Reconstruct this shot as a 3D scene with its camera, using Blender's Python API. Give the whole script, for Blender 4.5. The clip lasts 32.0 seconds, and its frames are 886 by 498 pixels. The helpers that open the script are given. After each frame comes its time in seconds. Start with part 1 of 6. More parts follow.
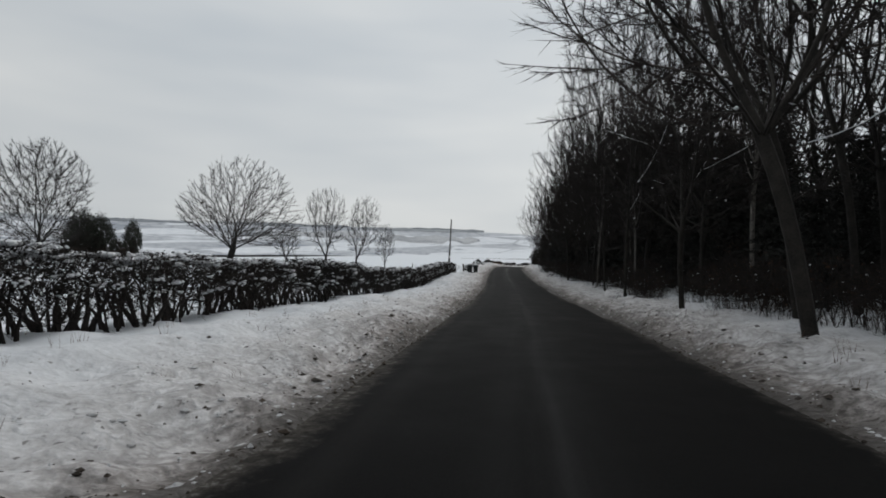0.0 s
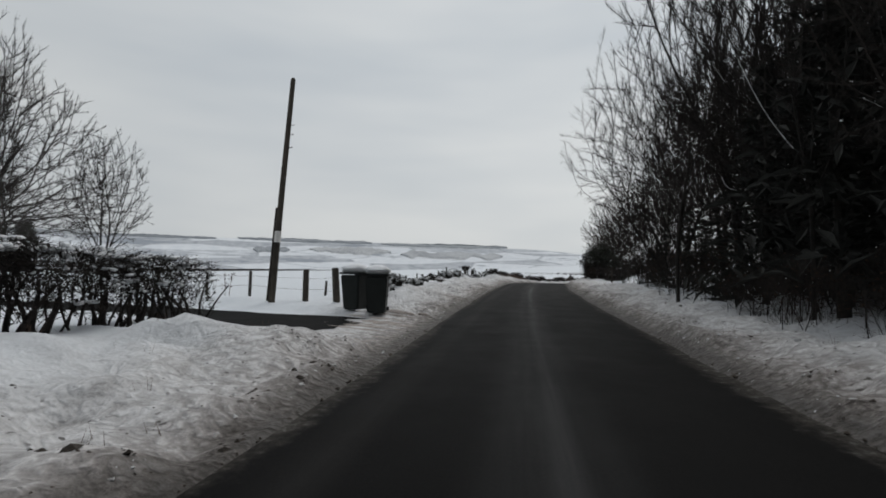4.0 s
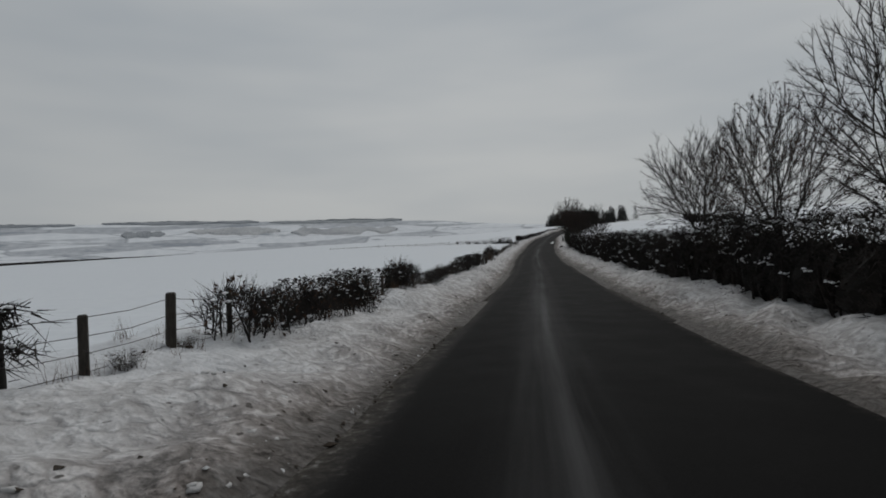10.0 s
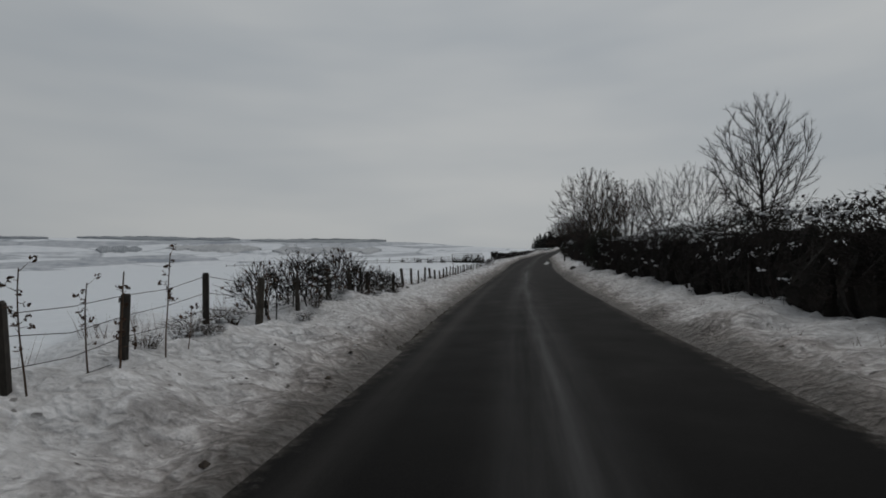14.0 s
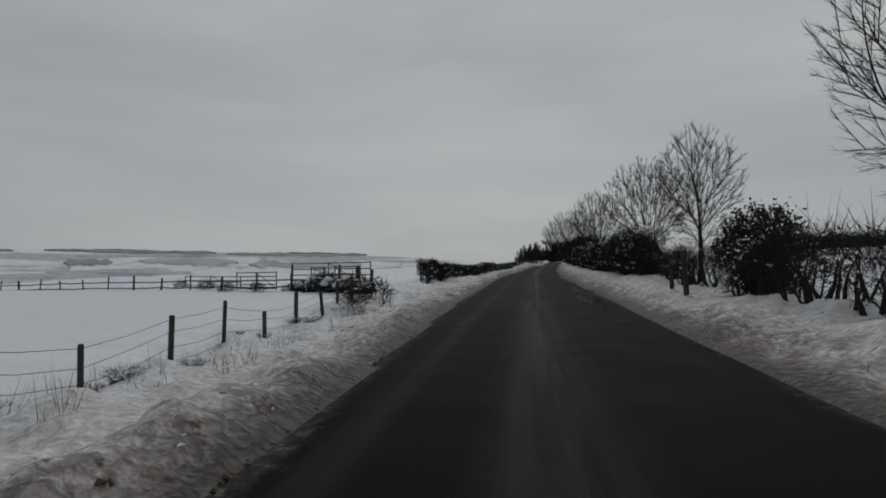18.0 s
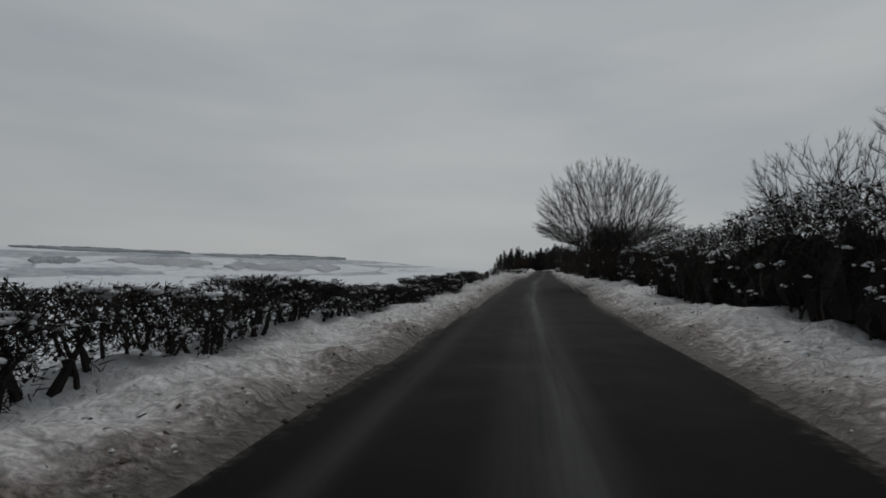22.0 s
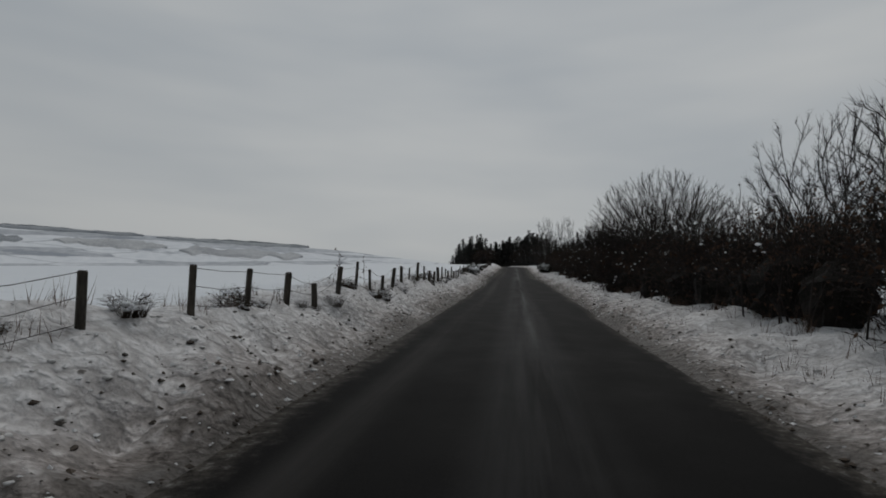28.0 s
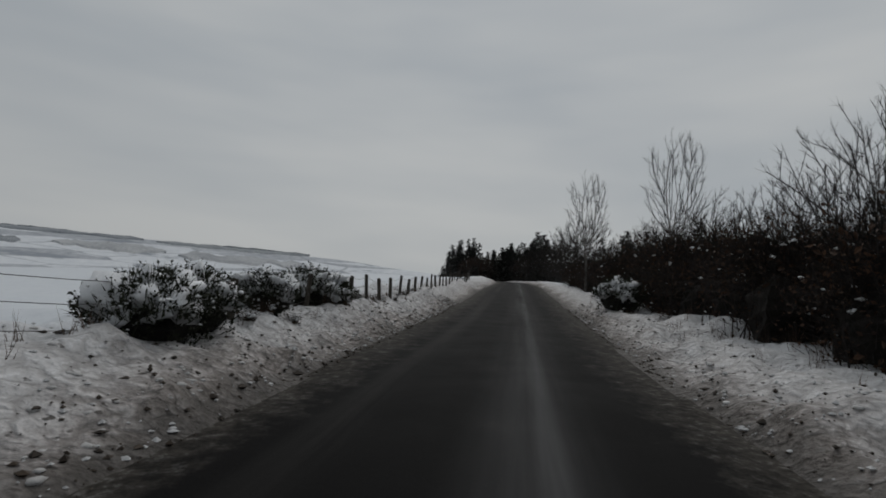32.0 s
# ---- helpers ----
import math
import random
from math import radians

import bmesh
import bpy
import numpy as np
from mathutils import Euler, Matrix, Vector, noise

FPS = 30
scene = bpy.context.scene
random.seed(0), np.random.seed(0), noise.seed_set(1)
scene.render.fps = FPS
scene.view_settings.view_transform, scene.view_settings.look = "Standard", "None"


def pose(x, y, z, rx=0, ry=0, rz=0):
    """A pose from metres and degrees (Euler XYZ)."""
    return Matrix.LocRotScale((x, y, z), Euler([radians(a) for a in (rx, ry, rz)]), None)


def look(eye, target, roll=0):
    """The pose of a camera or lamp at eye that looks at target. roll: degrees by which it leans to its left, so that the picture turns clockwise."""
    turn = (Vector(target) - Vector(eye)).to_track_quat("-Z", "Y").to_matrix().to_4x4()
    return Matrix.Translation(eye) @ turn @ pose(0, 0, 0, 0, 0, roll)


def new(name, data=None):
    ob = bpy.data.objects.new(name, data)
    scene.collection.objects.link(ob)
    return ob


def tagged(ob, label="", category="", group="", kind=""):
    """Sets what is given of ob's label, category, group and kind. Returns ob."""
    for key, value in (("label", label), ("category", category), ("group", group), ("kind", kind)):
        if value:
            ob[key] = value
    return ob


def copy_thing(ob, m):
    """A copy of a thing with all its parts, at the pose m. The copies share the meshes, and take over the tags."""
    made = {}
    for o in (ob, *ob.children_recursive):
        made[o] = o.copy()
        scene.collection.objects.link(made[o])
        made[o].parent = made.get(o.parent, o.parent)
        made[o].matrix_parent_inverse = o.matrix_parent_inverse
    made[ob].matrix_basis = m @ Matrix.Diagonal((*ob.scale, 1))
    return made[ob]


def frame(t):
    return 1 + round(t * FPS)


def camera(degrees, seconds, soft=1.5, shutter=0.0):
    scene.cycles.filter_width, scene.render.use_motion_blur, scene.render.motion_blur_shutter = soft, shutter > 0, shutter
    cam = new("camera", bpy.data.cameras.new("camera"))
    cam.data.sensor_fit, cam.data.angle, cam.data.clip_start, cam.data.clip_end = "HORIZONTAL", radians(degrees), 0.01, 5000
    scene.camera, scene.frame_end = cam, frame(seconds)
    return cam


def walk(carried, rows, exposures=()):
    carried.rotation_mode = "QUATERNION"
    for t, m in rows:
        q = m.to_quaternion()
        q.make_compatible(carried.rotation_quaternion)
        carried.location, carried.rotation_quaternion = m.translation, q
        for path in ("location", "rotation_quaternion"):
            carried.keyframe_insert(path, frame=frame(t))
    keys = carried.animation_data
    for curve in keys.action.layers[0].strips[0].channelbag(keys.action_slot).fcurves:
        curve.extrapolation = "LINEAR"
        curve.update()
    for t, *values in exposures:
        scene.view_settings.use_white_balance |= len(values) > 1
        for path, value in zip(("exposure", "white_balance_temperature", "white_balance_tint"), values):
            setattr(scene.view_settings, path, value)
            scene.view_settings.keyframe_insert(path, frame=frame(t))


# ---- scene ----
# ---------------------------------------------------------------- camera
cam = camera(78.0, 32.0, soft=1.8)
# seconds, x, y, z, yaw, pitch, roll
ROWS = [
    (0.0, 0.000, 0.000, 1.350, 0.04, 1.23, 0.57),
    (0.5, 0.985, 7.319, 1.204, 0.12, 0.72, 0.34),
    (1.0, 1.944, 14.580, 1.051, 0.29, 0.52, 0.45),
    (1.5, 2.849, 21.713, 0.902, 0.72, 0.84, 0.53),
    (2.0, 3.672, 28.636, 0.775, 1.28, 0.79, 1.19),
    (2.5, 4.416, 35.340, 0.689, 1.65, 1.31, 1.27),
    (3.0, 5.101, 41.903, 0.658, 2.00, 1.97, 1.24),
    (3.5, 5.744, 48.398, 0.682, 2.29, 2.57, 1.07),
    (4.0, 6.356, 54.853, 0.751, 2.48, 2.93, 0.77),
    (4.5, 6.952, 61.277, 0.842, 2.54, 2.92, 0.32),
    (5.0, 7.552, 67.649, 0.945, 2.43, 2.48, -0.30),
    (5.5, 8.186, 73.906, 1.060, 1.69, 3.50, -1.35),
    (6.0, 8.864, 79.967, 1.185, 1.01, 3.11, -1.30),
    (6.5, 9.576, 85.786, 1.313, 0.59, 3.12, -1.68),
    (7.0, 10.316, 91.363, 1.441, -0.07, 3.43, -2.19),
    (7.5, 11.109, 96.767, 1.561, -0.90, 3.47, -2.92),
    (8.0, 11.991, 102.056, 1.655, -2.29, 2.94, -3.34),
    (8.5, 13.003, 107.278, 1.700, -3.99, 2.12, -3.84),
    (9.0, 14.171, 112.474, 1.680, -5.87, 1.58, -3.94),
    (9.5, 15.462, 117.571, 1.593, -7.22, 0.20, -3.63),
    (10.0, 16.795, 122.388, 1.459, -8.27, -0.08, -2.73),
    (10.5, 18.138, 126.915, 1.312, -9.22, -0.06, -3.48),
    (11.0, 19.540, 131.359, 1.174, -10.40, 0.14, -2.76),
    (11.5, 21.036, 135.902, 1.060, -10.83, 1.01, -2.04),
    (12.0, 22.617, 140.667, 0.974, -10.55, 1.22, -2.26),
    (12.5, 24.258, 145.688, 0.913, -10.08, 1.36, -2.00),
    (13.0, 25.928, 150.875, 0.880, -9.98, 1.66, -0.99),
    (13.5, 27.592, 156.092, 0.879, -9.82, 2.33, -1.18),
    (14.0, 29.253, 161.308, 0.913, -9.93, 2.24, -1.34),
    (14.5, 30.943, 166.614, 0.981, -9.88, 3.01, -1.19),
    (15.0, 32.691, 172.097, 1.084, -9.90, 3.30, -1.02),
    (15.5, 34.513, 177.786, 1.209, -10.01, 3.27, -0.86),
    (16.0, 36.419, 183.684, 1.345, -10.22, 3.13, -0.72),
    (16.5, 38.417, 189.781, 1.493, -10.49, 3.14, -0.61),
    (17.0, 40.506, 196.049, 1.660, -10.79, 3.63, -0.53),
    (17.5, 42.677, 202.424, 1.851, -11.19, 3.66, -0.85),
    (18.0, 44.908, 208.784, 2.060, -11.83, 3.72, -1.20),
    (18.5, 47.160, 214.974, 2.284, -12.64, 4.09, -1.49),
    (19.0, 49.399, 220.936, 2.519, -13.14, 4.04, -1.67),
    (19.5, 51.602, 226.695, 2.765, -13.27, 4.43, -2.29),
    (20.0, 53.758, 232.287, 3.020, -13.37, 4.45, -2.03),
    (20.5, 55.867, 237.722, 3.279, -13.51, 4.73, -0.80),
    (21.0, 57.926, 243.014, 3.534, -13.48, 4.41, -0.78),
    (21.5, 59.949, 248.200, 3.779, -13.54, 4.55, -0.07),
    (22.0, 61.967, 253.329, 4.015, -13.76, 4.33, 0.02),
    (22.5, 64.010, 258.436, 4.242, -14.24, 4.22, 0.01),
    (23.0, 66.066, 263.464, 4.461, -14.71, 4.31, -0.04),
    (23.5, 68.122, 268.404, 4.672, -15.01, 4.05, 0.00),
    (24.0, 70.211, 273.360, 4.886, -15.19, 4.15, -0.08),
    (24.5, 72.347, 278.386, 5.114, -15.32, 4.57, 0.05),
    (25.0, 74.493, 283.387, 5.354, -15.49, 4.48, -0.34),
    (25.5, 76.606, 288.231, 5.595, -16.03, 4.73, 0.59),
    (26.0, 78.678, 292.886, 5.829, -16.48, 4.60, 2.19),
    (26.5, 80.735, 297.433, 6.051, -16.73, 4.56, 2.07),
    (27.0, 82.818, 301.986, 6.260, -16.92, 4.30, 1.93),
    (27.5, 84.959, 306.628, 6.450, -17.07, 3.93, 1.81),
    (28.0, 87.171, 311.399, 6.620, -17.16, 3.56, 1.72),
    (28.5, 89.458, 316.324, 6.777, -17.16, 3.35, 1.69),
    (29.0, 91.814, 321.414, 6.934, -16.99, 3.53, 1.72),
    (29.5, 94.227, 326.639, 7.106, -16.98, 3.71, 1.99),
    (30.0, 96.680, 331.953, 7.301, -17.03, 3.93, 2.23),
    (30.5, 99.170, 337.351, 7.522, -17.01, 4.29, 2.78),
    (31.0, 101.692, 342.842, 7.769, -16.79, 4.39, 2.46),
    (31.5, 104.237, 348.411, 8.042, -16.73, 4.54, 2.88),
    (32.0, 106.796, 354.013, 8.340, -16.79, 4.86, 3.33),
]
walk(cam, [(t, pose(x, y, z, 90 + pitch, 0, yaw) @ pose(0, 0, 0, 0, 0, roll)) for t, x, y, z, yaw, pitch, roll in ROWS],
     exposures=[(0, 0.05), (2.5, 0.02), (5, -0.08), (6, -0.3), (8, -0.5), (13, -0.6), (23, -0.65), (32, -0.6)])

# ---------------------------------------------------------------- daylight
world = bpy.data.worlds.new("overcast")
scene.world = world
world.use_nodes = True
wn, wl = world.node_tree.nodes, world.node_tree.links
back = wn["Background"]
sky = wn.new("ShaderNodeTexSky")
sky.sky_type, sky.sun_disc = "NISHITA", False
sky.sun_elevation, sky.sun_rotation = radians(47), radians(30)
sky.dust_density, sky.air_density = 3.0, 1.2
spread = wn.new("ShaderNodeTexCoord")
bands = wn.new("ShaderNodeMapping")
bands.inputs["Scale"].default_value = (1.2, 1.2, 5.5)
bands.inputs["Rotation"].default_value = (0.06, 0.30, 0.0)
clouds = wn.new("ShaderNodeTexNoise")
clouds.inputs["Scale"].default_value, clouds.inputs["Detail"].default_value = 1.3, 3.0
clouds.inputs["Roughness"].default_value = 0.5
tone = wn.new("ShaderNodeValToRGB")
tone.color_ramp.elements[0].position, tone.color_ramp.elements[0].color = 0.30, (4.75, 5.15, 5.5, 1)
tone.color_ramp.elements[1].position, tone.color_ramp.elements[1].color = 0.70, (6.35, 6.55, 6.6, 1)
veil = wn.new("ShaderNodeMix")
veil.data_type = "RGBA"
veil.inputs["Factor"].default_value = 0.97
wl.new(spread.outputs["Generated"], bands.inputs["Vector"])
wl.new(bands.outputs["Vector"], clouds.inputs["Vector"])
wl.new(clouds.outputs["Fac"], tone.inputs["Fac"])
wl.new(sky.outputs["Color"], veil.inputs[6])
wl.new(tone.outputs["Color"], veil.inputs[7])
toward = wn.new("ShaderNodeVectorMath")
toward.operation = "DOT_PRODUCT"
toward.inputs[1].default_value = (0.338, 0.591, 0.732)
glow = wn.new("ShaderNodeMapRange")
glow.inputs["From Min"].default_value, glow.inputs["From Max"].default_value = 0.2, 0.95
glow.inputs["To Min"].default_value, glow.inputs["To Max"].default_value = 0.86, 1.10
lit = wn.new("ShaderNodeVectorMath")
lit.operation = "SCALE"
wl.new(spread.outputs["Generated"], toward.inputs[0])
wl.new(toward.outputs["Value"], glow.inputs["Value"])
wl.new(veil.outputs[2], lit.inputs[0])
wl.new(glow.outputs["Result"], lit.inputs["Scale"])
wl.new(lit.outputs["Vector"], back.inputs["Color"])
back.inputs["Strength"].default_value = 0.1
sun = new("sun", bpy.data.lights.new("sun", "SUN"))
sun.data.energy, sun.data.angle, sun.data.color = 1.2, radians(40), (1.0, 0.97, 0.93)
sun.matrix_world = look((60, 105, 130), (0, 0, 0))


# ---------------------------------------------------------------- materials
def node_mat(name, rough=0.8, spec=0.3):
    m = bpy.data.materials.new(name)
    m.use_nodes = True
    n, l = m.node_tree.nodes, m.node_tree.links
    b = n["Principled BSDF"]
    b.inputs["Roughness"].default_value = rough
    b.inputs["Specular IOR Level"].default_value = spec
    return m, n, l, b


def add_noise(n, l, scale, detail=4.0, rough=0.6, stretch=None, source="Object"):
    c = n.new("ShaderNodeTexCoord")
    t = n.new("ShaderNodeTexNoise")
    t.inputs["Scale"].default_value, t.inputs["Detail"].default_value, t.inputs["Roughness"].default_value = scale, detail, rough
    if stretch:
        mp = n.new("ShaderNodeMapping")
        mp.inputs["Scale"].default_value = stretch
        l.new(c.outputs[source], mp.inputs["Vector"])
        l.new(mp.outputs["Vector"], t.inputs["Vector"])
    else:
        l.new(c.outputs[source], t.inputs["Vector"])
    return t.outputs["Fac"]


def ramp(n, l, fac, stops):
    r = n.new("ShaderNodeValToRGB")
    e = r.color_ramp.elements
    while len(e) < len(stops):
        e.new(0.5)
    for k, (p, c) in enumerate(stops):
        e[k].position, e[k].color = p, (*c, 1)
    l.new(fac, r.inputs["Fac"])
    return r.outputs["Color"]


def blend(n, l, fac, a, b, mode="MIX"):
    x = n.new("ShaderNodeMix")
    x.data_type, x.blend_type = "RGBA", mode
    for sock, v in ((x.inputs["Factor"], fac), (x.inputs[6], a), (x.inputs[7], b)):
        if isinstance(v, (int, float)):
            sock.default_value = v
        elif isinstance(v, tuple):
            sock.default_value = (*v, 1)
        else:
            l.new(v, sock)
    return x.outputs[2]


def sums(n, l, op, a, b=0.0):
    x = n.new("ShaderNodeMath")
    x.operation = op
    for sock, v in ((x.inputs[0], a), (x.inputs[1], b)):
        if isinstance(v, (int, float)):
            sock.default_value = v
        else:
            l.new(v, sock)
    return x.outputs[0]


def relief(n, l, b, fac, strength, distance):
    k = n.new("ShaderNodeBump")
    k.inputs["Strength"].default_value, k.inputs["Distance"].default_value = strength, distance
    l.new(fac, k.inputs["Height"])
    l.new(k.outputs["Normal"], b.inputs["Normal"])


def two_tone(name, dark, light, scale=6.0, fine=40.0, rough=0.85, bump=0.3, depth=0.01, stretch=None):
    """A surface with broad and fine variation between two colours, and a difference from object to object."""
    m, n, l, b = node_mat(name, rough)
    broad = add_noise(n, l, scale, stretch=stretch)
    small = add_noise(n, l, fine, 3.0, 0.7, stretch)
    both = sums(n, l, "ADD", sums(n, l, "MULTIPLY", broad, 0.6), sums(n, l, "MULTIPLY", small, 0.4))
    col = ramp(n, l, both, [(0.36, dark), (0.64, light)])
    info = n.new("ShaderNodeObjectInfo")
    shade = ramp(n, l, info.outputs["Random"], [(0.0, (0.75, 0.75, 0.76)), (1.0, (1.15, 1.12, 1.08))])
    l.new(blend(n, l, 1.0, col, shade, "MULTIPLY"), b.inputs["Base Color"])
    relief(n, l, b, both, bump, depth)
    return m


BARK = two_tone("dark_bark", (0.006, 0.0055, 0.005), (0.028, 0.025, 0.022), 3.0, 30.0, 0.9, 0.5, 0.02)
TWIG = two_tone("bare_twigs", (0.009, 0.0075, 0.007), (0.032, 0.026, 0.023), 2.0, 12.0, 0.9, 0.0)
FROST_TWIG = two_tone("frosted_twigs", (0.016, 0.014, 0.013), (0.05, 0.046, 0.044), 1.5, 8.0, 0.9, 0.0)
BIRCH = two_tone("birch_bark", (0.03, 0.028, 0.026), (0.17, 0.16, 0.15), 1.2, 7.0, 0.8, 0.3, 0.01, (1, 1, 2.5))
LEAF = two_tone("withered_leaves", (0.03, 0.016, 0.010), (0.085, 0.045, 0.025), 2.0, 20.0, 0.8, 0.0)
IVY = two_tone("dark_ivy", (0.006, 0.009, 0.005), (0.022, 0.028, 0.016), 3.0, 25.0, 0.6, 0.0)
NEEDLE = two_tone("dark_needles", (0.009, 0.010, 0.009), (0.027, 0.028, 0.025), 1.0, 9.0, 0.8, 0.0)
GORSE = two_tone("gorse_spines", (0.008, 0.010, 0.006), (0.03, 0.034, 0.018), 3.0, 30.0, 0.8, 0.0)
STALK = two_tone("dry_stalks", (0.05, 0.030, 0.020), (0.16, 0.105, 0.07), 2.0, 15.0, 0.9, 0.0)
# Near-black filling: the shade among inner twigs, put into a solid body's colour.
HEDGE_CORE = two_tone("hedge_inner_shade", (0.004, 0.004, 0.003), (0.016, 0.013, 0.011), 5.0, 30.0, 0.95, 0.8, 0.05)
POSTWOOD = two_tone("weathered_post", (0.018, 0.016, 0.014), (0.075, 0.066, 0.056), 4.0, 30.0, 0.9, 0.5, 0.01, (1, 1, 0.2))
WIRE = two_tone("rusty_wire", (0.03, 0.028, 0.027), (0.10, 0.09, 0.085), 5.0, 40.0, 0.6, 0.0)
GALV = two_tone("dull_galvanised_steel", (0.03, 0.03, 0.031), (0.09, 0.09, 0.093), 4.0, 30.0, 0.5, 0.1, 0.002)
BINPLASTIC = two_tone("dark_green_plastic", (0.004, 0.006, 0.006), (0.010, 0.014, 0.013), 3.0, 20.0, 0.6, 0.05, 0.002)
RUBBER = two_tone("black_rubber", (0.006, 0.006, 0.006), (0.014, 0.014, 0.014), 6.0, 40.0, 0.8, 0.1, 0.002)
WHITEBAND = two_tone("white_band", (0.5, 0.5, 0.5), (0.75, 0.75, 0.74), 5.0, 30.0, 0.6, 0.0)
STONE = two_tone("dark_fieldstone", (0.03, 0.028, 0.026), (0.11, 0.10, 0.09), 3.0, 20.0, 0.9, 0.5, 0.02)


def snow_mat(name, low, high, scale, fine, bump, depth):
    m, n, l, b = node_mat(name, 0.6, 0.2)
    a, c = add_noise(n, l, scale, 5.0, 0.6), add_noise(n, l, fine, 5.0, 0.7)
    both = sums(n, l, "ADD", sums(n, l, "MULTIPLY", a, 0.5), sums(n, l, "MULTIPLY", c, 0.5))
    l.new(ramp(n, l, both, [(0.3, low), (0.7, high)]), b.inputs["Base Color"])
    relief(n, l, b, both, bump, depth)
    return m


CLUMP_SNOW = snow_mat("clinging_snow", (0.55, 0.57, 0.60), (0.80, 0.81, 0.83), 3.0, 25.0, 0.4, 0.02)


def verge_mat():
    """Snow that is churned and dirty beside the road, shade painted into its hollows (u: metres along, v: metres from
    the road's edge).
    """
    m, n, l, b = node_mat("verge_snow", 0.7, 0.2)
    uv = n.new("ShaderNodeUVMap")
    sep = n.new("ShaderNodeSeparateXYZ")
    l.new(uv.outputs["UV"], sep.inputs["Vector"])
    off = sep.outputs["Y"]
    big, mid, fine = add_noise(n, l, 0.35, 4.0), add_noise(n, l, 2.6, 5.0, 0.65), add_noise(n, l, 14.0, 5.0, 0.75)
    place = n.new("ShaderNodeTexCoord")
    pebbly = n.new("ShaderNodeTexVoronoi")
    pebbly.feature = "SMOOTH_F1"
    pebbly.inputs["Scale"].default_value, pebbly.inputs["Smoothness"].default_value = 10.0, 0.4
    wander = n.new("ShaderNodeTexNoise")
    wander.inputs["Scale"].default_value, wander.inputs["Detail"].default_value = 4.0, 3.0
    l.new(place.outputs["Object"], wander.inputs["Vector"])
    l.new(blend(n, l, 0.34, place.outputs["Object"], wander.outputs["Color"]), pebbly.inputs["Vector"])
    lump = sums(n, l, "SUBTRACT", 0.82, sums(n, l, "MULTIPLY", pebbly.outputs["Distance"], 0.85))
    # Shared with the bump, so dips between lumps are painted darker too.
    mix = sums(n, l, "ADD", sums(n, l, "ADD", sums(n, l, "MULTIPLY", mid, 0.5), sums(n, l, "MULTIPLY", lump, 0.12)), sums(n, l, "MULTIPLY", fine, 0.38))
    field = ramp(n, l, mix, [(0.3, (0.53, 0.563, 0.605)), (0.6, (0.625, 0.655, 0.69))])
    # Near tone lowered for road dirt and for the windscreen's vignette.
    clean = ramp(n, l, mix, [(0.35, (0.29, 0.28, 0.275)), (0.44, (0.44, 0.435, 0.44)), (0.57, (0.60, 0.60, 0.61))])
    churned = ramp(n, l, mix, [(0.40, (0.036, 0.029, 0.025)), (0.48, (0.23, 0.205, 0.193)), (0.58, (0.48, 0.455, 0.445))])

    def reaching(near, far, wobble, wave, top=1.0):
        """1 at the road's edge, 0 beyond: how far road dirt, and the darkening painted with it, reach."""
        mr = n.new("ShaderNodeMapRange")
        mr.inputs["From Min"].default_value, mr.inputs["From Max"].default_value = near, far
        mr.inputs["To Min"].default_value, mr.inputs["To Max"].default_value = top, 0.0
        l.new(sums(n, l, "ADD", off, sums(n, l, "MULTIPLY", sums(n, l, "SUBTRACT", wave, 0.5), -wobble)), mr.inputs["Value"])
        return mr.outputs["Result"]
    col = blend(n, l, reaching(1.6, 4.0, 2.4, big), field, clean)
    col = blend(n, l, reaching(0.15, 1.15, 1.3, big), col, churned)
    # Painted shade between the lumps, where the bump gives none, tinted like soil.
    hollow_shade = ramp(n, l, sums(n, l, "ADD", pebbly.outputs["Distance"], sums(n, l, "MULTIPLY", sums(n, l, "SUBTRACT", fine, 0.5), 0.9)), [(0.42, (0, 0, 0)), (0.66, (0.62, 0.62, 0.62))])
    patchy = ramp(n, l, mid, [(0.36, (0.25, 0.25, 0.25)), (0.6, (1, 1, 1))])
    col = blend(n, l, sums(n, l, "MULTIPLY", sums(n, l, "MULTIPLY", hollow_shade, patchy), reaching(0.4, 2.3, 2.2, big)), col, (0.13, 0.115, 0.104))
    col = blend(n, l, reaching(0.0, 0.45, 0.9, mid, 0.85), col, (0.03, 0.027, 0.024))
    specks = n.new("ShaderNodeTexVoronoi")
    specks.inputs["Scale"].default_value = 7.5
    l.new(blend(n, l, 0.2, place.outputs["Object"], wander.outputs["Color"]), specks.inputs["Vector"])
    hole = ramp(n, l, sums(n, l, "ADD", specks.outputs["Distance"], sums(n, l, "MULTIPLY", fine, 0.25)), [(0.24, (1, 1, 1)), (0.30, (0, 0, 0))])
    where = ramp(n, l, mid, [(0.42, (0, 0, 0)), (0.56, (0.9, 0.9, 0.9))])
    spot_mask = sums(n, l, "MULTIPLY", sums(n, l, "MULTIPLY", hole, where), reaching(1.2, 3.2, 1.5, big))
    col = blend(n, l, spot_mask, col, (0.05, 0.043, 0.038))
    l.new(col, b.inputs["Base Color"])
    height = sums(n, l, "ADD", sums(n, l, "ADD", sums(n, l, "MULTIPLY", mid, 0.35), sums(n, l, "MULTIPLY", lump, 0.55)), sums(n, l, "MULTIPLY", fine, 0.16))
    calm = sums(n, l, "ADD", sums(n, l, "MULTIPLY", reaching(2.0, 3.6, 0.8, big), 0.95), 0.05)
    relief(n, l, b, sums(n, l, "MULTIPLY", height, calm), 0.9, 0.11)
    return m


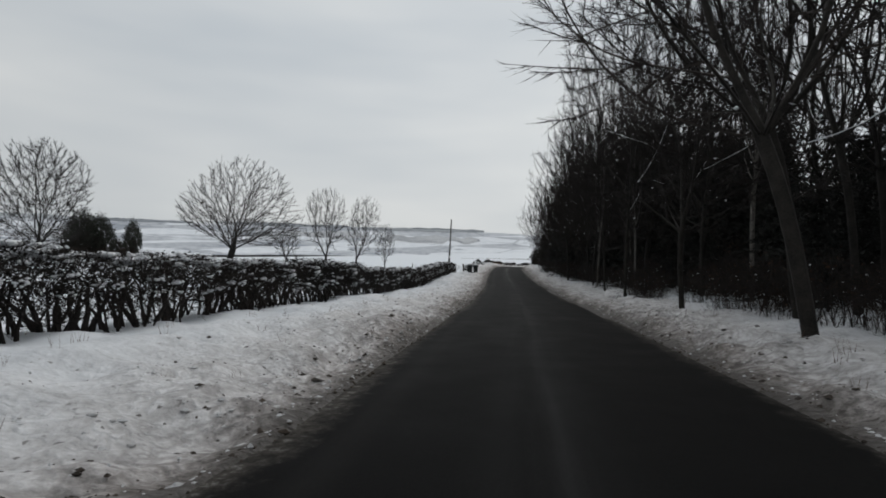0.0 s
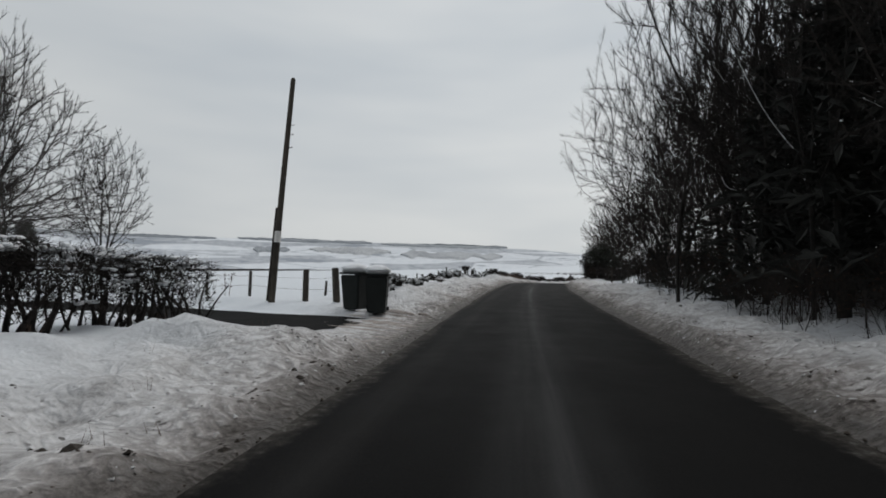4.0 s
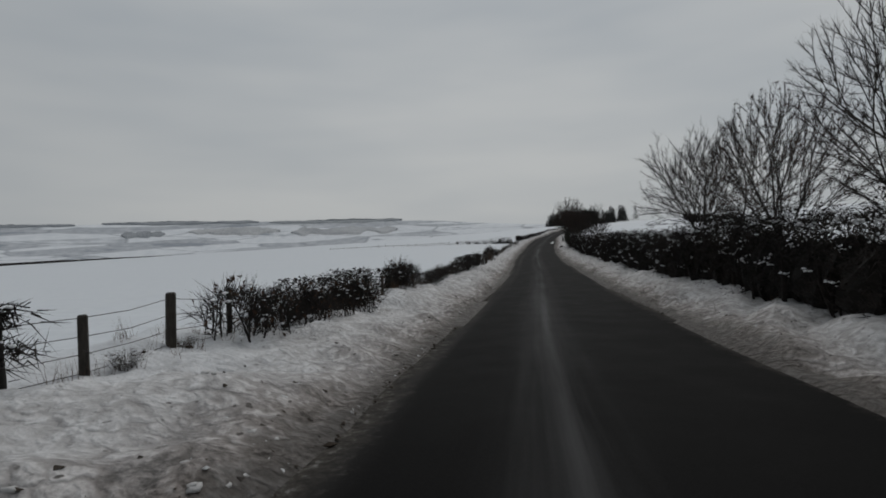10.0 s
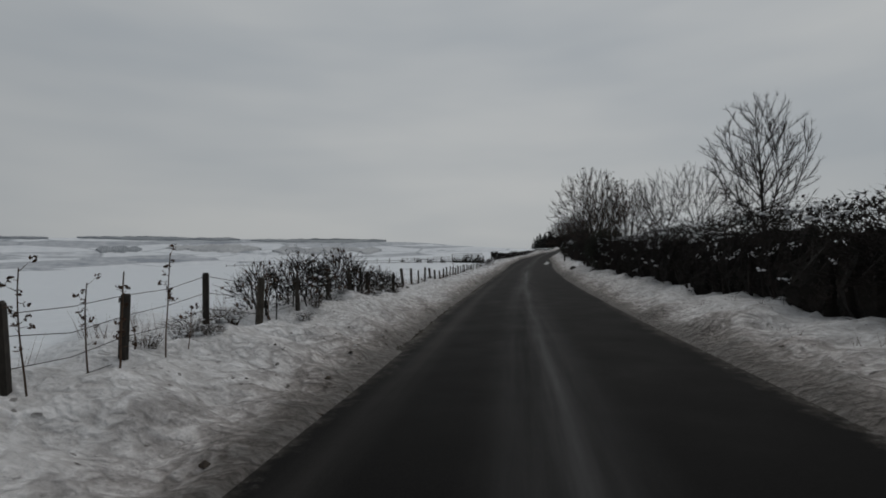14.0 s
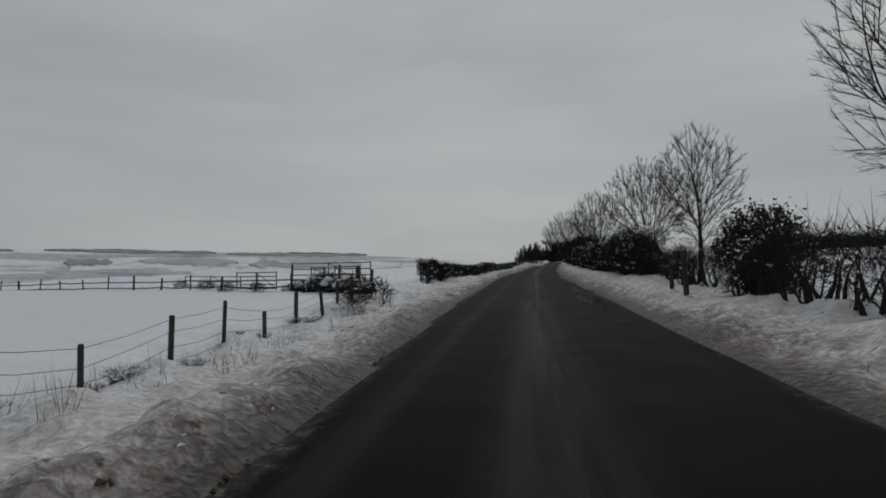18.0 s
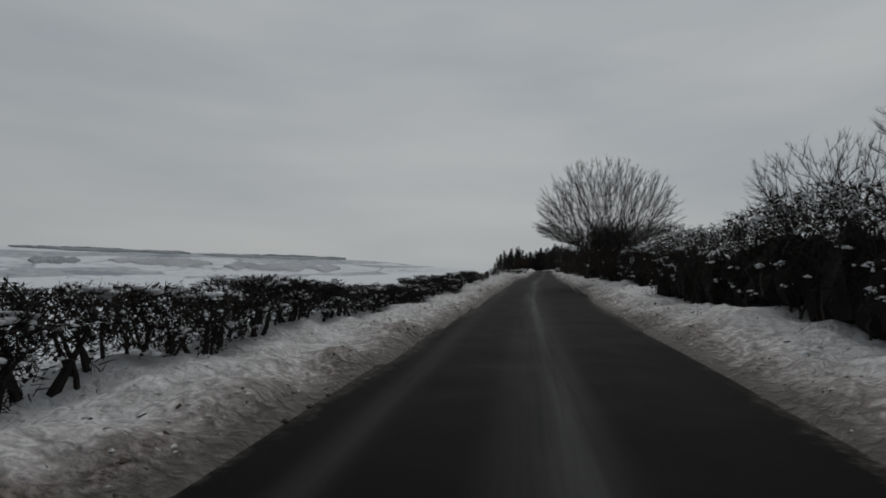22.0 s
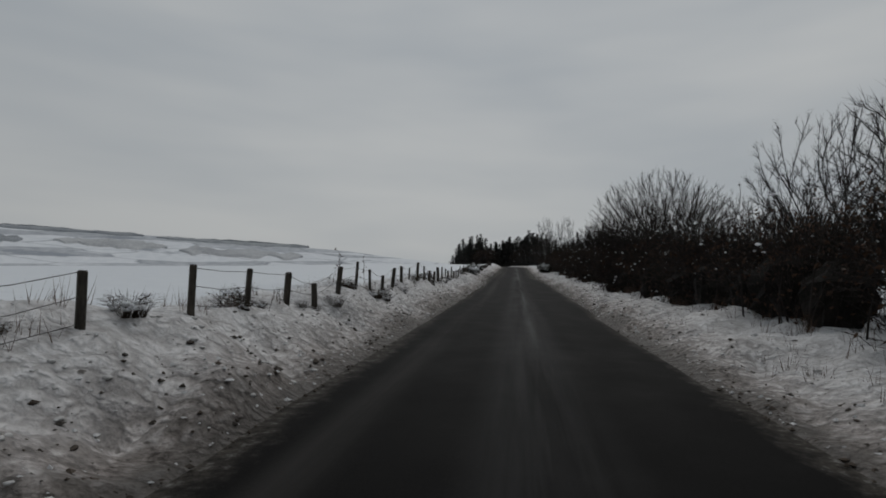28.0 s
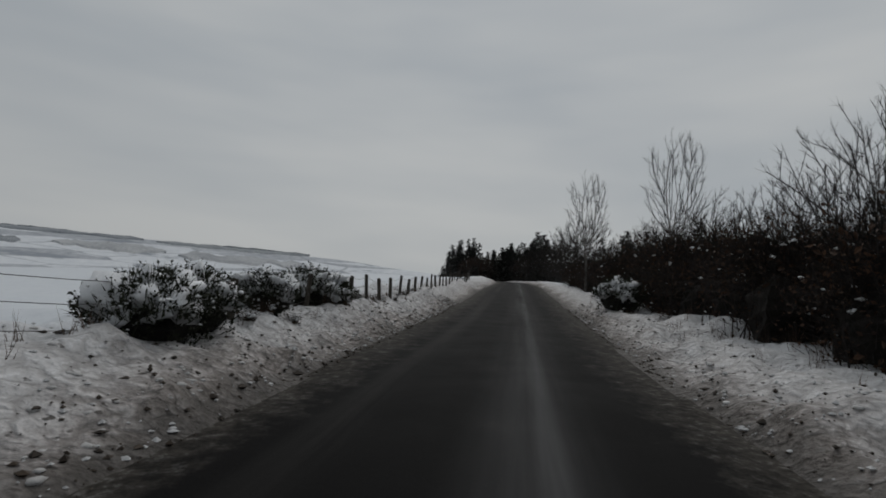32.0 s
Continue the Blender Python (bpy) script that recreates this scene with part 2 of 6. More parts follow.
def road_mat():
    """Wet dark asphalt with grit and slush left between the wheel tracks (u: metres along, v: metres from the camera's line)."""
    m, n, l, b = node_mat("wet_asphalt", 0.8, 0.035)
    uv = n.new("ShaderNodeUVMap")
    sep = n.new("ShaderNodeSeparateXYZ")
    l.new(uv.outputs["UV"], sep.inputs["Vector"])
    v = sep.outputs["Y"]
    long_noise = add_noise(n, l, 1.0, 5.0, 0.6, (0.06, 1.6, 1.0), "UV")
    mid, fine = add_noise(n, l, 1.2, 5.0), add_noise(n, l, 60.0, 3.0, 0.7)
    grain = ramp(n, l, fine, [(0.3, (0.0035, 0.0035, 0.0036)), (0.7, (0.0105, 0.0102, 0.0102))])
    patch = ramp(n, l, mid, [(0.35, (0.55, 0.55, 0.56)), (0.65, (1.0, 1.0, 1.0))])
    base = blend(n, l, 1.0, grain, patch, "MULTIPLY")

    def stripe(at_v, half, amount):
        d = sums(n, l, "ABSOLUTE", sums(n, l, "SUBTRACT", v, at_v))
        mr = n.new("ShaderNodeMapRange")
        mr.interpolation_type = "SMOOTHSTEP"
        mr.inputs["From Min"].default_value, mr.inputs["From Max"].default_value = 0.0, half
        mr.inputs["To Min"].default_value, mr.inputs["To Max"].default_value = amount, 0.0
        l.new(d, mr.inputs["Value"])
        worn = ramp(n, l, long_noise, [(0.36, (0.1, 0.1, 0.1)), (0.62, (1, 1, 1))])
        start = n.new("ShaderNodeMapRange")
        start.inputs["From Min"].default_value, start.inputs["From Max"].default_value = 25.0, 125.0
        start.inputs["To Min"].default_value, start.inputs["To Max"].default_value = 0.25, 1.0
        l.new(sep.outputs["X"], start.inputs["Value"])
        return sums(n, l, "MULTIPLY", sums(n, l, "MULTIPLY", mr.outputs["Result"], worn), start.outputs["Result"])
    col = blend(n, l, stripe(0.25, 0.75, 0.27), base, (0.14, 0.14, 0.142))
    col = blend(n, l, stripe(0.34, 0.16, 0.15), col, (0.24, 0.24, 0.245))
    col = blend(n, l, stripe(-1.35, 0.35, 0.18), col, (0.12, 0.115, 0.11))
    rim = n.new("ShaderNodeUVMap")
    rim.uv_map = "Rim"
    rsep = n.new("ShaderNodeSeparateXYZ")
    l.new(rim.outputs["UV"], rsep.inputs["Vector"])
    soft = n.new("ShaderNodeMapRange")
    soft.inputs["From Min"].default_value, soft.inputs["From Max"].default_value = 0.0, 0.34
    soft.inputs["To Min"].default_value, soft.inputs["To Max"].default_value = 0.8, 0.0
    slop = add_noise(n, l, 3.2, 6.0, 0.7)
    late = n.new("ShaderNodeMapRange")
    late.inputs["From Min"].default_value, late.inputs["From Max"].default_value = 366.0, 380.0
    late.inputs["To Min"].default_value, late.inputs["To Max"].default_value = 1.0, 0.36
    l.new(rsep.outputs["X"], late.inputs["Value"])
    l.new(sums(n, l, "ADD", sums(n, l, "MULTIPLY", rsep.outputs["Y"], late.outputs["Result"]), sums(n, l, "MULTIPLY", sums(n, l, "SUBTRACT", slop, 0.5), -0.8)), soft.inputs["Value"])
    muck = ramp(n, l, add_noise(n, l, 9.0, 5.0, 0.75), [(0.35, (0.02, 0.018, 0.016)), (0.55, (0.075, 0.068, 0.06)), (0.70, (0.24, 0.235, 0.23))])
    col = blend(n, l, soft.outputs["Result"], col, muck)
    l.new(col, b.inputs["Base Color"])
    rough = n.new("ShaderNodeMapRange")
    rough.inputs["To Min"].default_value, rough.inputs["To Max"].default_value = 0.6, 0.95
    l.new(mid, rough.inputs["Value"])
    l.new(rough.outputs["Result"], b.inputs["Roughness"])
    relief(n, l, b, fine, 0.35, 0.004)
    return m


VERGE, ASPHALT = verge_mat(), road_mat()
PUDDLE = node_mat("dark_meltwater", 0.1, 0.08)[0]
PUDDLE.node_tree.nodes["Principled BSDF"].inputs["Base Color"].default_value = (0.010, 0.009, 0.008, 1)
# Distance haze is put into this pale grey-blue wood colour.
FARWOOD = two_tone("hazed_bare_wood", (0.23, 0.255, 0.28), (0.37, 0.395, 0.42), 0.01, 0.08, 0.9, 0.0)


def hillside_mat():
    """Far snowy fields with dark boundary lines, pale heath and ragged strips of wood, its grey-blue holding painted
    haze (u: bearing, v: angle up).
    """
    m, n, l, b = node_mat("far_hillside", 0.9, 0.1)
    uv = n.new("ShaderNodeUVMap")
    mp = n.new("ShaderNodeMapping")
    mp.inputs["Scale"].default_value = (0.10, 1.45, 1.0)
    mp.inputs["Rotation"].default_value = (0, 0, 0.05)
    l.new(uv.outputs["UV"], mp.inputs["Vector"])
    warp = n.new("ShaderNodeTexNoise")
    warp.inputs["Scale"].default_value, warp.inputs["Detail"].default_value = 1.6, 4.0
    l.new(mp.outputs["Vector"], warp.inputs["Vector"])
    place = blend(n, l, 0.16, mp.outputs["Vector"], warp.outputs["Color"])

    def cells(feature):
        v = n.new("ShaderNodeTexVoronoi")
        v.feature = feature
        v.inputs["Scale"].default_value = 1.5
        l.new(place, v.inputs["Vector"])
        return v
    edge, cell = cells("DISTANCE_TO_EDGE").outputs["Distance"], cells("F1").outputs["Color"]
    pick = n.new("ShaderNodeSeparateColor")
    l.new(cell, pick.inputs["Color"])

    def cloth(sx, sy, detail=5.0, rough=0.62):
        q = n.new("ShaderNodeMapping")
        q.inputs["Scale"].default_value = (sx, sy, 1)
        l.new(uv.outputs["UV"], q.inputs["Vector"])
        z = n.new("ShaderNodeTexNoise")
        z.inputs["Scale"].default_value, z.inputs["Detail"].default_value, z.inputs["Roughness"].default_value = 1.0, detail, rough
        l.new(q.outputs["Vector"], z.inputs["Vector"])
        return z.outputs["Fac"]
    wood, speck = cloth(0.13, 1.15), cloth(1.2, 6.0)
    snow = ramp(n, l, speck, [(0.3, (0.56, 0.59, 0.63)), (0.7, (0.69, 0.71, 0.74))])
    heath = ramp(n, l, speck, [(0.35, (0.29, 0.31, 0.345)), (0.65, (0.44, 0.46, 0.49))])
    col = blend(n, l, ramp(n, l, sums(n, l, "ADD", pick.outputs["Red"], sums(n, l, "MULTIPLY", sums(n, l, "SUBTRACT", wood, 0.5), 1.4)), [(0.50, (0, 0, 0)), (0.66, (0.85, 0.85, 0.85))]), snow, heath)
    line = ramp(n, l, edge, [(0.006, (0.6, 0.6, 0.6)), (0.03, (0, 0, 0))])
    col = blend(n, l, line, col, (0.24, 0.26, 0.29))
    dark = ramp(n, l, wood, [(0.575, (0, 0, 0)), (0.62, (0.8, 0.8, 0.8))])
    # Wood tone with the distance haze painted in.
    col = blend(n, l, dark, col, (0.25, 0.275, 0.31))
    l.new(col, b.inputs["Base Color"])
    return m


HILLSNOW = hillside_mat()
HILLDARK = two_tone("pale_moor", (0.33, 0.35, 0.375), (0.48, 0.50, 0.525), 0.004, 0.03, 0.9, 0.0)

# ---------------------------------------------------------------- the route: x, y and height of the road every 15 m
ROAD = [
    (-4.0, -29.7, 0.59), (-2.0, -14.9, 0.29), (0.0, 0.0, 0.00), (2.0, 14.9, -0.29), (3.8, 29.8, -0.54),
    (5.4, 44.7, -0.63), (6.8, 59.6, -0.51), (8.3, 74.5, -0.27), (10.1, 89.4, 0.04), (12.4, 104.2, 0.26),
    (15.8, 118.8, 0.17), (20.1, 133.2, -0.20), (24.8, 147.5, -0.41), (29.4, 161.7, -0.39), (33.9, 176.0, -0.16),
    (38.6, 190.3, 0.18), (43.4, 204.5, 0.59), (48.5, 218.6, 1.09), (53.9, 232.6, 1.69), (59.3, 246.6, 2.34),
    (64.9, 260.5, 2.98), (70.6, 274.4, 3.59), (76.6, 288.1, 4.23), (82.7, 301.8, 4.88), (89.0, 315.4, 5.40),
    (95.3, 329.0, 5.87), (101.6, 342.7, 6.44), (107.8, 356.3, 7.14), (114.1, 369.9, 7.75),
]
ROAD_POINTS = np.array(ROAD, float)
turn, way = radians(24.6), ROAD_POINTS[-1].copy()
more = []
for k in range(40):
    turn -= radians(1.3 if k > 2 else 0.0)
    way = way + np.array([15 * math.sin(turn), 15 * math.cos(turn), max(-0.1, 0.82 - 0.065 * k)])
    more.append(way.copy())
ROAD_POINTS = np.vstack([ROAD_POINTS, more])


def route(s):
    """Place on the road (n x 3) and its rightward unit vector (n x 2), s metres along the route."""
    u = np.clip((np.atleast_1d(np.asarray(s, float)) + 30) / 15, 0.0, len(ROAD_POINTS) - 1.001)
    i = np.clip(u.astype(int), 1, len(ROAD_POINTS) - 3)
    f = (u - i)[:, None]
    a, b, c, d = (ROAD_POINTS[i + k] for k in (-1, 0, 1, 2))
    p = 0.5 * (2 * b + (c - a) * f + (2 * a - 5 * b + 4 * c - d) * f**2 + (3 * b - a - 3 * c + d) * f**3)
    g = 0.5 * ((c - a) + 2 * (2 * a - 5 * b + 4 * c - d) * f + 3 * (3 * b - a - 3 * c + d) * f**2)
    g = g[:, :2] / np.linalg.norm(g[:, :2], axis=1, keepdims=True)
    return p, np.stack([g[:, 1], -g[:, 0]], 1)


LATTICE = np.random.RandomState(7).rand(256, 256)


def lumps(x, y, size, seed=0):
    """Smooth value noise from 0 to 1 with lumps of about that size."""
    x, y = np.asarray(x, float) / size + seed * 17.3, np.asarray(y, float) / size + seed * 31.7
    i, j = np.floor(x).astype(int), np.floor(y).astype(int)
    f, g = x - i, y - j
    f, g = f * f * (3 - 2 * f), g * g * (3 - 2 * g)
    L = lambda a, b: LATTICE[a % 256, b % 256]
    return (L(i, j) * (1 - f) + L(i + 1, j) * f) * (1 - g) + (L(i, j + 1) * (1 - f) + L(i + 1, j + 1) * f) * g


EDGE_S = [-40, 8, 35, 70, 86, 103, 119, 139, 160, 176, 200, 218, 233, 257, 268, 279, 295, 311, 337, 354, 366, 380, 420, 900]
LEFT_D = [-2.0, -2.0, -2.0, -2.1, -2.0, -2.1, -1.7, -1.6, -1.8, -2.0, -2.0, -2.0, -2.5, -2.6, -2.2, -1.8, -1.7, -1.8, -2.3, -2.2, -2.1, -2.5, -2.5, -2.5]
RIGHT_D = [2.9, 2.9, 2.6, 2.9, 2.9, 2.9, 2.85, 3.0, 2.9, 2.7, 2.8, 2.95, 2.95, 2.45, 2.6, 2.65, 3.0, 2.75, 2.4, 2.6, 2.5, 2.1, 2.3, 2.3]


def edges(s):
    return np.interp(s, EDGE_S, LEFT_D), np.interp(s, EDGE_S, RIGHT_D)


def rise(s, d):
    """Height of the ground over the road, s metres along and d metres right of the camera's line."""
    s, d = np.broadcast_arrays(np.asarray(s, float), np.asarray(d, float))
    lo, hi = edges(s)
    off = np.maximum(np.maximum(lo - d, d - hi), 0)
    left = d < 0
    up = np.where(left, np.interp(off, [0, 0.25, 1.2, 3, 6, 40, 150, 300, 500, 1400, 5000], [0, 0.07, 0.2, 0.33, 0.36, 0.1, -0.9, -3.5, -16, -40, -40]),
                  np.interp(off, [0, 0.25, 0.9, 2.2, 4, 8, 5000], [0, 0.08, 0.24, 0.36, 0.42, 0.55, 0.55]) + np.clip((off - 14) / 150, 0, 1) * np.interp(s, [90, 215], [3.0, 7.6]))
    near = np.clip(off / 0.3, 0, 1) * (0.12 + 0.88 * np.exp(-np.maximum(off - 3.2, 0) / 1.2))
    rough_left = 0.22 * (lumps(s, d, 0.9, 1) - 0.5) + 0.26 * (lumps(s, d, 0.5, 2) - 0.5) + 0.15 * (lumps(s, d, 0.3, 9) - 0.5) + 0.28 * (lumps(s, d, 2.7, 3) - 0.5)
    up = up + near * rough_left + np.clip(off / 8, 0, 1) * 0.25 * (lumps(s, d, 19.0, 4) - 0.5)
    level = np.interp(s, [0, 20, 28, 34, 40, 46, 54, 60, 106.5, 109.2, 111, 114, 120, 125, 131, 136, 143, 150, 158, 172, 188, 198, 226, 240, 250, 262, 280, 290, 300, 306, 312, 335, 343, 352, 420],
                      [0, -0.02, -0.14, -0.22, -0.16, -0.05, 0.04, 0, 0, 0.25, 0.24, 0.2, 0.18, 0.1, 0.16, 0.12, 0.22, 0.22, 0.34, 0.22, 0.0, -0.24, -0.26, -0.1, -0.04, -0.16, -0.1, -0.14, 0.24, 0.36, 0.52, 0.52, 0.5, 0.3, 0.32])
    behind = np.where(level > 0, np.interp(off, [0, 2.1, 3.2, 7], [1, 1, 0.55, 0.25]), 1.0)
    up = up + level * behind * left * np.interp(off, [0, 0.5, 1.5, 60, 160], [0, 0.05, 1, 1, 0.3])
    bank = np.clip((s - 73) / 3, 0, 1) * np.clip((116 - s) / 6, 0, 1) * left * np.interp(off, [0, 0.6, 2.0, 3.4, 5.5], [0, 0.03, 0.24, 0.26, 0])
    bank = bank * np.interp(s, [97, 101, 106, 110], [1, 0.25, 0.25, 1])
    up = up + bank * (0.7 + 0.6 * lumps(s, d, 3.0, 12))
    drive = np.clip((np.abs(s - 66.9 - 0.24 * np.clip(-d - 4, 0, 8)) - 1.9) / 0.7, 0, 1)
    up = np.where(left & (off < 60), up * drive + (1 - drive) * np.clip(off / 2, 0, 1) * 0.10, up)
    return np.where(off > 0, up, 0.0)


HALF = 185.0


def spot(s, d, dz=0.0, sunk=0.0):
    """Place in the world, on the ground, s metres along the route and d metres to the right."""
    p, r = route(s)
    return Vector((p[0, 0] + r[0, 0] * d, p[0, 1] + r[0, 1] * d, p[0, 2] + float(rise(s, d)) + dz - sunk))


def at(s, d, spin=0.0, size=1.0, dz=0.0):
    """Pose on the ground, turned with the route."""
    _, r = route(s)
    return Matrix.Translation(spot(s, d, dz)) @ Matrix.Rotation(math.atan2(r[0, 1], r[0, 0]) + radians(spin), 4, "Z") @ Matrix.Scale(size, 4)


def mesh_from(name, verts, faces, mats, index=None, smooth=False, uv=None, uv_two=None):
    me = bpy.data.meshes.new(name)
    me.from_pydata([tuple(v) for v in verts] if not isinstance(verts, np.ndarray) else verts.tolist(), [], faces if isinstance(faces, list) else faces.tolist())
    for m in mats:
        me.materials.append(m)
    if index is not None:
        me.polygons.foreach_set("material_index", np.asarray(index, np.int32))
    if smooth:
        me.polygons.foreach_set("use_smooth", np.ones(len(me.polygons), bool))
    if uv is not None:
        layer = me.uv_layers.new(name="UVMap")
        loops = np.empty(len(me.loops), np.int32)
        me.loops.foreach_get("vertex_index", loops)
        layer.data.foreach_set("uv", np.asarray(uv, np.float32)[loops].ravel())
    if uv_two is not None:
        layer = me.uv_layers.new(name="Rim")
        layer.data.foreach_set("uv", np.asarray(uv_two, np.float32)[loops].ravel())
    me.update()
    return me


# ---------------------------------------------------------------- ground and road
def sheet(s_rows, d_cols):
    S, Dd = np.meshgrid(s_rows, d_cols, indexing="ij")
    return S, Dd


s_rows = np.concatenate([np.linspace(-400, -40, 10)[:-1], np.linspace(-40, -6, 24)[:-1], np.arange(-6, 396, 0.23), np.linspace(400, 560, 90), np.linspace(570, 4800, 40)])
d_left = -np.concatenate([np.linspace(0.0, 0.0, 1), [1.2], np.arange(1.5, 6.4, 0.17), np.array([7.8, 8.5, 9.5, 11, 13, 16, 20, 26, 35, 50, 75, 110, 160, 230, 300, 330, 360, 420, 520, 800, 1400, 2600, 4700])])
d_right = np.concatenate([[1.7], np.arange(2.0, 5.4, 0.17), np.array([6.6, 7.2, 8, 9.2, 11, 14, 18, 24, 32, 45, 70, 110, 200, 400, 900, 2000, 4700])])
d_cols = np.concatenate([d_left[::-1], d_right])
S, Dd = sheet(s_rows, d_cols)
P0, R0 = route(s_rows)
beyond = np.maximum(s_rows - 585, 0) * (s_rows > 585) + np.minimum(s_rows + 30, 0)
tail_dir = ROAD_POINTS[-1, :2] - ROAD_POINTS[-2, :2]
tail_dir = tail_dir / np.linalg.norm(tail_dir)
head_dir = np.array([0.13, 0.99])
P0[:, :2] += np.where((s_rows > 585)[:, None], tail_dir, head_dir) * beyond[:, None]
mean_r = np.array([0.955, -0.296])
near_d = np.clip(Dd, -30, 30)
far_d = Dd - near_d
fan = 1 + np.abs(far_d) / 500
mid_xy = route(HALF)[0][0, :2]
along = P0[:, None, :2] - mid_xy
X = mid_xy[0] + along[..., 0] * fan + R0[:, None, 0] * near_d + mean_r[0] * far_d
Yy = mid_xy[1] + along[..., 1] * fan + R0[:, None, 1] * near_d + mean_r[1] * far_d
calm = np.clip(np.abs(Dd) / 250, 0, 1)
Zr = P0[:, None, 2] * (1 - calm) + calm * np.interp(S, [-400, 0, 372, 700, 5000], [0, 0, 6.5, 8, 8])
inside = (Dd > edges(S)[0] + 0.12) & (Dd < edges(S)[1] - 0.12)
Z = Zr + rise(S, Dd) - np.where(inside, 0.08, 0.0)
lo_e, hi_e = edges(S)
off_edge = np.maximum(np.maximum(lo_e - Dd, Dd - hi_e), 0)
nr, nc = S.shape
idx = np.arange(nr * nc).reshape(nr, nc)
quads = np.stack([idx[:-1, :-1], idx[:-1, 1:], idx[1:, 1:], idx[1:, :-1]], -1).reshape(-1, 4)
ground_mesh = mesh_from("ground", np.stack([X, Yy, Z], -1).reshape(-1, 3), quads, [VERGE], smooth=True, uv=np.stack([S, off_edge], -1).reshape(-1, 2))
ground = tagged(new("ground", ground_mesh), "snow-covered fields and lumpy dirty snow verges beside the road", "ground", kind="structure")

road_s = np.concatenate([np.linspace(-40, -6, 12)[:-1], np.arange(-6, 420, 0.75), np.linspace(420, 585, 60)])
across = np.array([0, 0.03, 0.06, 0.1, 0.15, 0.22, 0.3, 0.4, 0.5, 0.6, 0.7, 0.78, 0.85, 0.9, 0.94, 0.97, 1.0])
lo_r, hi_r = edges(road_s)
wav_l = 0.22 * (lumps(road_s, 0 * road_s, 1.7, 5) - 0.5) + 0.2 * (lumps(road_s, 0 * road_s, 5.0, 6) - 0.5)
wav_r = 0.22 * (lumps(road_s, 0 * road_s, 1.9, 7) - 0.5) + 0.2 * (lumps(road_s, 0 * road_s, 6.0, 8) - 0.5)
dr = (lo_r + wav_l)[:, None] * (1 - across) + (hi_r + wav_r)[:, None] * across
Pr, Rr = route(road_s)
crown = 0.05 * (1 - ((across - 0.5) * 2) ** 2) - 0.02
verts = np.stack([Pr[:, None, 0] + Rr[:, None, 0] * dr, Pr[:, None, 1] + Rr[:, None, 1] * dr, Pr[:, None, 2] + crown + 0 * dr], -1).reshape(-1, 3)
nr, nc = dr.shape
idx = np.arange(nr * nc).reshape(nr, nc)
quads = np.stack([idx[:-1, :-1], idx[:-1, 1:], idx[1:, 1:], idx[1:, :-1]], -1).reshape(-1, 4)
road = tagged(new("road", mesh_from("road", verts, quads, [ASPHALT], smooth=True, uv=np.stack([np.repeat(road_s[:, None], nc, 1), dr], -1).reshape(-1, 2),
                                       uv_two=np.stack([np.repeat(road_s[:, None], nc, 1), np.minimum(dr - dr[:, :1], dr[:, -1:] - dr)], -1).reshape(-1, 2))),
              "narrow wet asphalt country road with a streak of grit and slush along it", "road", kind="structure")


# ---------------------------------------------------------------- building blocks for plants and wood
def tube(V, F, pts, radii, sides=3, close=False):
    """Adds a tapered limb along the points."""
    base, n = len(V), len(pts)
    pts = [Vector(p) for p in pts]
    for k, p in enumerate(pts):
        t = (pts[min(k + 1, n - 1)] - pts[max(k - 1, 0)])
        t = t.normalized() if t.length > 1e-6 else Vector((0, 0, 1))
        a = t.orthogonal().normalized()
        b = t.cross(a)
        for j in range(sides):
            w = 2 * math.pi * j / sides
            V.append(p + (a * math.cos(w) + b * math.sin(w)) * radii[k])
    for k in range(n - 1):
        for j in range(sides):
            q = (j + 1) % sides
            F.append((base + k * sides + j, base + k * sides + q, base + (k + 1) * sides + q, base + (k + 1) * sides + j))
    if close:
        F.append(tuple(base + (n - 1) * sides + j for j in range(sides)))
        F.append(tuple(base + j for j in reversed(range(sides))))


def spike(V, F, p, q, r):
    """A twig: a thin three-sided point from p to q."""
    t = (q - p).normalized()
    a = t.orthogonal().normalized()
    b = t.cross(a)
    k = len(V)
    V += [p + a * r, p - a * (r * 0.5) + b * (r * 0.87), p - a * (r * 0.5) - b * (r * 0.87), q]
    F += [(k, k + 1, k + 3), (k + 1, k + 2, k + 3), (k + 2, k, k + 3)]


def sliver(V, F, p, q, r):
    """A finer twig: a folded point from p to q."""
    t = (q - p).normalized()
    a = t.orthogonal().normalized()
    b = t.cross(a)
    k = len(V)
    V += [p + a * r, p - a * (r * 0.5) + b * (r * 0.87), p - a * (r * 0.5) - b * (r * 0.87), q]
    F += [(k, k + 1, k + 3), (k + 1, k + 2, k + 3)]


def flake(V, F, p, nrm, size, rng, slim=0.55):
    """A small leaf: a folded four-sided blade."""
    a = nrm.orthogonal().normalized()
    b = nrm.cross(a)
    w = rng.uniform(0, 6.28)
    a, b = a * math.cos(w) + b * math.sin(w), b * math.cos(w) - a * math.sin(w)
    k = len(V)
    V += [p - a * size, p + b * size * slim + nrm * size * 0.2, p + a * size, p - b * size * slim + nrm * size * 0.2]
    F += [(k, k + 1, k + 2), (k, k + 2, k + 3)]


BALL = []
for z0, r0 in ((-0.7, 0.6), (0.05, 1.0), (0.7, 0.62)):
    BALL += [Vector((r0 * math.cos(k * 1.2566), r0 * math.sin(k * 1.2566), z0)) for k in range(5)]
BALL_F = [(a * 5 + k, a * 5 + (k + 1) % 5, a * 5 + 5 + (k + 1) % 5, a * 5 + 5 + k) for a in range(2) for k in range(5)] + [tuple(range(10, 15))]


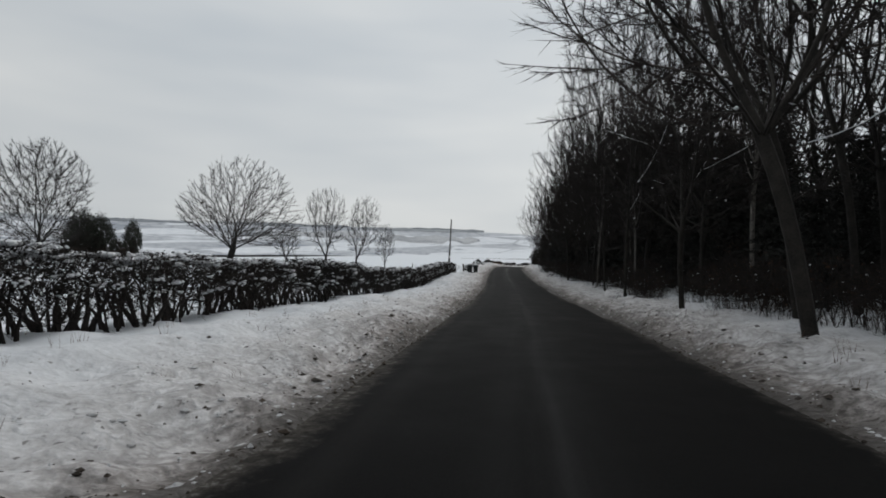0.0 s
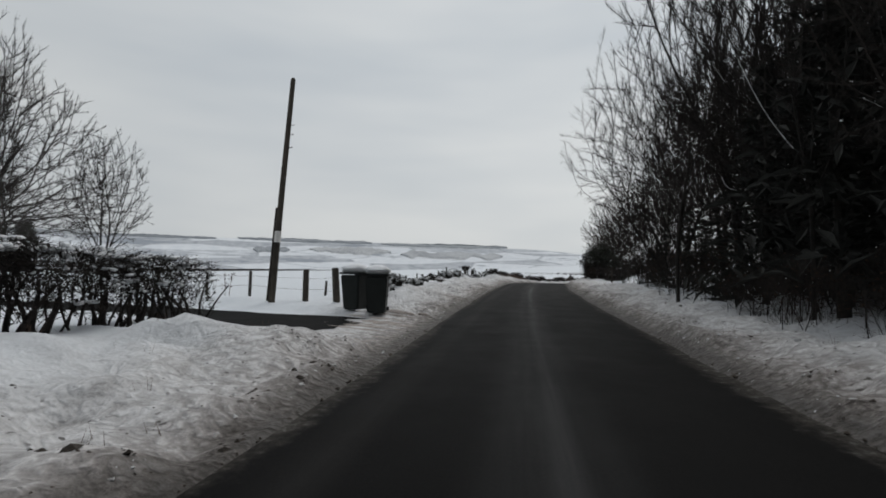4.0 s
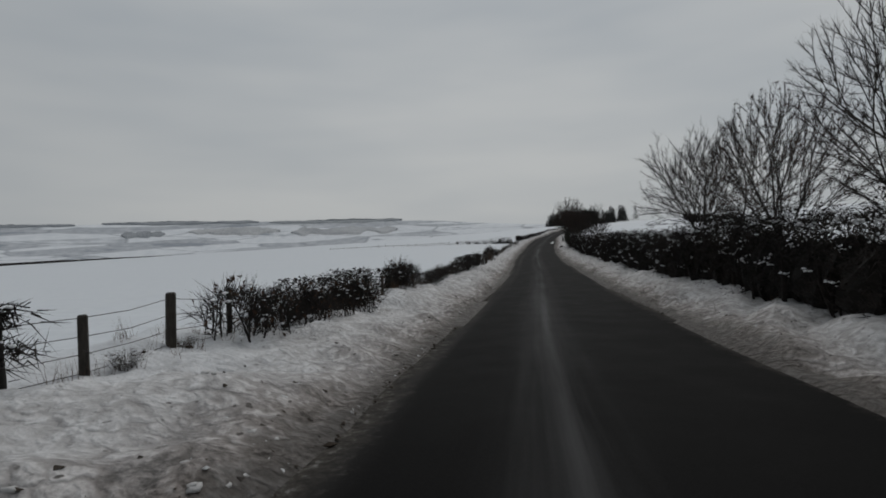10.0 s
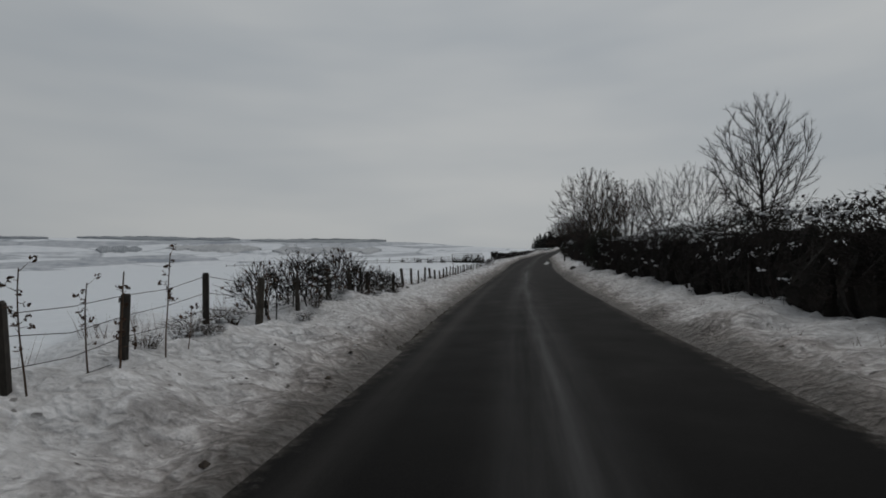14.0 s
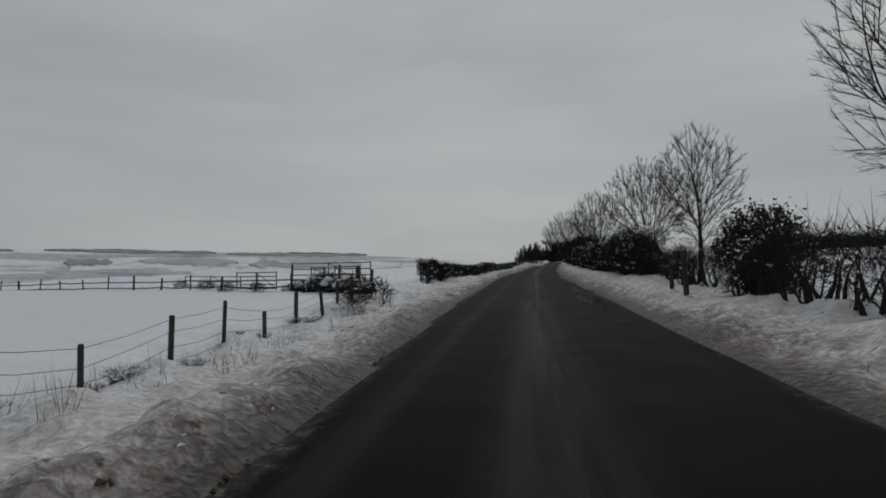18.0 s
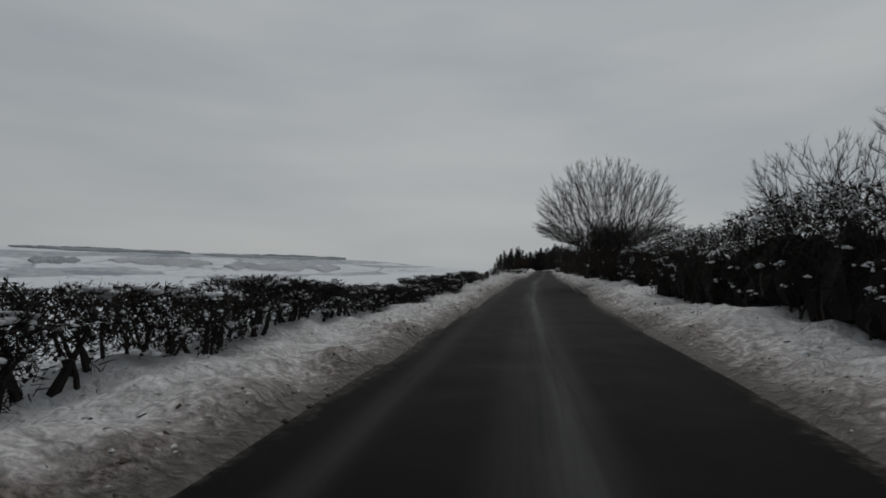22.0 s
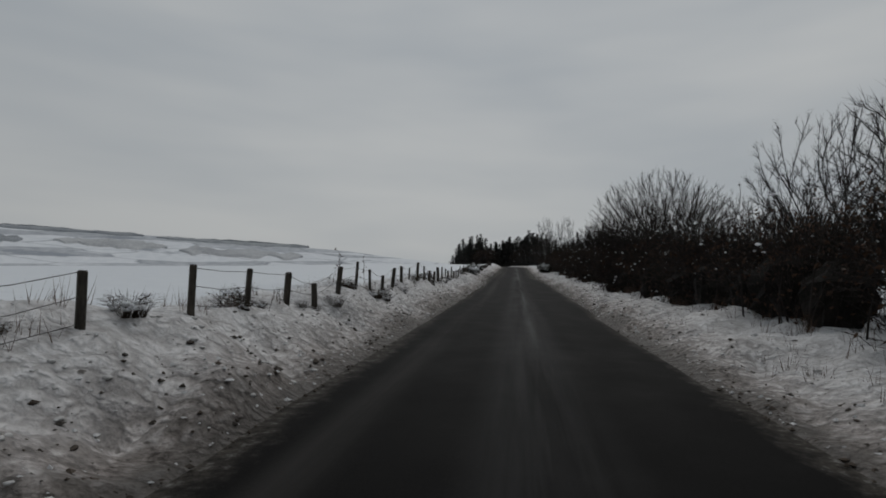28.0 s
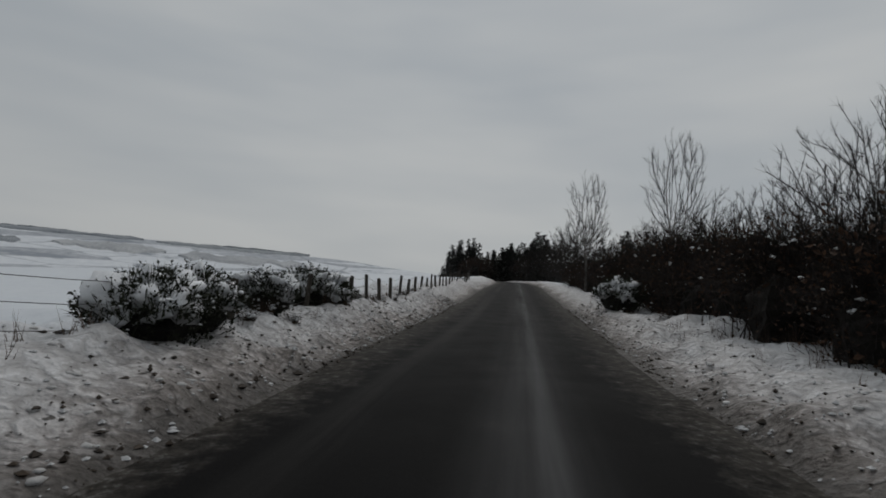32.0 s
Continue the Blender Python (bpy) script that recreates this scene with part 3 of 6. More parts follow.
def clod(V, F, p, size, rng, flat=0.6):
    """An uneven lump."""
    base, w = len(V), rng.uniform(0, 6.28)
    c, s_ = math.cos(w), math.sin(w)
    for v in BALL:
        k = size * rng.uniform(0.7, 1.25)
        V.append(p + Vector(((v.x * c - v.y * s_) * k, (v.x * s_ + v.y * c) * k, v.z * k * flat)))
    F += [tuple(base + i for i in f) for f in BALL_F]


def part(name, V, F, material, parent=None, label="", smooth=False):
    """One mesh object out of vertices and faces, under a thing or a part."""
    ob = new(name, mesh_from(name, V, F, [material], smooth=smooth))
    ob.parent = parent
    return tagged(ob, label)


def thing(name, label, category, group="", kind="", m=None):
    ob = new(name)
    ob.empty_display_size = 0.3
    if m is not None:
        ob.matrix_basis = m
    return tagged(ob, label, category, group, kind)


def rand_dir(rng):
    z, w = rng.uniform(-1, 1), rng.uniform(0, 6.2832)
    r = math.sqrt(1 - z * z)
    return Vector((r * math.cos(w), r * math.sin(w), z))


def limb(rng, p, d, length, r0, r1, n, wobble, lift):
    """Points and radii of a crooked limb."""
    pts, rad = [p.copy()], [r0]
    d = d.normalized()
    for k in range(n):
        d = (d + rand_dir(rng) * wobble + Vector((0, 0, lift))).normalized()
        p = p + d * (length / n)
        pts.append(p.copy())
        rad.append(r0 + (r1 - r0) * (k + 1) / n)
    return pts, rad


def on_limb(pts, rad, u):
    x = u * (len(pts) - 1)
    k = min(int(x), len(pts) - 2)
    f = x - k
    return pts[k].lerp(pts[k + 1], f), (pts[k + 1] - pts[k]).normalized(), rad[k] * (1 - f) + rad[k + 1] * f


OCT = [Vector(v) for v in ((1, 0, 0), (0, 1, 0), (-1, 0, 0), (0, -1, 0), (0, 0, 1), (0, 0, -1))]
OCT_F = [(0, 1, 4), (1, 2, 4), (2, 3, 4), (3, 0, 4), (1, 0, 5), (2, 1, 5), (3, 2, 5), (0, 3, 5)]


def bit(V, F, p, size, rng, flat=0.6):
    """A small crumb with uneven faces."""
    k, w = len(V), rng.uniform(0, 6.28)
    c, s_ = math.cos(w), math.sin(w)
    long = rng.uniform(0.7, 1.7)
    for v in OCT:
        g = size * rng.uniform(0.55, 1.3)
        x, y = v.x * g * long, v.y * g
        V.append(p + Vector((x * c - y * s_, x * s_ + y * c, v.z * g * flat)))
    F += [tuple(k + i for i in f) for f in OCT_F]


def bare_tree(seed, height=8.0, width=6.0, stems=1, clear=0.25, low=0.22, nodes=520, twigs=5, twig_len=0.45, girth=0.055, tip=0.006, balance=0.35, flat_top=0.0,
              bark=None, twig_mat=None, leaves=0.0, snow=0.0, snow_lines=0.0, ragged=0.6, droop=0.15, label="", category="tree", name="tree"):
    """A leafless tree: stems that fork again and again until they fill a rounded crown, then fine twigs."""
    rng = random.Random(seed)
    P, par, path, up = [Vector((0, 0, -0.3))], [-1], [0.0], height * clear
    if stems == 1:
        n = max(2, int(up / 0.5))
        for k in range(n):
            q = Vector((rng.uniform(-0.04, 0.04) * height * 0.3, rng.uniform(-0.04, 0.04) * height * 0.3, up * (k + 1) / n))
            par.append(len(P) - 1)
            path.append(0.0)
            P.append(q)
    else:
        for a in range(stems):
            w, r = 2.399 * a + rng.uniform(-0.3, 0.3), math.sqrt((a + 0.6) / stems)
            last = 0
            for k in range(5):
                f = (k + 1) / 5
                q = Vector((math.cos(w) * r * (0.12 + width * 0.24 * f ** 1.2), math.sin(w) * r * (0.12 + width * 0.24 * f ** 1.2), height * 0.4 * f * (1.1 - 0.3 * r)))
                q += rand_dir(rng) * 0.06
                par.append(last)
                path.append(height * 0.4 * f * 0.25)
                last = len(P)
                P.append(q)
    cz, rz = height * (low + 1) / 2, height * (1 - low) / 2
    cloud = []
    while len(cloud) < nodes:
        d = rand_dir(rng)
        r = rng.random() ** 0.36
        if flat_top and d.z < 0:
            d.z *= flat_top
        wav = 1 + ragged * (0.16 * math.sin(3 * math.atan2(d.y, d.x) + seed) + 0.12 * math.sin(5 * d.z + 2 * seed))
        cloud.append(Vector((d.x * width / 2 * r * wav, d.y * width / 2 * r * wav, cz + d.z * rz * r)))
    foot = Vector((0, 0, up))
    cloud.sort(key=lambda v: (v - foot).length)
    arr = np.zeros((len(P) + nodes * 3, 3))
    plen = np.zeros(len(arr))
    arr[:len(P)], plen[:len(P)] = [tuple(p) for p in P], path
    first = len(P) - 1 if stems == 1 else 1
    for c in cloud:
        n = len(P)
        dist = np.linalg.norm(arr[first if stems > 1 else max(0, first - 2):n] - np.array(c), axis=1)
        cost = dist + balance * plen[first if stems > 1 else max(0, first - 2):n]
        k = int(cost.argmin()) + (first if stems > 1 else max(0, first - 2))
        gap = (c - P[k]).length
        steps = 1 if gap < 0.6 else 2
        last = k
        for j in range(steps):
            q = P[k].lerp(c, (j + 1) / steps)
            if j + 1 < steps:
                q = q + rand_dir(rng) * gap * 0.09 + Vector((0, 0, -gap * 0.05))
            m = len(P)
            arr[m], plen[m] = tuple(q), plen[last] + (q - P[last]).length
            par.append(last)
            P.append(q)
            last = m
    kids = [[] for _ in P]
    for k in range(1, len(P)):
        kids[par[k]].append(k)
    load = [0.0] * len(P)
    for k in range(len(P) - 1, -1, -1):
        load[k] = max(1.0, sum(load[c] for c in kids[k]))
    full = max(load)
    main = [max(c, key=lambda i: load[i]) if c else -1 for c in kids]
    for _ in range(12):
        P = [P[k] if par[k] < 0 or main[k] < 0 else P[k] * 0.4 + (P[par[k]] + P[main[k]]) * 0.3 for k in range(len(P))]
    rad = [tip + (girth * height * 0.32 - tip) * (v / full) ** 0.62 for v in load]
    TV, TF, CV, CF, LV, LF, SV, SF = ([] for _ in range(8))
    starts = [(0, k) for k in kids[0]]
    while starts:
        a, b = starts.pop()
        chain = [a, b]
        while kids[chain[-1]]:
            order = sorted(kids[chain[-1]], key=lambda k: -load[k])
            starts += [(chain[-1], k) for k in order[1:]]
            chain.append(order[0])
        rr = [min(rad[k], rad[chain[1]] * 1.05) for k in chain]
        rr[-1] = tip * 0.5
        thick = rr[0]
        V, F = (TV, TF) if thick > girth * height * 0.32 * 0.28 else (CV, CF)
        tube(V, F, [P[k] for k in chain], rr, 7 if thick > 0.09 else 5 if thick > 0.04 else 3)
        if snow_lines and 0.012 < thick < 0.07 and len(chain) > 4 and rng.random() < snow_lines:
            run = [(P[k] + Vector((0, 0, r * 0.9)), max(r * 0.7, 0.011)) for k, r in zip(chain[1:-1], rr[1:-1])]
            cut = rng.randint(2, max(3, len(run) - 1))
            run = run[:cut]
            if len(run) > 2 and abs((run[-1][0] - run[0][0]).normalized().z) < 0.75:
                tube(SV, SF, [q for q, _ in run], [r for _, r in run[:-1]] + [0.004], 4)
    for k in range(1, len(P)):
        if load[k] > 3:
            continue
        d0 = (P[k] - P[par[k]]).normalized()
        out = (P[k] - Vector((0, 0, cz - rz * 0.5))).normalized()
        for j in range(twigs):
            q = P[par[k]].lerp(P[k], rng.uniform(0.2, 1.0))
            e = (d0 * 0.7 + out * 0.6 + rand_dir(rng) * 0.6 + Vector((0, 0, droop))).normalized()
            ln = twig_len * rng.uniform(0.45, 1.3)
            sliver(CV, CF, q, q + e * ln, tip * 0.95)
            if j % 2 == 0:
                g = (e + rand_dir(rng) * 0.8).normalized()
                q2 = q + e * ln * 0.4
                sliver(CV, CF, q2, q2 + g * ln * 0.6, tip * 0.75)
            if leaves and rng.random() < leaves:
                flake(LV, LF, q + e * ln * 0.7, rand_dir(rng), rng.uniform(0.035, 0.06), rng)
        if snow and rng.random() < snow:
            bit(SV, SF, (P[k] + P[par[k]]) / 2 + Vector((0, 0, 0.03)), rng.uniform(0.03, 0.09), rng, 0.5)
    root = thing(name, label, category)
    part("trunk", TV, TF, bark or BARK, root, smooth=True)
    tagged(part("crown", CV, CF, twig_mat or TWIG, root), kind="stuff")
    if LV:
        tagged(part("foliage", LV, LF, LEAF, root, "a few withered brown leaves"), kind="stuff")
    if SV:
        tagged(part("snow", SV, SF, CLUMP_SNOW, root, "small lumps of snow"), kind="stuff")
    return root


FREE = set()


def pattern(ob):
    """Marks a first specimen, which put() will place itself."""
    FREE.add(ob.name)
    return ob


def put(ob, m, label=""):
    """Places the first specimen itself, then copies of it."""
    if ob.name in FREE:
        FREE.discard(ob.name)
        made = ob
    else:
        made = copy_thing(ob, m)
    made.matrix_basis = m
    return tagged(made, label)


def hull(rng, w, l, h, base=0.0, rough=0.16, rings=7, around=12):
    """An uneven closed body of that width, length and height; in bushes, a dark stand-in for inner shade."""
    V, F = [], []
    for a in range(rings + 1):
        u = a / rings
        z, r = base + h * u, math.sin(math.pi * (0.12 + 0.86 * u)) ** 0.45
        for k in range(around):
            q = 2 * math.pi * k / around
            j = rng.uniform(1 - rough, 1 + rough) * r
            c, s_ = math.cos(q), math.sin(q)
            V.append(Vector((w / 2 * j * math.copysign(abs(c) ** 0.6, c), l / 2 * j * math.copysign(abs(s_) ** 0.6, s_), z + rng.uniform(-0.05, 0.05) * h)))
    for a in range(rings):
        for k in range(around):
            F.append((a * around + k, a * around + (k + 1) % around, (a + 1) * around + (k + 1) % around, (a + 1) * around + k))
    F.append(tuple(rings * around + k for k in range(around)))
    return V, F


def snow_drape(rng, w, l, h, base, amount):
    """A lumpy skin of snow round a bush, standing proud of its leaves in some places and sunk among them in others."""
    V, F, rings, around = [], [], 16, 32
    off = rng.uniform(0, 90)
    for i in range(rings + 1):
        b = math.pi * (0.02 + 0.66 * i / rings)
        for j in range(around):
            a = 2 * math.pi * j / around
            d = Vector((math.cos(a) * math.sin(b), math.sin(a) * math.sin(b), math.cos(b)))
            broad = float(lumps(d.x * 2.0 + off, d.y * 2.0 + d.z * 1.3, 0.5, 4))
            fine = float(lumps(d.x * 2.0 + off, d.y * 2.0 + d.z * 2.1, 0.2, 6))
            g = amount - 0.40 + 0.78 * broad + 0.26 * fine + 0.14 * d.z
            g = min(g, 1.12 + 0.06 * fine)
            V.append(Vector((d.x * w / 2 * g, d.y * l / 2 * g, base + h * 0.42 + d.z * h * 0.5 * g - 0.02)))
    for i in range(rings):
        for j in range(around):
            q = (j + 1) % around
            F.append((i * around + j, (i + 1) * around + j, (i + 1) * around + q, i * around + q))
    F.append(tuple(range(around)))
    return V, F


def bush(seed, w=2.0, l=2.0, h=1.6, twigs=900, size=0.22, base=0.1, mat=None, core=0.55, leaf=0.0, leaf_mat=None, snow=0.0, name="bush", label="", category="bush", up=0.5, leaf_size=0.05, top_snow=0, drape=0.0, stems=9, stem_r=0.02):
    """A dense bush: a near-black body for its inner shade, twigs and leaves all through it, stems at the foot, snow
    lying on it.
    """
    rng = random.Random(seed)
    root = thing(name, label, category)
    V, F, LV, LF, SV, SF = [], [], [], [], [], []
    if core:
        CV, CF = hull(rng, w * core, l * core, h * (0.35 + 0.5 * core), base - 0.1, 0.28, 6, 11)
        part("inside", CV, CF, HEDGE_CORE, root, "near-black body standing in for inner shade")
    for k in range(stems):
        p = Vector((rng.uniform(-0.3, 0.3) * w, rng.uniform(-0.3, 0.3) * l, -0.15))
        pts, rad = limb(rng, p, Vector((rng.uniform(-0.3, 0.3), rng.uniform(-0.3, 0.3), 1)), h * rng.uniform(0.7, 0.95), stem_r * rng.uniform(0.7, 1.2), stem_r * 0.45, 4, 0.15, 0.0)
        tube(V, F, pts, rad, 4)
    for k in range(twigs):
        d = rand_dir(rng)
        d.z = abs(d.z) * 1.1 - 0.25
        r = rng.uniform(0.35, 0.95) ** 0.6
        lump = 0.86 + 0.26 * float(lumps(d.x * 2 + seed, d.y * 2 + d.z * 1.7, 0.8, 3))
        r *= lump
        p = Vector((d.x * w / 2 * r, d.y * l / 2 * r, base + h * 0.42 + d.z * h * 0.5 * r))
        if k % 4 == 0:
            p = Vector((d.x * w * 0.42 * r, d.y * l * 0.42 * r, rng.uniform(-0.04, 0.36) * h))
        e = (Vector((d.x / w, d.y / l, d.z / h)).normalized() * 0.8 + rand_dir(rng) * 0.9 + Vector((0, 0, up))).normalized()
        ln = size * rng.uniform(0.5, 1.5)
        sliver(V, F, p, p + e * ln, rng.uniform(0.005, 0.009))
        for j in range(2):
            if leaf and rng.random() < leaf:
                flake(LV, LF, p + e * ln * rng.uniform(0.0, 0.9), rand_dir(rng), leaf_size * rng.uniform(0.6, 1.3), rng)
        if snow and d.z > 0.0 and rng.random() < snow:
            bit(SV, SF, p + e * ln * 0.5, rng.uniform(0.02, 0.06), rng, 0.6)
    if drape:
        part("snow_cap", *snow_drape(rng, w, l, h, base, drape), CLUMP_SNOW, root, "settled snow lying over it", smooth=True)
    for k in range(top_snow):
        a, r = rng.uniform(0, 6.28), rng.random() ** 0.5
        z = base + h * (0.42 + 0.5 * math.sqrt(max(0.0, 1 - (r * 0.9) ** 2))) * 0.97
        bit(SV, SF, Vector((math.cos(a) * r * w * 0.42, math.sin(a) * r * l * 0.42, z)), rng.uniform(0.05, 0.13), rng, 0.5)
    tagged(part("brush", V, F, mat or TWIG, root), kind="stuff")
    if LV:
        tagged(part("foliage", LV, LF, leaf_mat or LEAF, root), kind="stuff")
    if SV:
        tagged(part("snow", SV, SF, CLUMP_SNOW, root, "lumps of snow lying on the twigs"), kind="stuff")
    return root


def hedge_mesh(seed, h, w, length=2.0, twigs=1000, foot=0.25, core=0.5, snow=120, leaf=0.3, clipped=True, size=0.2, stems=11, flake_size=1.0, cores=6, pillows=0, pillow_size=1.0, stem_r=(0.014, 0.02, 0.03, 0.055)):
    """One stretch of hedge: (wood and twigs, snow) meshes, standing on z = 0 and running along y."""
    rng = random.Random(seed)
    V, F, mats = [], [], []
    # Solid dark bodies block the view and stand in for shade between twigs.
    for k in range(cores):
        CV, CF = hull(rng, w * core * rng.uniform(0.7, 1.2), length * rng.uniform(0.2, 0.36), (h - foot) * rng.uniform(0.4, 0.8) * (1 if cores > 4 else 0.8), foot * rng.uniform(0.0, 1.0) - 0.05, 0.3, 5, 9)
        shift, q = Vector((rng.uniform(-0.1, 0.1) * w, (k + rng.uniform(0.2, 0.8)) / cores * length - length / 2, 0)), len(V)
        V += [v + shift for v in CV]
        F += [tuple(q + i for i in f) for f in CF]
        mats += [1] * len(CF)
    n0 = len(F)
    for k in range(stems):
        p = Vector((rng.uniform(-0.25, 0.25) * w, (k + rng.random()) * length / stems - length / 2, -0.12))
        pts, rad = limb(rng, p, Vector((rng.uniform(-0.25, 0.25), rng.uniform(-0.28, 0.28), 1)), h * 0.75, rng.choice(stem_r), 0.012, 4, 0.22, 0.0)
        tube(V, F, pts, rad, 4)
    for k in range(twigs):
        y = rng.uniform(-0.52, 0.52) * length
        top = h * (0.9 + 0.16 * float(lumps(y * 3 + seed * 5, 0.0, 1.0, 6)))
        low = foot * 1.5 * float(lumps(y * 2 + seed * 7, 4.0, 0.55, 8)) ** 1.5
        z = low + (top - low) * rng.random() ** 0.65
        wide = w * (0.42 + 0.12 * float(lumps(y * 2 + seed, z * 2, 0.7, 2)))
        p = Vector((rng.choice((-1, 1)) * wide * rng.random() ** 0.6, y, z))
        e = (Vector((p.x / w * 1.6, 0, 0.5 if clipped else 0.8)) + rand_dir(rng) * 0.95).normalized()
        ln = size * rng.uniform(0.4, 1.5) * (1.0 if clipped else rng.choice((0.8, 1, 1, 1.8)))
        if z + e.z * ln > top * 1.04 and clipped:
            ln *= 0.45
        sliver(V, F, p, p + e * ln, rng.uniform(0.005, 0.0095))
        if leaf and rng.random() < leaf:
            flake(V, F, p + e * ln * rng.uniform(0, 0.8), rand_dir(rng), rng.uniform(0.025, 0.05), rng)
    mats += [0] * (len(F) - n0)
    SV, SF = [], []
    for k in range(snow // 7):
        y = rng.uniform(-0.5, 0.5) * length
        if float(lumps(y * 2.2 + seed * 3, 0.3, 0.8, 4)) < 0.38:
            continue
        if rng.random() < 0.5:
            c = Vector((rng.uniform(-0.46, 0.46) * w, y, h * rng.uniform(0.9, 0.99)))
        else:
            c = Vector((rng.choice((-1, 1)) * w * rng.uniform(0.38, 0.5), y, foot + (h - foot) * rng.random() ** 0.7))
        for j in range(rng.randint(4, 13)):
            p = c + Vector((rng.gauss(0, 0.04), rng.gauss(0, 0.07), rng.gauss(0, 0.025))) * flake_size ** 0.7
            bit(SV, SF, p, (0.009 + 0.016 * rng.random() ** 1.6) * flake_size, rng, 0.7)
    for k in range(pillows):
        y, high = rng.uniform(-0.5, 0.5) * length, rng.random() < 0.62
        top = h * (0.9 + 0.16 * float(lumps(y * 3 + seed * 5, 0.0, 1.0, 6)))
        c = Vector((rng.uniform(-0.4, 0.4) * w, y, top * rng.uniform(0.93, 1.0))) if high else Vector((rng.choice((-1, 1)) * w * rng.uniform(0.3, 0.48), y, foot + (top - foot) * rng.random()))
        for j in range(rng.randint(2, 5)):
            clod(SV, SF, c + Vector((rng.gauss(0, 0.05), rng.gauss(0, 0.09), rng.gauss(0, 0.02))), rng.uniform(0.025, 0.085 if high else 0.06) * pillow_size, rng, 0.5)
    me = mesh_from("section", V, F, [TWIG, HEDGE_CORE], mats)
    return me, (mesh_from("snow", SV, SF, [CLUMP_SNOW], smooth=True) if SV else None)


def hedge(s0, s1, d0, d1, meshes, label, step=1.8, gaps=(), name="hedge", size=(0.92, 1.08), seed=0):
    """A hedge from s0 to s1, made of stretches that follow the verge."""
    rng = random.Random(int(s0 * 10) + seed)
    m0 = at((s0 + s1) / 2, (d0 + d1) / 2)
    root = thing(name, label, "hedge", m=m0)
    inv = m0.inverted()
    count = max(1, int((s1 - s0) / step))
    for k in range(count):
        s = s0 + (k + 0.5) * (s1 - s0) / count
        if any(a < s < b for a, b in gaps):
            continue
        me, snow_me = rng.choice(meshes)
        d = d0 + (d1 - d0) * (s - s0) / (s1 - s0) + rng.uniform(-0.12, 0.12)
        ob = new("section", me)
        ob.parent = root
        hs = rng.uniform(*size)
        ob.matrix_basis = inv @ at(s, d, rng.choice((0, 180)) + rng.uniform(-5, 5)) @ Matrix.Diagonal((rng.uniform(0.9, 1.1), (s1 - s0) / count / 1.8 * 1.05, hs, 1))
        if snow_me:
            sn = new("snow", snow_me)
            sn.parent = ob
            tagged(sn, kind="stuff")
    return root


POSTS = []
for k in range(4):
    rng = random.Random(300 + k)
    V, F = [], []
    sides, r = 7, 0.036 + 0.007 * k
    lean = Vector((rng.uniform(-0.03, 0.03), rng.uniform(-0.03, 0.03), 0))
    tube(V, F, [Vector((0, 0, -0.35)) - lean * 0.3, Vector((0, 0, 0.5)) + lean * 0.5, Vector((0, 0, 0.97)) + lean, Vector((0, 0, 1.0)) + lean], [r, r * 0.97, r * 0.95, r * 0.72], sides, True)
    POSTS.append(mesh_from("post", V, F, [POSTWOOD]))


def fence(places, label, heights=(0.95, 1.08), wires=(0.28, 0.6, 0.92), seed=0, tilt=4, name="fence", wire_r=0.0045, thick=1.0):
    """Wooden stakes at places (s, d), or (s, d, height, lean along the road in degrees, thickness), with wires from one to the next."""
    rng = random.Random(seed)
    pts = [spot(p[0], p[1]) for p in places]
    m0 = Matrix.Translation(pts[0])
    root = thing(name, label, "fence", m=m0)
    for place, p in zip(places, pts):
        ob = new("post", rng.choice(POSTS))
        ob.parent = root
        high, lean, fat = (*place[2:], *(rng.uniform(*heights), rng.gauss(0, tilt), thick)[len(place) - 2:])
        heading = at(place[0], place[1]).to_3x3().to_4x4()
        ob.matrix_basis = m0.inverted() @ Matrix.Translation(p) @ heading @ Euler((radians(-lean), radians(rng.gauss(0, tilt * 0.6)), 0)).to_matrix().to_4x4() @ Matrix.Rotation(rng.uniform(0, 6), 4, "Z") @ Matrix.Diagonal((fat, fat, high, 1))
    for w in wires:
        V, F, line = [], [], []
        for k, p in enumerate(pts):
            line.append(p - pts[0] + Vector((0, 0, w + rng.uniform(-0.025, 0.025))))
            if k + 1 < len(pts):
                line.append((p + pts[k + 1]) / 2 - pts[0] + Vector((0, 0, w - rng.uniform(0.0, 0.05))))
        tube(V, F, line, [wire_r] * len(line), 3)
        part("wire", V, F, WIRE, root, "thin sagging wire")
    return root


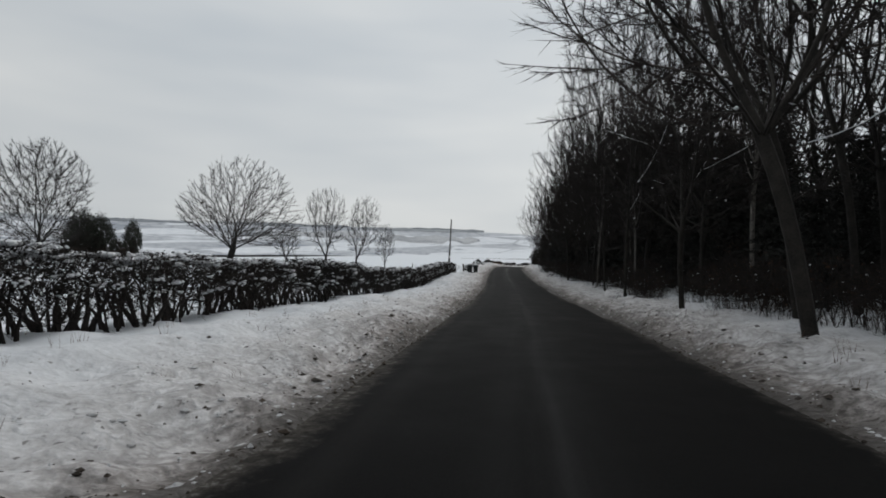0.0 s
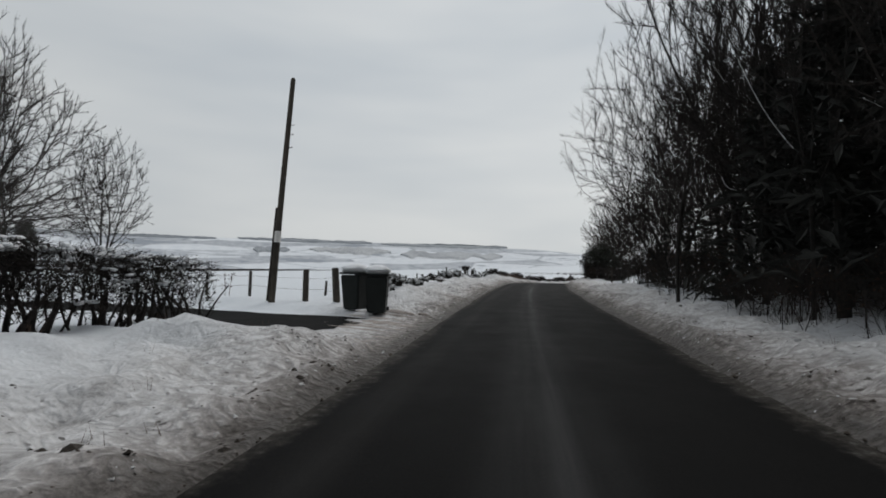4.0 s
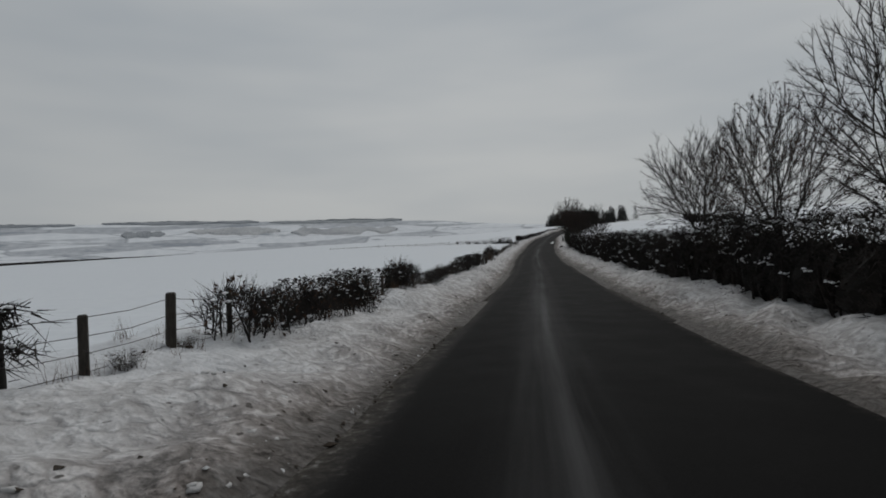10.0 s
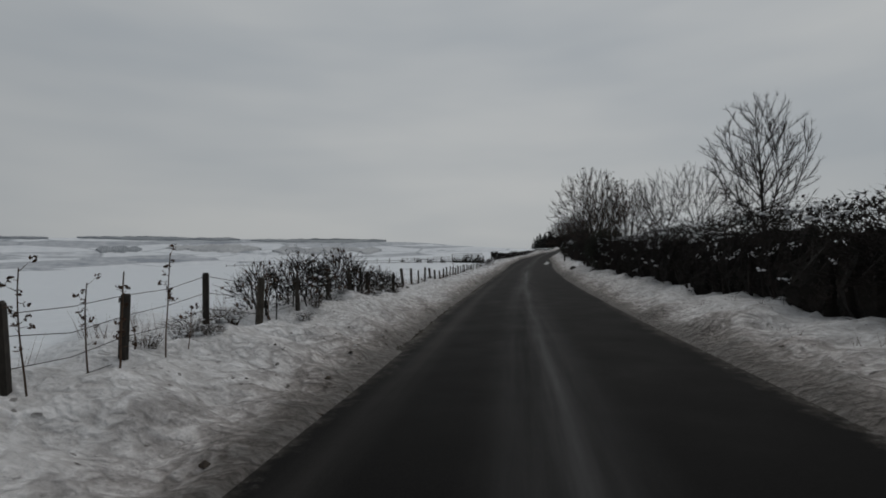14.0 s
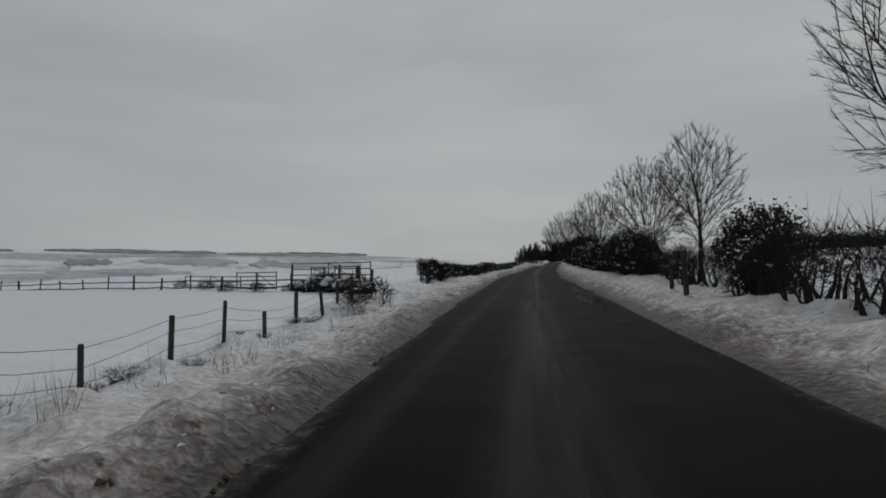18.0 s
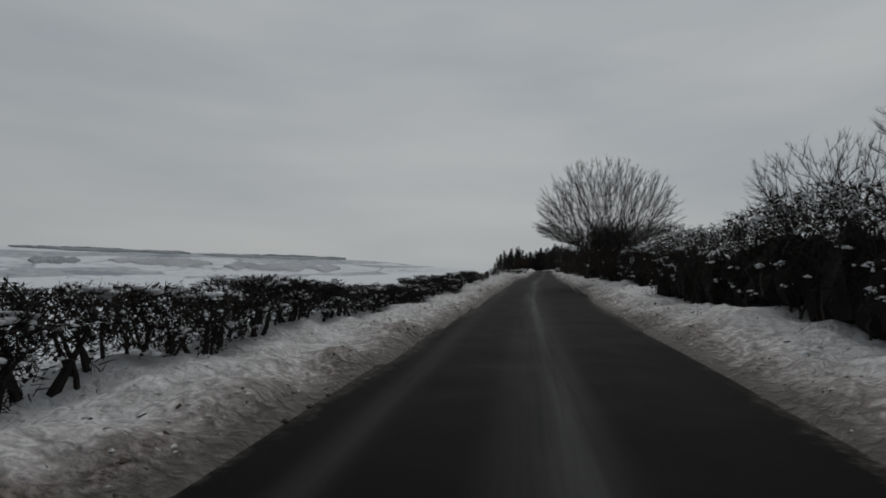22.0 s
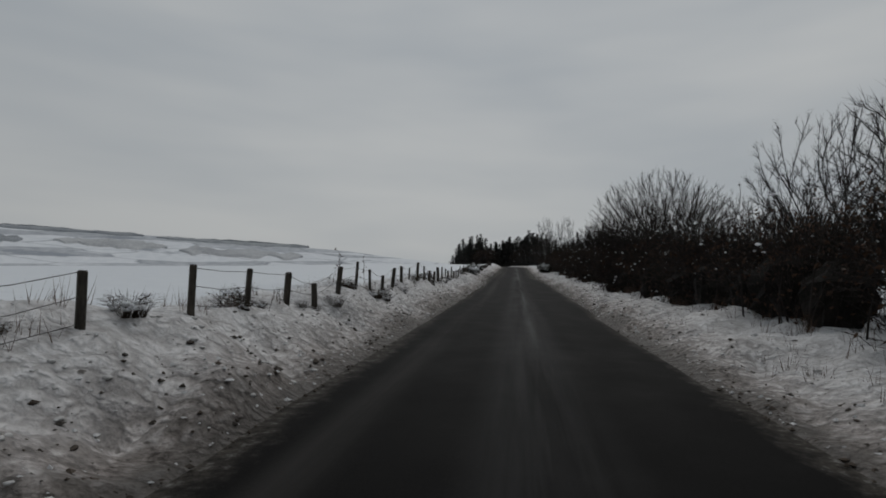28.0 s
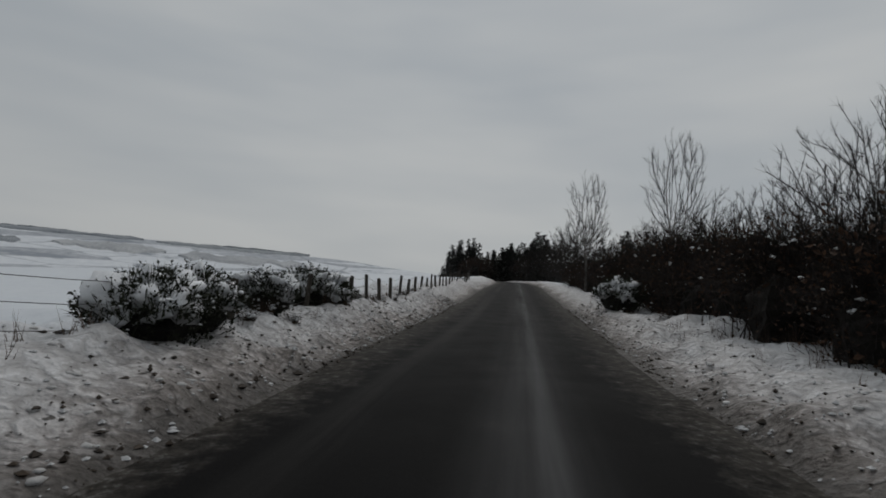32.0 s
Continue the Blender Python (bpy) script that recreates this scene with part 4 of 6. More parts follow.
def conifer(seed, height=11.0, tiers=15, arms=9, sprays=8):
    rng = random.Random(seed)
    root = thing("conifer", "dark conifer added to fill a bare wood with shade", "conifer", "conifers")
    V, F = [], []
    pts, rad = limb(rng, Vector((0, 0, -0.3)), Vector((0, 0, 1)), height + 0.2, 0.16, 0.015, 6, 0.02, 0.05)
    tube(V, F, pts, rad, 6)
    part("trunk", V, F, BARK, root)
    V, F = [], []
    for t in range(tiers):
        u = 0.1 + 0.88 * t / tiers
        reach = (1 - u) * height * 0.30 + 0.2
        for k in range(arms):
            w = rng.uniform(0, 6.2832)
            d = Vector((math.cos(w), math.sin(w), 0))
            rr = reach * rng.uniform(0.6, 1.15)
            p0 = Vector((0, 0, height * u + rng.uniform(-0.2, 0.2)))
            for j in range(sprays):
                f = (j + rng.random()) / sprays
                p = p0 + d * rr * f + Vector((0, 0, -0.35 * rr * f + 0.2 * f * f))
                flake(V, F, p + rand_dir(rng) * 0.1, (Vector((0, 0, 1)) + rand_dir(rng) * 0.8).normalized(), rng.uniform(0.26, 0.5) * (0.6 + 0.5 * (1 - u)) * (135 / tiers / arms) ** 0.4, rng, 0.24)
    part("needles", V, F, NEEDLE, root)
    return root


# ---------------------------------------------------------------- distant hills and woods
HILL_EYE = Vector((32, 172, 2.0))
RIDGE_AZ = [-110, -60, -45, -40, -33, -26, -21, -15, -9, -3, 3, 8, 12, 17, 25, 40, 60, 110]
RIDGE_EL = [2.6, 3.0, 3.3, 3.5, 3.45, 3.55, 3.6, 3.6, 3.5, 3.3, 3.2, 2.9, 2.5, 2.1, 1.7, 1.5, 1.5, 1.5]


def hill_place(az, el, proud=0.0):
    """A place on the far hillside in that bearing (degrees from +y to the right) and at that angle above level."""
    top = np.interp(az, RIDGE_AZ, RIDGE_EL)
    u = np.clip((el + 1.2) / (top + 1.2), 0, 1)
    r = 2700 + 1700 * u
    z = HILL_EYE.z + r * np.tan(np.radians(el)) + proud
    return np.stack([HILL_EYE.x + r * np.sin(np.radians(az)), HILL_EYE.y + r * np.cos(np.radians(az)), z], -1)


az = np.linspace(-110, 110, 331)
u = np.linspace(0, 1, 15)
AZ, U = np.meshgrid(az, u, indexing="ij")
top = np.interp(AZ, RIDGE_AZ, RIDGE_EL) + 0.06 * (lumps(AZ, 0 * AZ, 2.3, 11) - 0.5)
pts = hill_place(AZ, -1.2 + (top + 1.2) * U)
back_row = pts[:, -1:, :] * 1.0
back_row[..., :2] = HILL_EYE.x * 0 + back_row[..., :2] + (back_row[..., :2] - np.array([HILL_EYE.x, HILL_EYE.y])) * 0.05
back_row[..., 2] -= 60
pts = np.concatenate([pts, back_row], 1)
hill_uv = np.stack([AZ, -1.2 + (top + 1.2) * U], -1)
hill_uv = np.concatenate([hill_uv, hill_uv[:, -1:]], 1)
nr, nc = pts.shape[:2]
idx = np.arange(nr * nc).reshape(nr, nc)
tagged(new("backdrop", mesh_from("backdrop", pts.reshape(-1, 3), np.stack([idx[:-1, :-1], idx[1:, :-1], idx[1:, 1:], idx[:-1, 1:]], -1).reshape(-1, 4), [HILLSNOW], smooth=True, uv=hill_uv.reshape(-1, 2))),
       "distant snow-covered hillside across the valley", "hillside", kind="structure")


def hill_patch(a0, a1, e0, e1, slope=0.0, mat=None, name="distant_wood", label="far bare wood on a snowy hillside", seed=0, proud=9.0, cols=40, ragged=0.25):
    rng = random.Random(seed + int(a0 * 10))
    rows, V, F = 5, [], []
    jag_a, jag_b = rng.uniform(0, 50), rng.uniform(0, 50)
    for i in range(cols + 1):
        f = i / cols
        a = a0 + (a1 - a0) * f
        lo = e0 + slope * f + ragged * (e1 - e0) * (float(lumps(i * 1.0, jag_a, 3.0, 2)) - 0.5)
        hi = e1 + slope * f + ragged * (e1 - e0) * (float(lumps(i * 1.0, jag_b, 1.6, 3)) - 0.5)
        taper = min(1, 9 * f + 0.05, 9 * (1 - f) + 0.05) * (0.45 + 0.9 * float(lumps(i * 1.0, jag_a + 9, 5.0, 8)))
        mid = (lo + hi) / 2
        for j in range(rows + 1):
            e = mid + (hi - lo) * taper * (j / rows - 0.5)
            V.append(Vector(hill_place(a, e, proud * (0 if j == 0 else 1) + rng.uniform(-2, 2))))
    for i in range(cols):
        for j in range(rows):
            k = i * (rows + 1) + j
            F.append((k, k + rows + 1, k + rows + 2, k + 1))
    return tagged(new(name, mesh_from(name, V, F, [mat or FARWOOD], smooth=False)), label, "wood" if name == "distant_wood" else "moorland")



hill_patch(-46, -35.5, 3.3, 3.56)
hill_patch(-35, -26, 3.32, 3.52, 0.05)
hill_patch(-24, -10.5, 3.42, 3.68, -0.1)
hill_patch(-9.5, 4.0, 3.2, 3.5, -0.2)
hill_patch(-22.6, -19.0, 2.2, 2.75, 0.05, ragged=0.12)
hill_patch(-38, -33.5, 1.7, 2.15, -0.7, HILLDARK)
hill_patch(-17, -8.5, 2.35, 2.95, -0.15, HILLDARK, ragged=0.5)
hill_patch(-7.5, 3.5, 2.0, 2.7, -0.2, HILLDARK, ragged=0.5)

V, F = [], []
r3 = random.Random(31)
along_s = np.arange(-60, 900, 3.0)
for i, s in enumerate(along_s):
    p, r = route(min(s, 580))
    e = -0.296 * (s - min(s, 580)), 0.955 * (s - min(s, 580))
    c = Vector((p[0, 0] - 30 * r[0, 0] - 215 * 0.955 - e[0] * -1, p[0, 1] - 30 * r[0, 1] + 215 * 0.296 + e[1], 0))
    ground_z = float(np.interp(s, [0, 372, 700, 5000], [0, 6.5, 8, 8])) - 1.95
    h = 0.3 * (0.25 + float(lumps(s, 0.0, 23.0, 5))) * (1 if float(lumps(s, 3.0, 60.0, 6)) > 0.33 else 0.15)
    for dx, z in ((-0.9, -3.0), (-0.7, h * 0.8), (0.1, h * r3.uniform(0.9, 1.15)), (0.8, h * 0.75), (1.0, -3.0)):
        V.append(c + Vector((dx, 0, ground_z + z)))
for i in range(len(along_s) - 1):
    for j in range(4):
        k = i * 5 + j
        F.append((k, k + 1, k + 6, k + 5))
tagged(new("field_hedge", mesh_from("field_hedge", V, F, [TWIG])), "thin dark hedge along the far side of a snowy field", "hedge")


def field_spot(s, d):
    """Place on the far fields, where the ground sheet fans out."""
    p, r = route(s)
    near_part = max(-30.0, min(30.0, d))
    rest = d - near_part
    wide = 1 + abs(rest) / 500
    x = mid_xy[0] + (p[0, 0] - mid_xy[0]) * wide + r[0, 0] * near_part + mean_r[0] * rest
    y = mid_xy[1] + (p[0, 1] - mid_xy[1]) * wide + r[0, 1] * near_part + mean_r[1] * rest
    still = min(1.0, abs(d) / 250)
    return Vector((x, y, p[0, 2] * (1 - still) + still * float(np.interp(s, [-400, 0, 372, 700, 5000], [0, 0, 6.5, 8, 8])) + float(rise(s, d))))


V, F, r3 = [], [], random.Random(37)
for k in range(2300):
    s = r3.uniform(80, 330)
    p = field_spot(s, 168 + r3.gauss(0, 2.5))
    tall = 2.4 + 2.4 * float(lumps(s, 2.0, 9.0, 3))
    for j in range(4):
        q = p + Vector((r3.gauss(0, 0.5), r3.gauss(0, 0.5), tall * r3.random() * 0.75 - 0.3))
        sliver(V, F, q, q + (rand_dir(r3) + Vector((0, 0, 0.7))).normalized() * tall * r3.uniform(0.25, 0.45), r3.uniform(0.05, 0.11))
tagged(new("distant_hedgerow", mesh_from("distant_hedgerow", V, F, [FROST_TWIG])), "dark overgrown hedgerow along the far edge of a snowy field", "hedge", kind="stuff")

# ---------------------------------------------------------------- left of the road: first hedge, pole, bins, drive
THICK = (0.02, 0.03, 0.045, 0.06)
LEFT_HEDGE = [hedge_mesh(40 + k, 1.45, 1.0, foot=0.5, core=0.16, cores=0, twigs=2300, snow=220, clipped=True, size=0.26, stems=20, flake_size=1.7, pillows=26, pillow_size=1.5, stem_r=THICK) for k in range(4)]
hedge(-4, 65, -6.7, -6.4, LEFT_HEDGE, "bare gappy hawthorn hedge topped with snow, stems showing", seed=1, size=(0.8, 0.92))
LOW_HEDGE = [hedge_mesh(50 + k, 1.0, 0.8, foot=0.08, core=0.32, twigs=1350, snow=90, clipped=True, leaf=0.5, size=0.2) for k in range(4)]
RIGHT_HEDGE = [hedge_mesh(60 + k, 1.75, 1.3, foot=0.12, core=0.6, twigs=1500, snow=150, clipped=True, leaf=0.6, size=0.2, flake_size=1.3, pillows=5) for k in range(4)]
LEGGY_HEDGE = [hedge_mesh(64 + k, 1.95, 1.3, foot=0.85, core=0.22, cores=0, twigs=2300, snow=60, clipped=True, leaf=0.5, size=0.24, stems=11, stem_r=THICK) for k in range(3)]
STEM_HEDGE = [hedge_mesh(80 + k, 0.95, 0.7, foot=0.3, core=0.1, cores=0, twigs=1000, snow=36, clipped=True, leaf=0.3, size=0.2, stems=18, stem_r=THICK) for k in range(3)]
SNAG_HEDGE = [hedge_mesh(76 + k, 1.0, 0.8, foot=0.2, core=0.2, cores=0, twigs=1900, snow=120, clipped=True, leaf=0.4, size=0.2, stems=14, flake_size=1.6, pillows=20, stem_r=THICK) for k in range(3)]
MID_HEDGE = [hedge_mesh(84 + k, 1.02, 0.85, foot=0.22, core=0.2, cores=0, twigs=2500, snow=150, clipped=True, leaf=0.3, size=0.2, stems=13, flake_size=1.6, pillows=22, pillow_size=1.2, stem_r=THICK) for k in range(4)]
SNOWY_HEDGE = [hedge_mesh(88 + k, 1.95, 1.4, foot=0.3, core=0.5, twigs=1450, snow=240, clipped=True, leaf=0.6, size=0.24, flake_size=1.7, pillows=16, stem_r=THICK) for k in range(4)]
RAGGED_HEDGE = [hedge_mesh(70 + k, 1.5, 1.3, foot=0.3, core=0.2, cores=0, twigs=800, snow=50, clipped=False, leaf=0.15, size=0.42, stems=14, stem_r=THICK) for k in range(3)]
hedge(111.6, 113.3, -4.95, -4.9, SNAG_HEDGE, "short piece of dark hedge smothered with snow", size=(0.72, 0.85), seed=3)
hedge(114.4, 118.1, -4.9, -4.75, SNAG_HEDGE, "low dark hedge half buried and topped with snow", size=(0.8, 0.95), seed=4)
hedge(121.2, 127.0, -4.65, -4.45, LOW_HEDGE, "low brambly hedge among dry brown stalks", seed=2, size=(0.7, 0.86))
hedge(132.0, 133.6, -4.37, -4.33, STEM_HEDGE, "low gappy hedge end with bare stems", size=(0.84, 0.94), seed=5)
hedge(133.6, 137.1, -4.33, -4.25, LOW_HEDGE, "dense low clipped hedge, dark and bare", size=(0.82, 0.94))
hedge(139.6, 141.2, -4.2, -4.18, LOW_HEDGE, "short dark clump of clipped hedge beside a wire fence", step=0.9, size=(0.7, 0.85))
hedge(143.8, 151.6, -4.12, -4.0, STEM_HEDGE, "thin low hedge of reddish stems and snow beside a wire fence", size=(0.5, 0.62), seed=7)
hedge(151.8, 157.4, -4.0, -3.86, LOW_HEDGE, "dense low dark hedge beside a wire fence", size=(0.72, 0.84))
hedge(157.4, 159.4, -3.86, -3.8, STEM_HEDGE, "low gappy hedge with thick dark stems beside a wire fence", size=(0.76, 0.9))
hedge(242.4, 249, -5.4, -5.2, MID_HEDGE, "clipped dark hedge with snow lying in its twigs", size=(1.1, 1.24))
hedge(249, 252.4, -5.2, -5.1, MID_HEDGE, "gappy dark hedge, thick stems and snow in its twigs", size=(0.96, 1.08))
hedge(254.9, 274, -5.0, -4.35, MID_HEDGE, "uneven clipped dark hedge, snow lying in its twigs", size=(0.82, 0.98))
hedge(274, 288, -4.35, -3.85, MID_HEDGE, "low uneven dark hedge, clumps of snow in its twigs", size=(0.7, 0.84))
hedge(288, 296.4, -3.85, -3.55, SNAG_HEDGE, "gappy old hedge with thick dark stems under clumps of snow", size=(0.64, 0.8), gaps=((292.6, 293.5),))
hedge(104, 146, 5.1, 5.1, RIGHT_HEDGE, "tall clipped dark hedge flecked with snow", size=(0.88, 0.98))
hedge(146, 204.5, 5.1, 5.25, RIGHT_HEDGE, "long tall clipped hedge, dark with specks of snow", size=(0.98, 1.1))
hedge(204.5, 210.7, 5.25, 5.3, LEGGY_HEDGE, "leggy end of a clipped hedge, bare stems below", size=(0.96, 1.06))
hedge(221, 241, 5.5, 5.8, RAGGED_HEDGE, "ragged untrimmed row of bare shrubs", gaps=((229.5, 231.5),), size=(0.62, 0.85))
hedge(241, 282, 5.5, 5.0, SNOWY_HEDGE, "tall clipped dark hedge with clumps of snow", size=(1.0, 1.16))
hedge(289.5, 297.5, 5.75, 6.0, SNOWY_HEDGE, "dark overgrown hedge under a big tree, clumps of snow in it", size=(0.95, 1.1))
hedge(234, 336, 36, 43, RIGHT_HEDGE, "dark hedge along the far side of a snowy field", step=2.6, size=(1.0, 1.25))
hedge(95.5, 104, 6.6, 5.6, LOW_HEDGE, "short low hedge beside a field gateway", size=(0.9, 1.1))

fence([(73.2, -6.6), (75.2, -6.2), (77.4, -5.3, 0.5, 0, 1.2), (79.8, -5.3, 0.45, 4), (81.9, -5.2, 0.4, -6), (83.2, -5.15, 0.5, -4, 1.1)], "wooden stakes with wire behind the verge", heights=(0.5, 0.6), wires=(0.15, 0.4), seed=3, tilt=3)
fence([(85.4, -5.2, 0.5), (88, -5.2), (90.4, -5.2), (92.6, -5.2), (94.8, -5.2), (97.0, -5.2, 0.62, 6, 1.2), (98.4, -5.2, 0.66, 4, 1.5), (102.8, -5.15, 0.8, 9, 1.2), (104.1, -5.13, 0.6, 14), (105.9, -5.1, 0.56, 16), (109.6, -5.05, 0.6, 4, 1.5), (110.75, -5.05, 0.6, -3, 1.6)],
      "leaning wooden stakes with sagging wire", heights=(0.5, 0.62), wires=(0.1, 0.3, 0.5), seed=4, tilt=7)
fence([(113.5, -4.94, 0.5, 6, 1.2), (118.9, -4.73, 0.5, 0, 1.1), (120.2, -4.68, 0.6, 2), (128.6, -4.43, 0.66, -3, 1.2), (129.9, -4.40, 0.72, 0, 1.15), (131.2, -4.38, 0.72, 0), (137.5, -4.27, 0.64, 0, 1.2), (138.9, -4.23, 0.6, 3), (141.3, -4.2, 0.56, 0, 1.1), (143.5, -4.15, 0.5), (147, -4.08, 0.5), (150.4, -4.0, 0.45, 4), (153.6, -4.1), (156.4, -4.1)],
      "dark wooden stakes with four wires", heights=(0.5, 0.62), wires=(0.08, 0.26, 0.44, 0.62), wire_r=0.005, seed=5, tilt=2)
fence([(157.6, -3.82, 0.7), (159.2, -3.79, 0.7, -3, 1.3), (160.5, -3.76, 0.68, 4), (161.8, -3.72, 0.66, 0), (163.2, -3.7, 0.72, 2, 1.3), (164.9, -3.7, 0.72, 3, 1.2), (166.5, -3.74, 0.72, -4), (168.2, -3.81, 0.74, 0, 1.3), (169.5, -3.84, 0.68, 0, 1.35), (171.0, -3.87, 0.68, 0, 1.2), (172.5, -3.91, 0.78, 0, 1.2)]
      + [(174.1 + 1.68 * k, -3.94 - 0.0215 * 1.68 * k) for k in range(19)] + [(206.8, -4.71, 0.82, 3, 1.2), (208.5, -4.75, 0.72, 4, 1.15), (210.3, -4.81, 0.58, 2, 1.1), (212.0, -4.86, 0.72, 0), (213.7, -4.91, 0.74, 3), (215.2, -4.96, 0.64, 2), (216.8, -5.01, 0.68, 3), (218.6, -5.06, 0.7, 0),
         (220.3, -5.1), (222.0, -5.16), (223.5, -5.2, 0.78), (225.1, -5.25), (226.7, -5.3, 0.95, 2, 1.2), (228.5, -5.35, 0.7, -5, 1.1), (229.7, -5.39, 0.74, 2), (231.0, -5.4, 0.72, 0, 1.3)],
      "row of dark wooden stakes with three sagging wires", heights=(0.62, 0.76), wires=(0.05, 0.24, 0.45, 0.65), seed=6, tilt=2)
fence([(296.9, -3.46, 0.45), (298.42, -3.43, 0.66, 0, 1.4), (299.55, -3.40, 0.58, 0, 0.9), (300.7, -3.39, 0.56, -6), (301.8, -3.38, 0.58, 3, 0.9), (303.1, -3.37), (304.6, -3.37, 0.6, 2, 1.5), (305.9, -3.36, 0.56, -3), (307.3, -3.35, 0.56, 7, 0.95), (308.5, -3.36, 0.6, 0, 1.2), (309.7, -3.37, 0.56, 5), (310.9, -3.38, 0.5, 4), (312.3, -3.4, 0.5, 0, 1.2)]
      + [(313.35 + 1.37 * k, -3.42 - 0.011 * 1.37 * k) for k in range(13)], "dark wooden stakes with three wires beside a snowy field", heights=(0.5, 0.6), wires=(0.08, 0.29, 0.5), seed=7, tilt=3)
fence([(331.4 + 1.33 * k, -3.62 - 0.011 * 1.33 * k) for k in range(7)] + [(340.7, -3.72, 0.58, 0, 1.1), (342.1, -3.74, 0.56, 7, 1.05), (343.5, -3.76, 0.56, 2), (344.9, -3.78, 0.54, 4, 0.9), (346.6, -3.8), (348.4, -3.81), (349.9, -3.83), (351.4, -3.84), (352.9, -3.85, 0.74, 0, 1.35), (354.3, -3.85, 0.62, 0, 0.95), (355.8, -3.86, 0.68, 0, 0.9),
        (357.3, -3.86, 0.64), (358.8, -3.87, 0.7, 2, 1.1), (360.3, -3.87, 0.56), (361.8, -3.87, 0.6), (363.2, -3.88), (364.6, -3.88), (366, -3.88), (367.4, -3.88), (368.8, -3.89), (370.2, -3.89, 0.66, 12, 1.4), (371.5, -3.89, 0.6, 10), (374.2, -3.95, 0.66, 0), (375.4, -3.95, 0.7, -2, 1.2)]
      + [(378.5 + 1.4 * k, -4.0) for k in range(30)], "straight row of wooden stakes with three wires", heights=(0.52, 0.64), wires=(0.08, 0.3, 0.52), seed=8, tilt=2.5)
fence([(236 + k * 0.61, -8 - k * 2.0) for k in range(23)], "field fence of low stakes and rails running away from the road", seed=9, heights=(0.75, 0.95), wires=(0.3, 0.6), wire_r=0.035, tilt=3)
fence([(251.5, -5.1, 0.62), (252.8, -5.05, 0.66), (254.2, -5.0, 0.76, 0, 1.2)], "dark stakes standing in a gap of a hedge", seed=10, wires=(0.3, 0.5), tilt=2)

# ---------------------------------------------------------------- trees
OAK = pattern(bare_tree(1, 10.0, 11.0, 1, 0.17, -0.1, 2500, 6, 0.28, 0.09, 0.0085, 0.42, 0.5, ragged=0.5, twig_mat=FROST_TWIG, label="broad bare oak standing in a snowy field"))
put(OAK, at(96.6, -52.3, 0, 2.1) @ Matrix.Rotation(radians(13), 4, "Y") @ Matrix.Rotation(radians(20), 4, "Z"), "large broad bare oak with a rounded crown, in a field")
ASH = pattern(bare_tree(2, 9.0, 6.0, 1, 0.2, 0.18, 900, 6, 0.36, 0.055, 0.0085, 0.35, label="slender bare tree with upright limbs"))
put(ASH, at(75.3, -25.3, 130, 1.34) @ Matrix.Diagonal((0.78, 0.78, 1, 1)))
put(ASH, at(71, -19.6, 10, 1.15) @ Matrix.Rotation(radians(8), 4, "Y") @ Matrix.Diagonal((0.66, 0.66, 1, 1)), "bare tree leaning a little, beside another one")
put(ASH, at(74.8, -16.5, 60, 0.74) @ Matrix.Diagonal((0.7, 0.7, 1, 1)), "thin bare sapling beside a hedge")
put(ASH, at(86.8, -36.2, 200, 0.86), "small bare tree far off in a field")
ELM = pattern(bare_tree(3, 10.0, 7.4, 1, 0.2, 0.1, 1700, 7, 0.36, 0.05, 0.010, 0.4, ragged=0.35, twig_mat=FROST_TWIG, label="tall oval bare tree with a dense crown, across a field"))
put(ELM, at(77, -71.4, 0, 2.05))

WOOD = [pattern(bare_tree(10 + k, 14.0, 8.4 + 0.7 * k, 1, 0.24, 0.12 + 0.03 * k, 520, 7, 0.5, 0.02 + 0.0025 * k, 0.0088, 0.42, label="tall bare dark tree in a roadside wood, snow along some limbs", snow=0.02, snow_lines=0.12, droop=0.0)) for k in range(4)]
WOOD.append(pattern(bare_tree(15, 12.0, 4.5, 1, 0.3, 0.2, 320, 4, 0.6, 0.028, 0.008, 0.7, bark=BIRCH, label="slender birch with a pale mottled trunk")))
BACKWOOD = [pattern(bare_tree(17 + k, 15.0, 8.0, 1, 0.22, 0.12, 150, 5, 0.95, 0.03, 0.013, 0.5, label="tall bare tree deep in a roadside wood")) for k in range(2)]
FIR, FARFIR = pattern(conifer(5)), pattern(conifer(6, 11.0, 10, 6, 6))
rng = random.Random(77)
taken = []
for k in range(1500):
    s, d = rng.uniform(-2, 92), 4.4 + 26 * rng.random() ** 2.1
    if s > 74 and d < 7 or len(taken) > 96 or s < 20 and d < 7 or any((s - a) ** 2 + (d - b) ** 2 < (1.35 if d < 10 else 2.2) ** 2 for a, b in taken):
        continue
    taken.append((s, d))
    d += 0.6 if s > 35 and d < 7 else 0.0
    m = at(s, d, rng.uniform(0, 360), rng.uniform(0.75, 1.12) * (0.8 if s > 60 and d < 8 else 1.0)) @ Matrix.Rotation(radians(rng.uniform(-3, 3)), 4, "X")
    slim = 0.62 if d < 7.5 else 0.85
    tagged(put(rng.choice(WOOD if d < 9 else BACKWOOD), m @ Matrix.Diagonal((slim, slim, 1, 1))), group="woodland trees")
# Conifers added as dark fill, in place of the shade deep in the wood.
for k in range(84):
    s = rng.uniform(22, 80)
    put(FIR, at(s, rng.uniform(8.5, 18), rng.uniform(0, 360), rng.uniform(0.5, min(1.3, 0.62 + (s - 22) * 0.03))))
for k in range(44):
    put(FARFIR, at(rng.uniform(8, 84), rng.uniform(6.6, 9.5), rng.uniform(0, 360), rng.uniform(0.22, 0.4)))
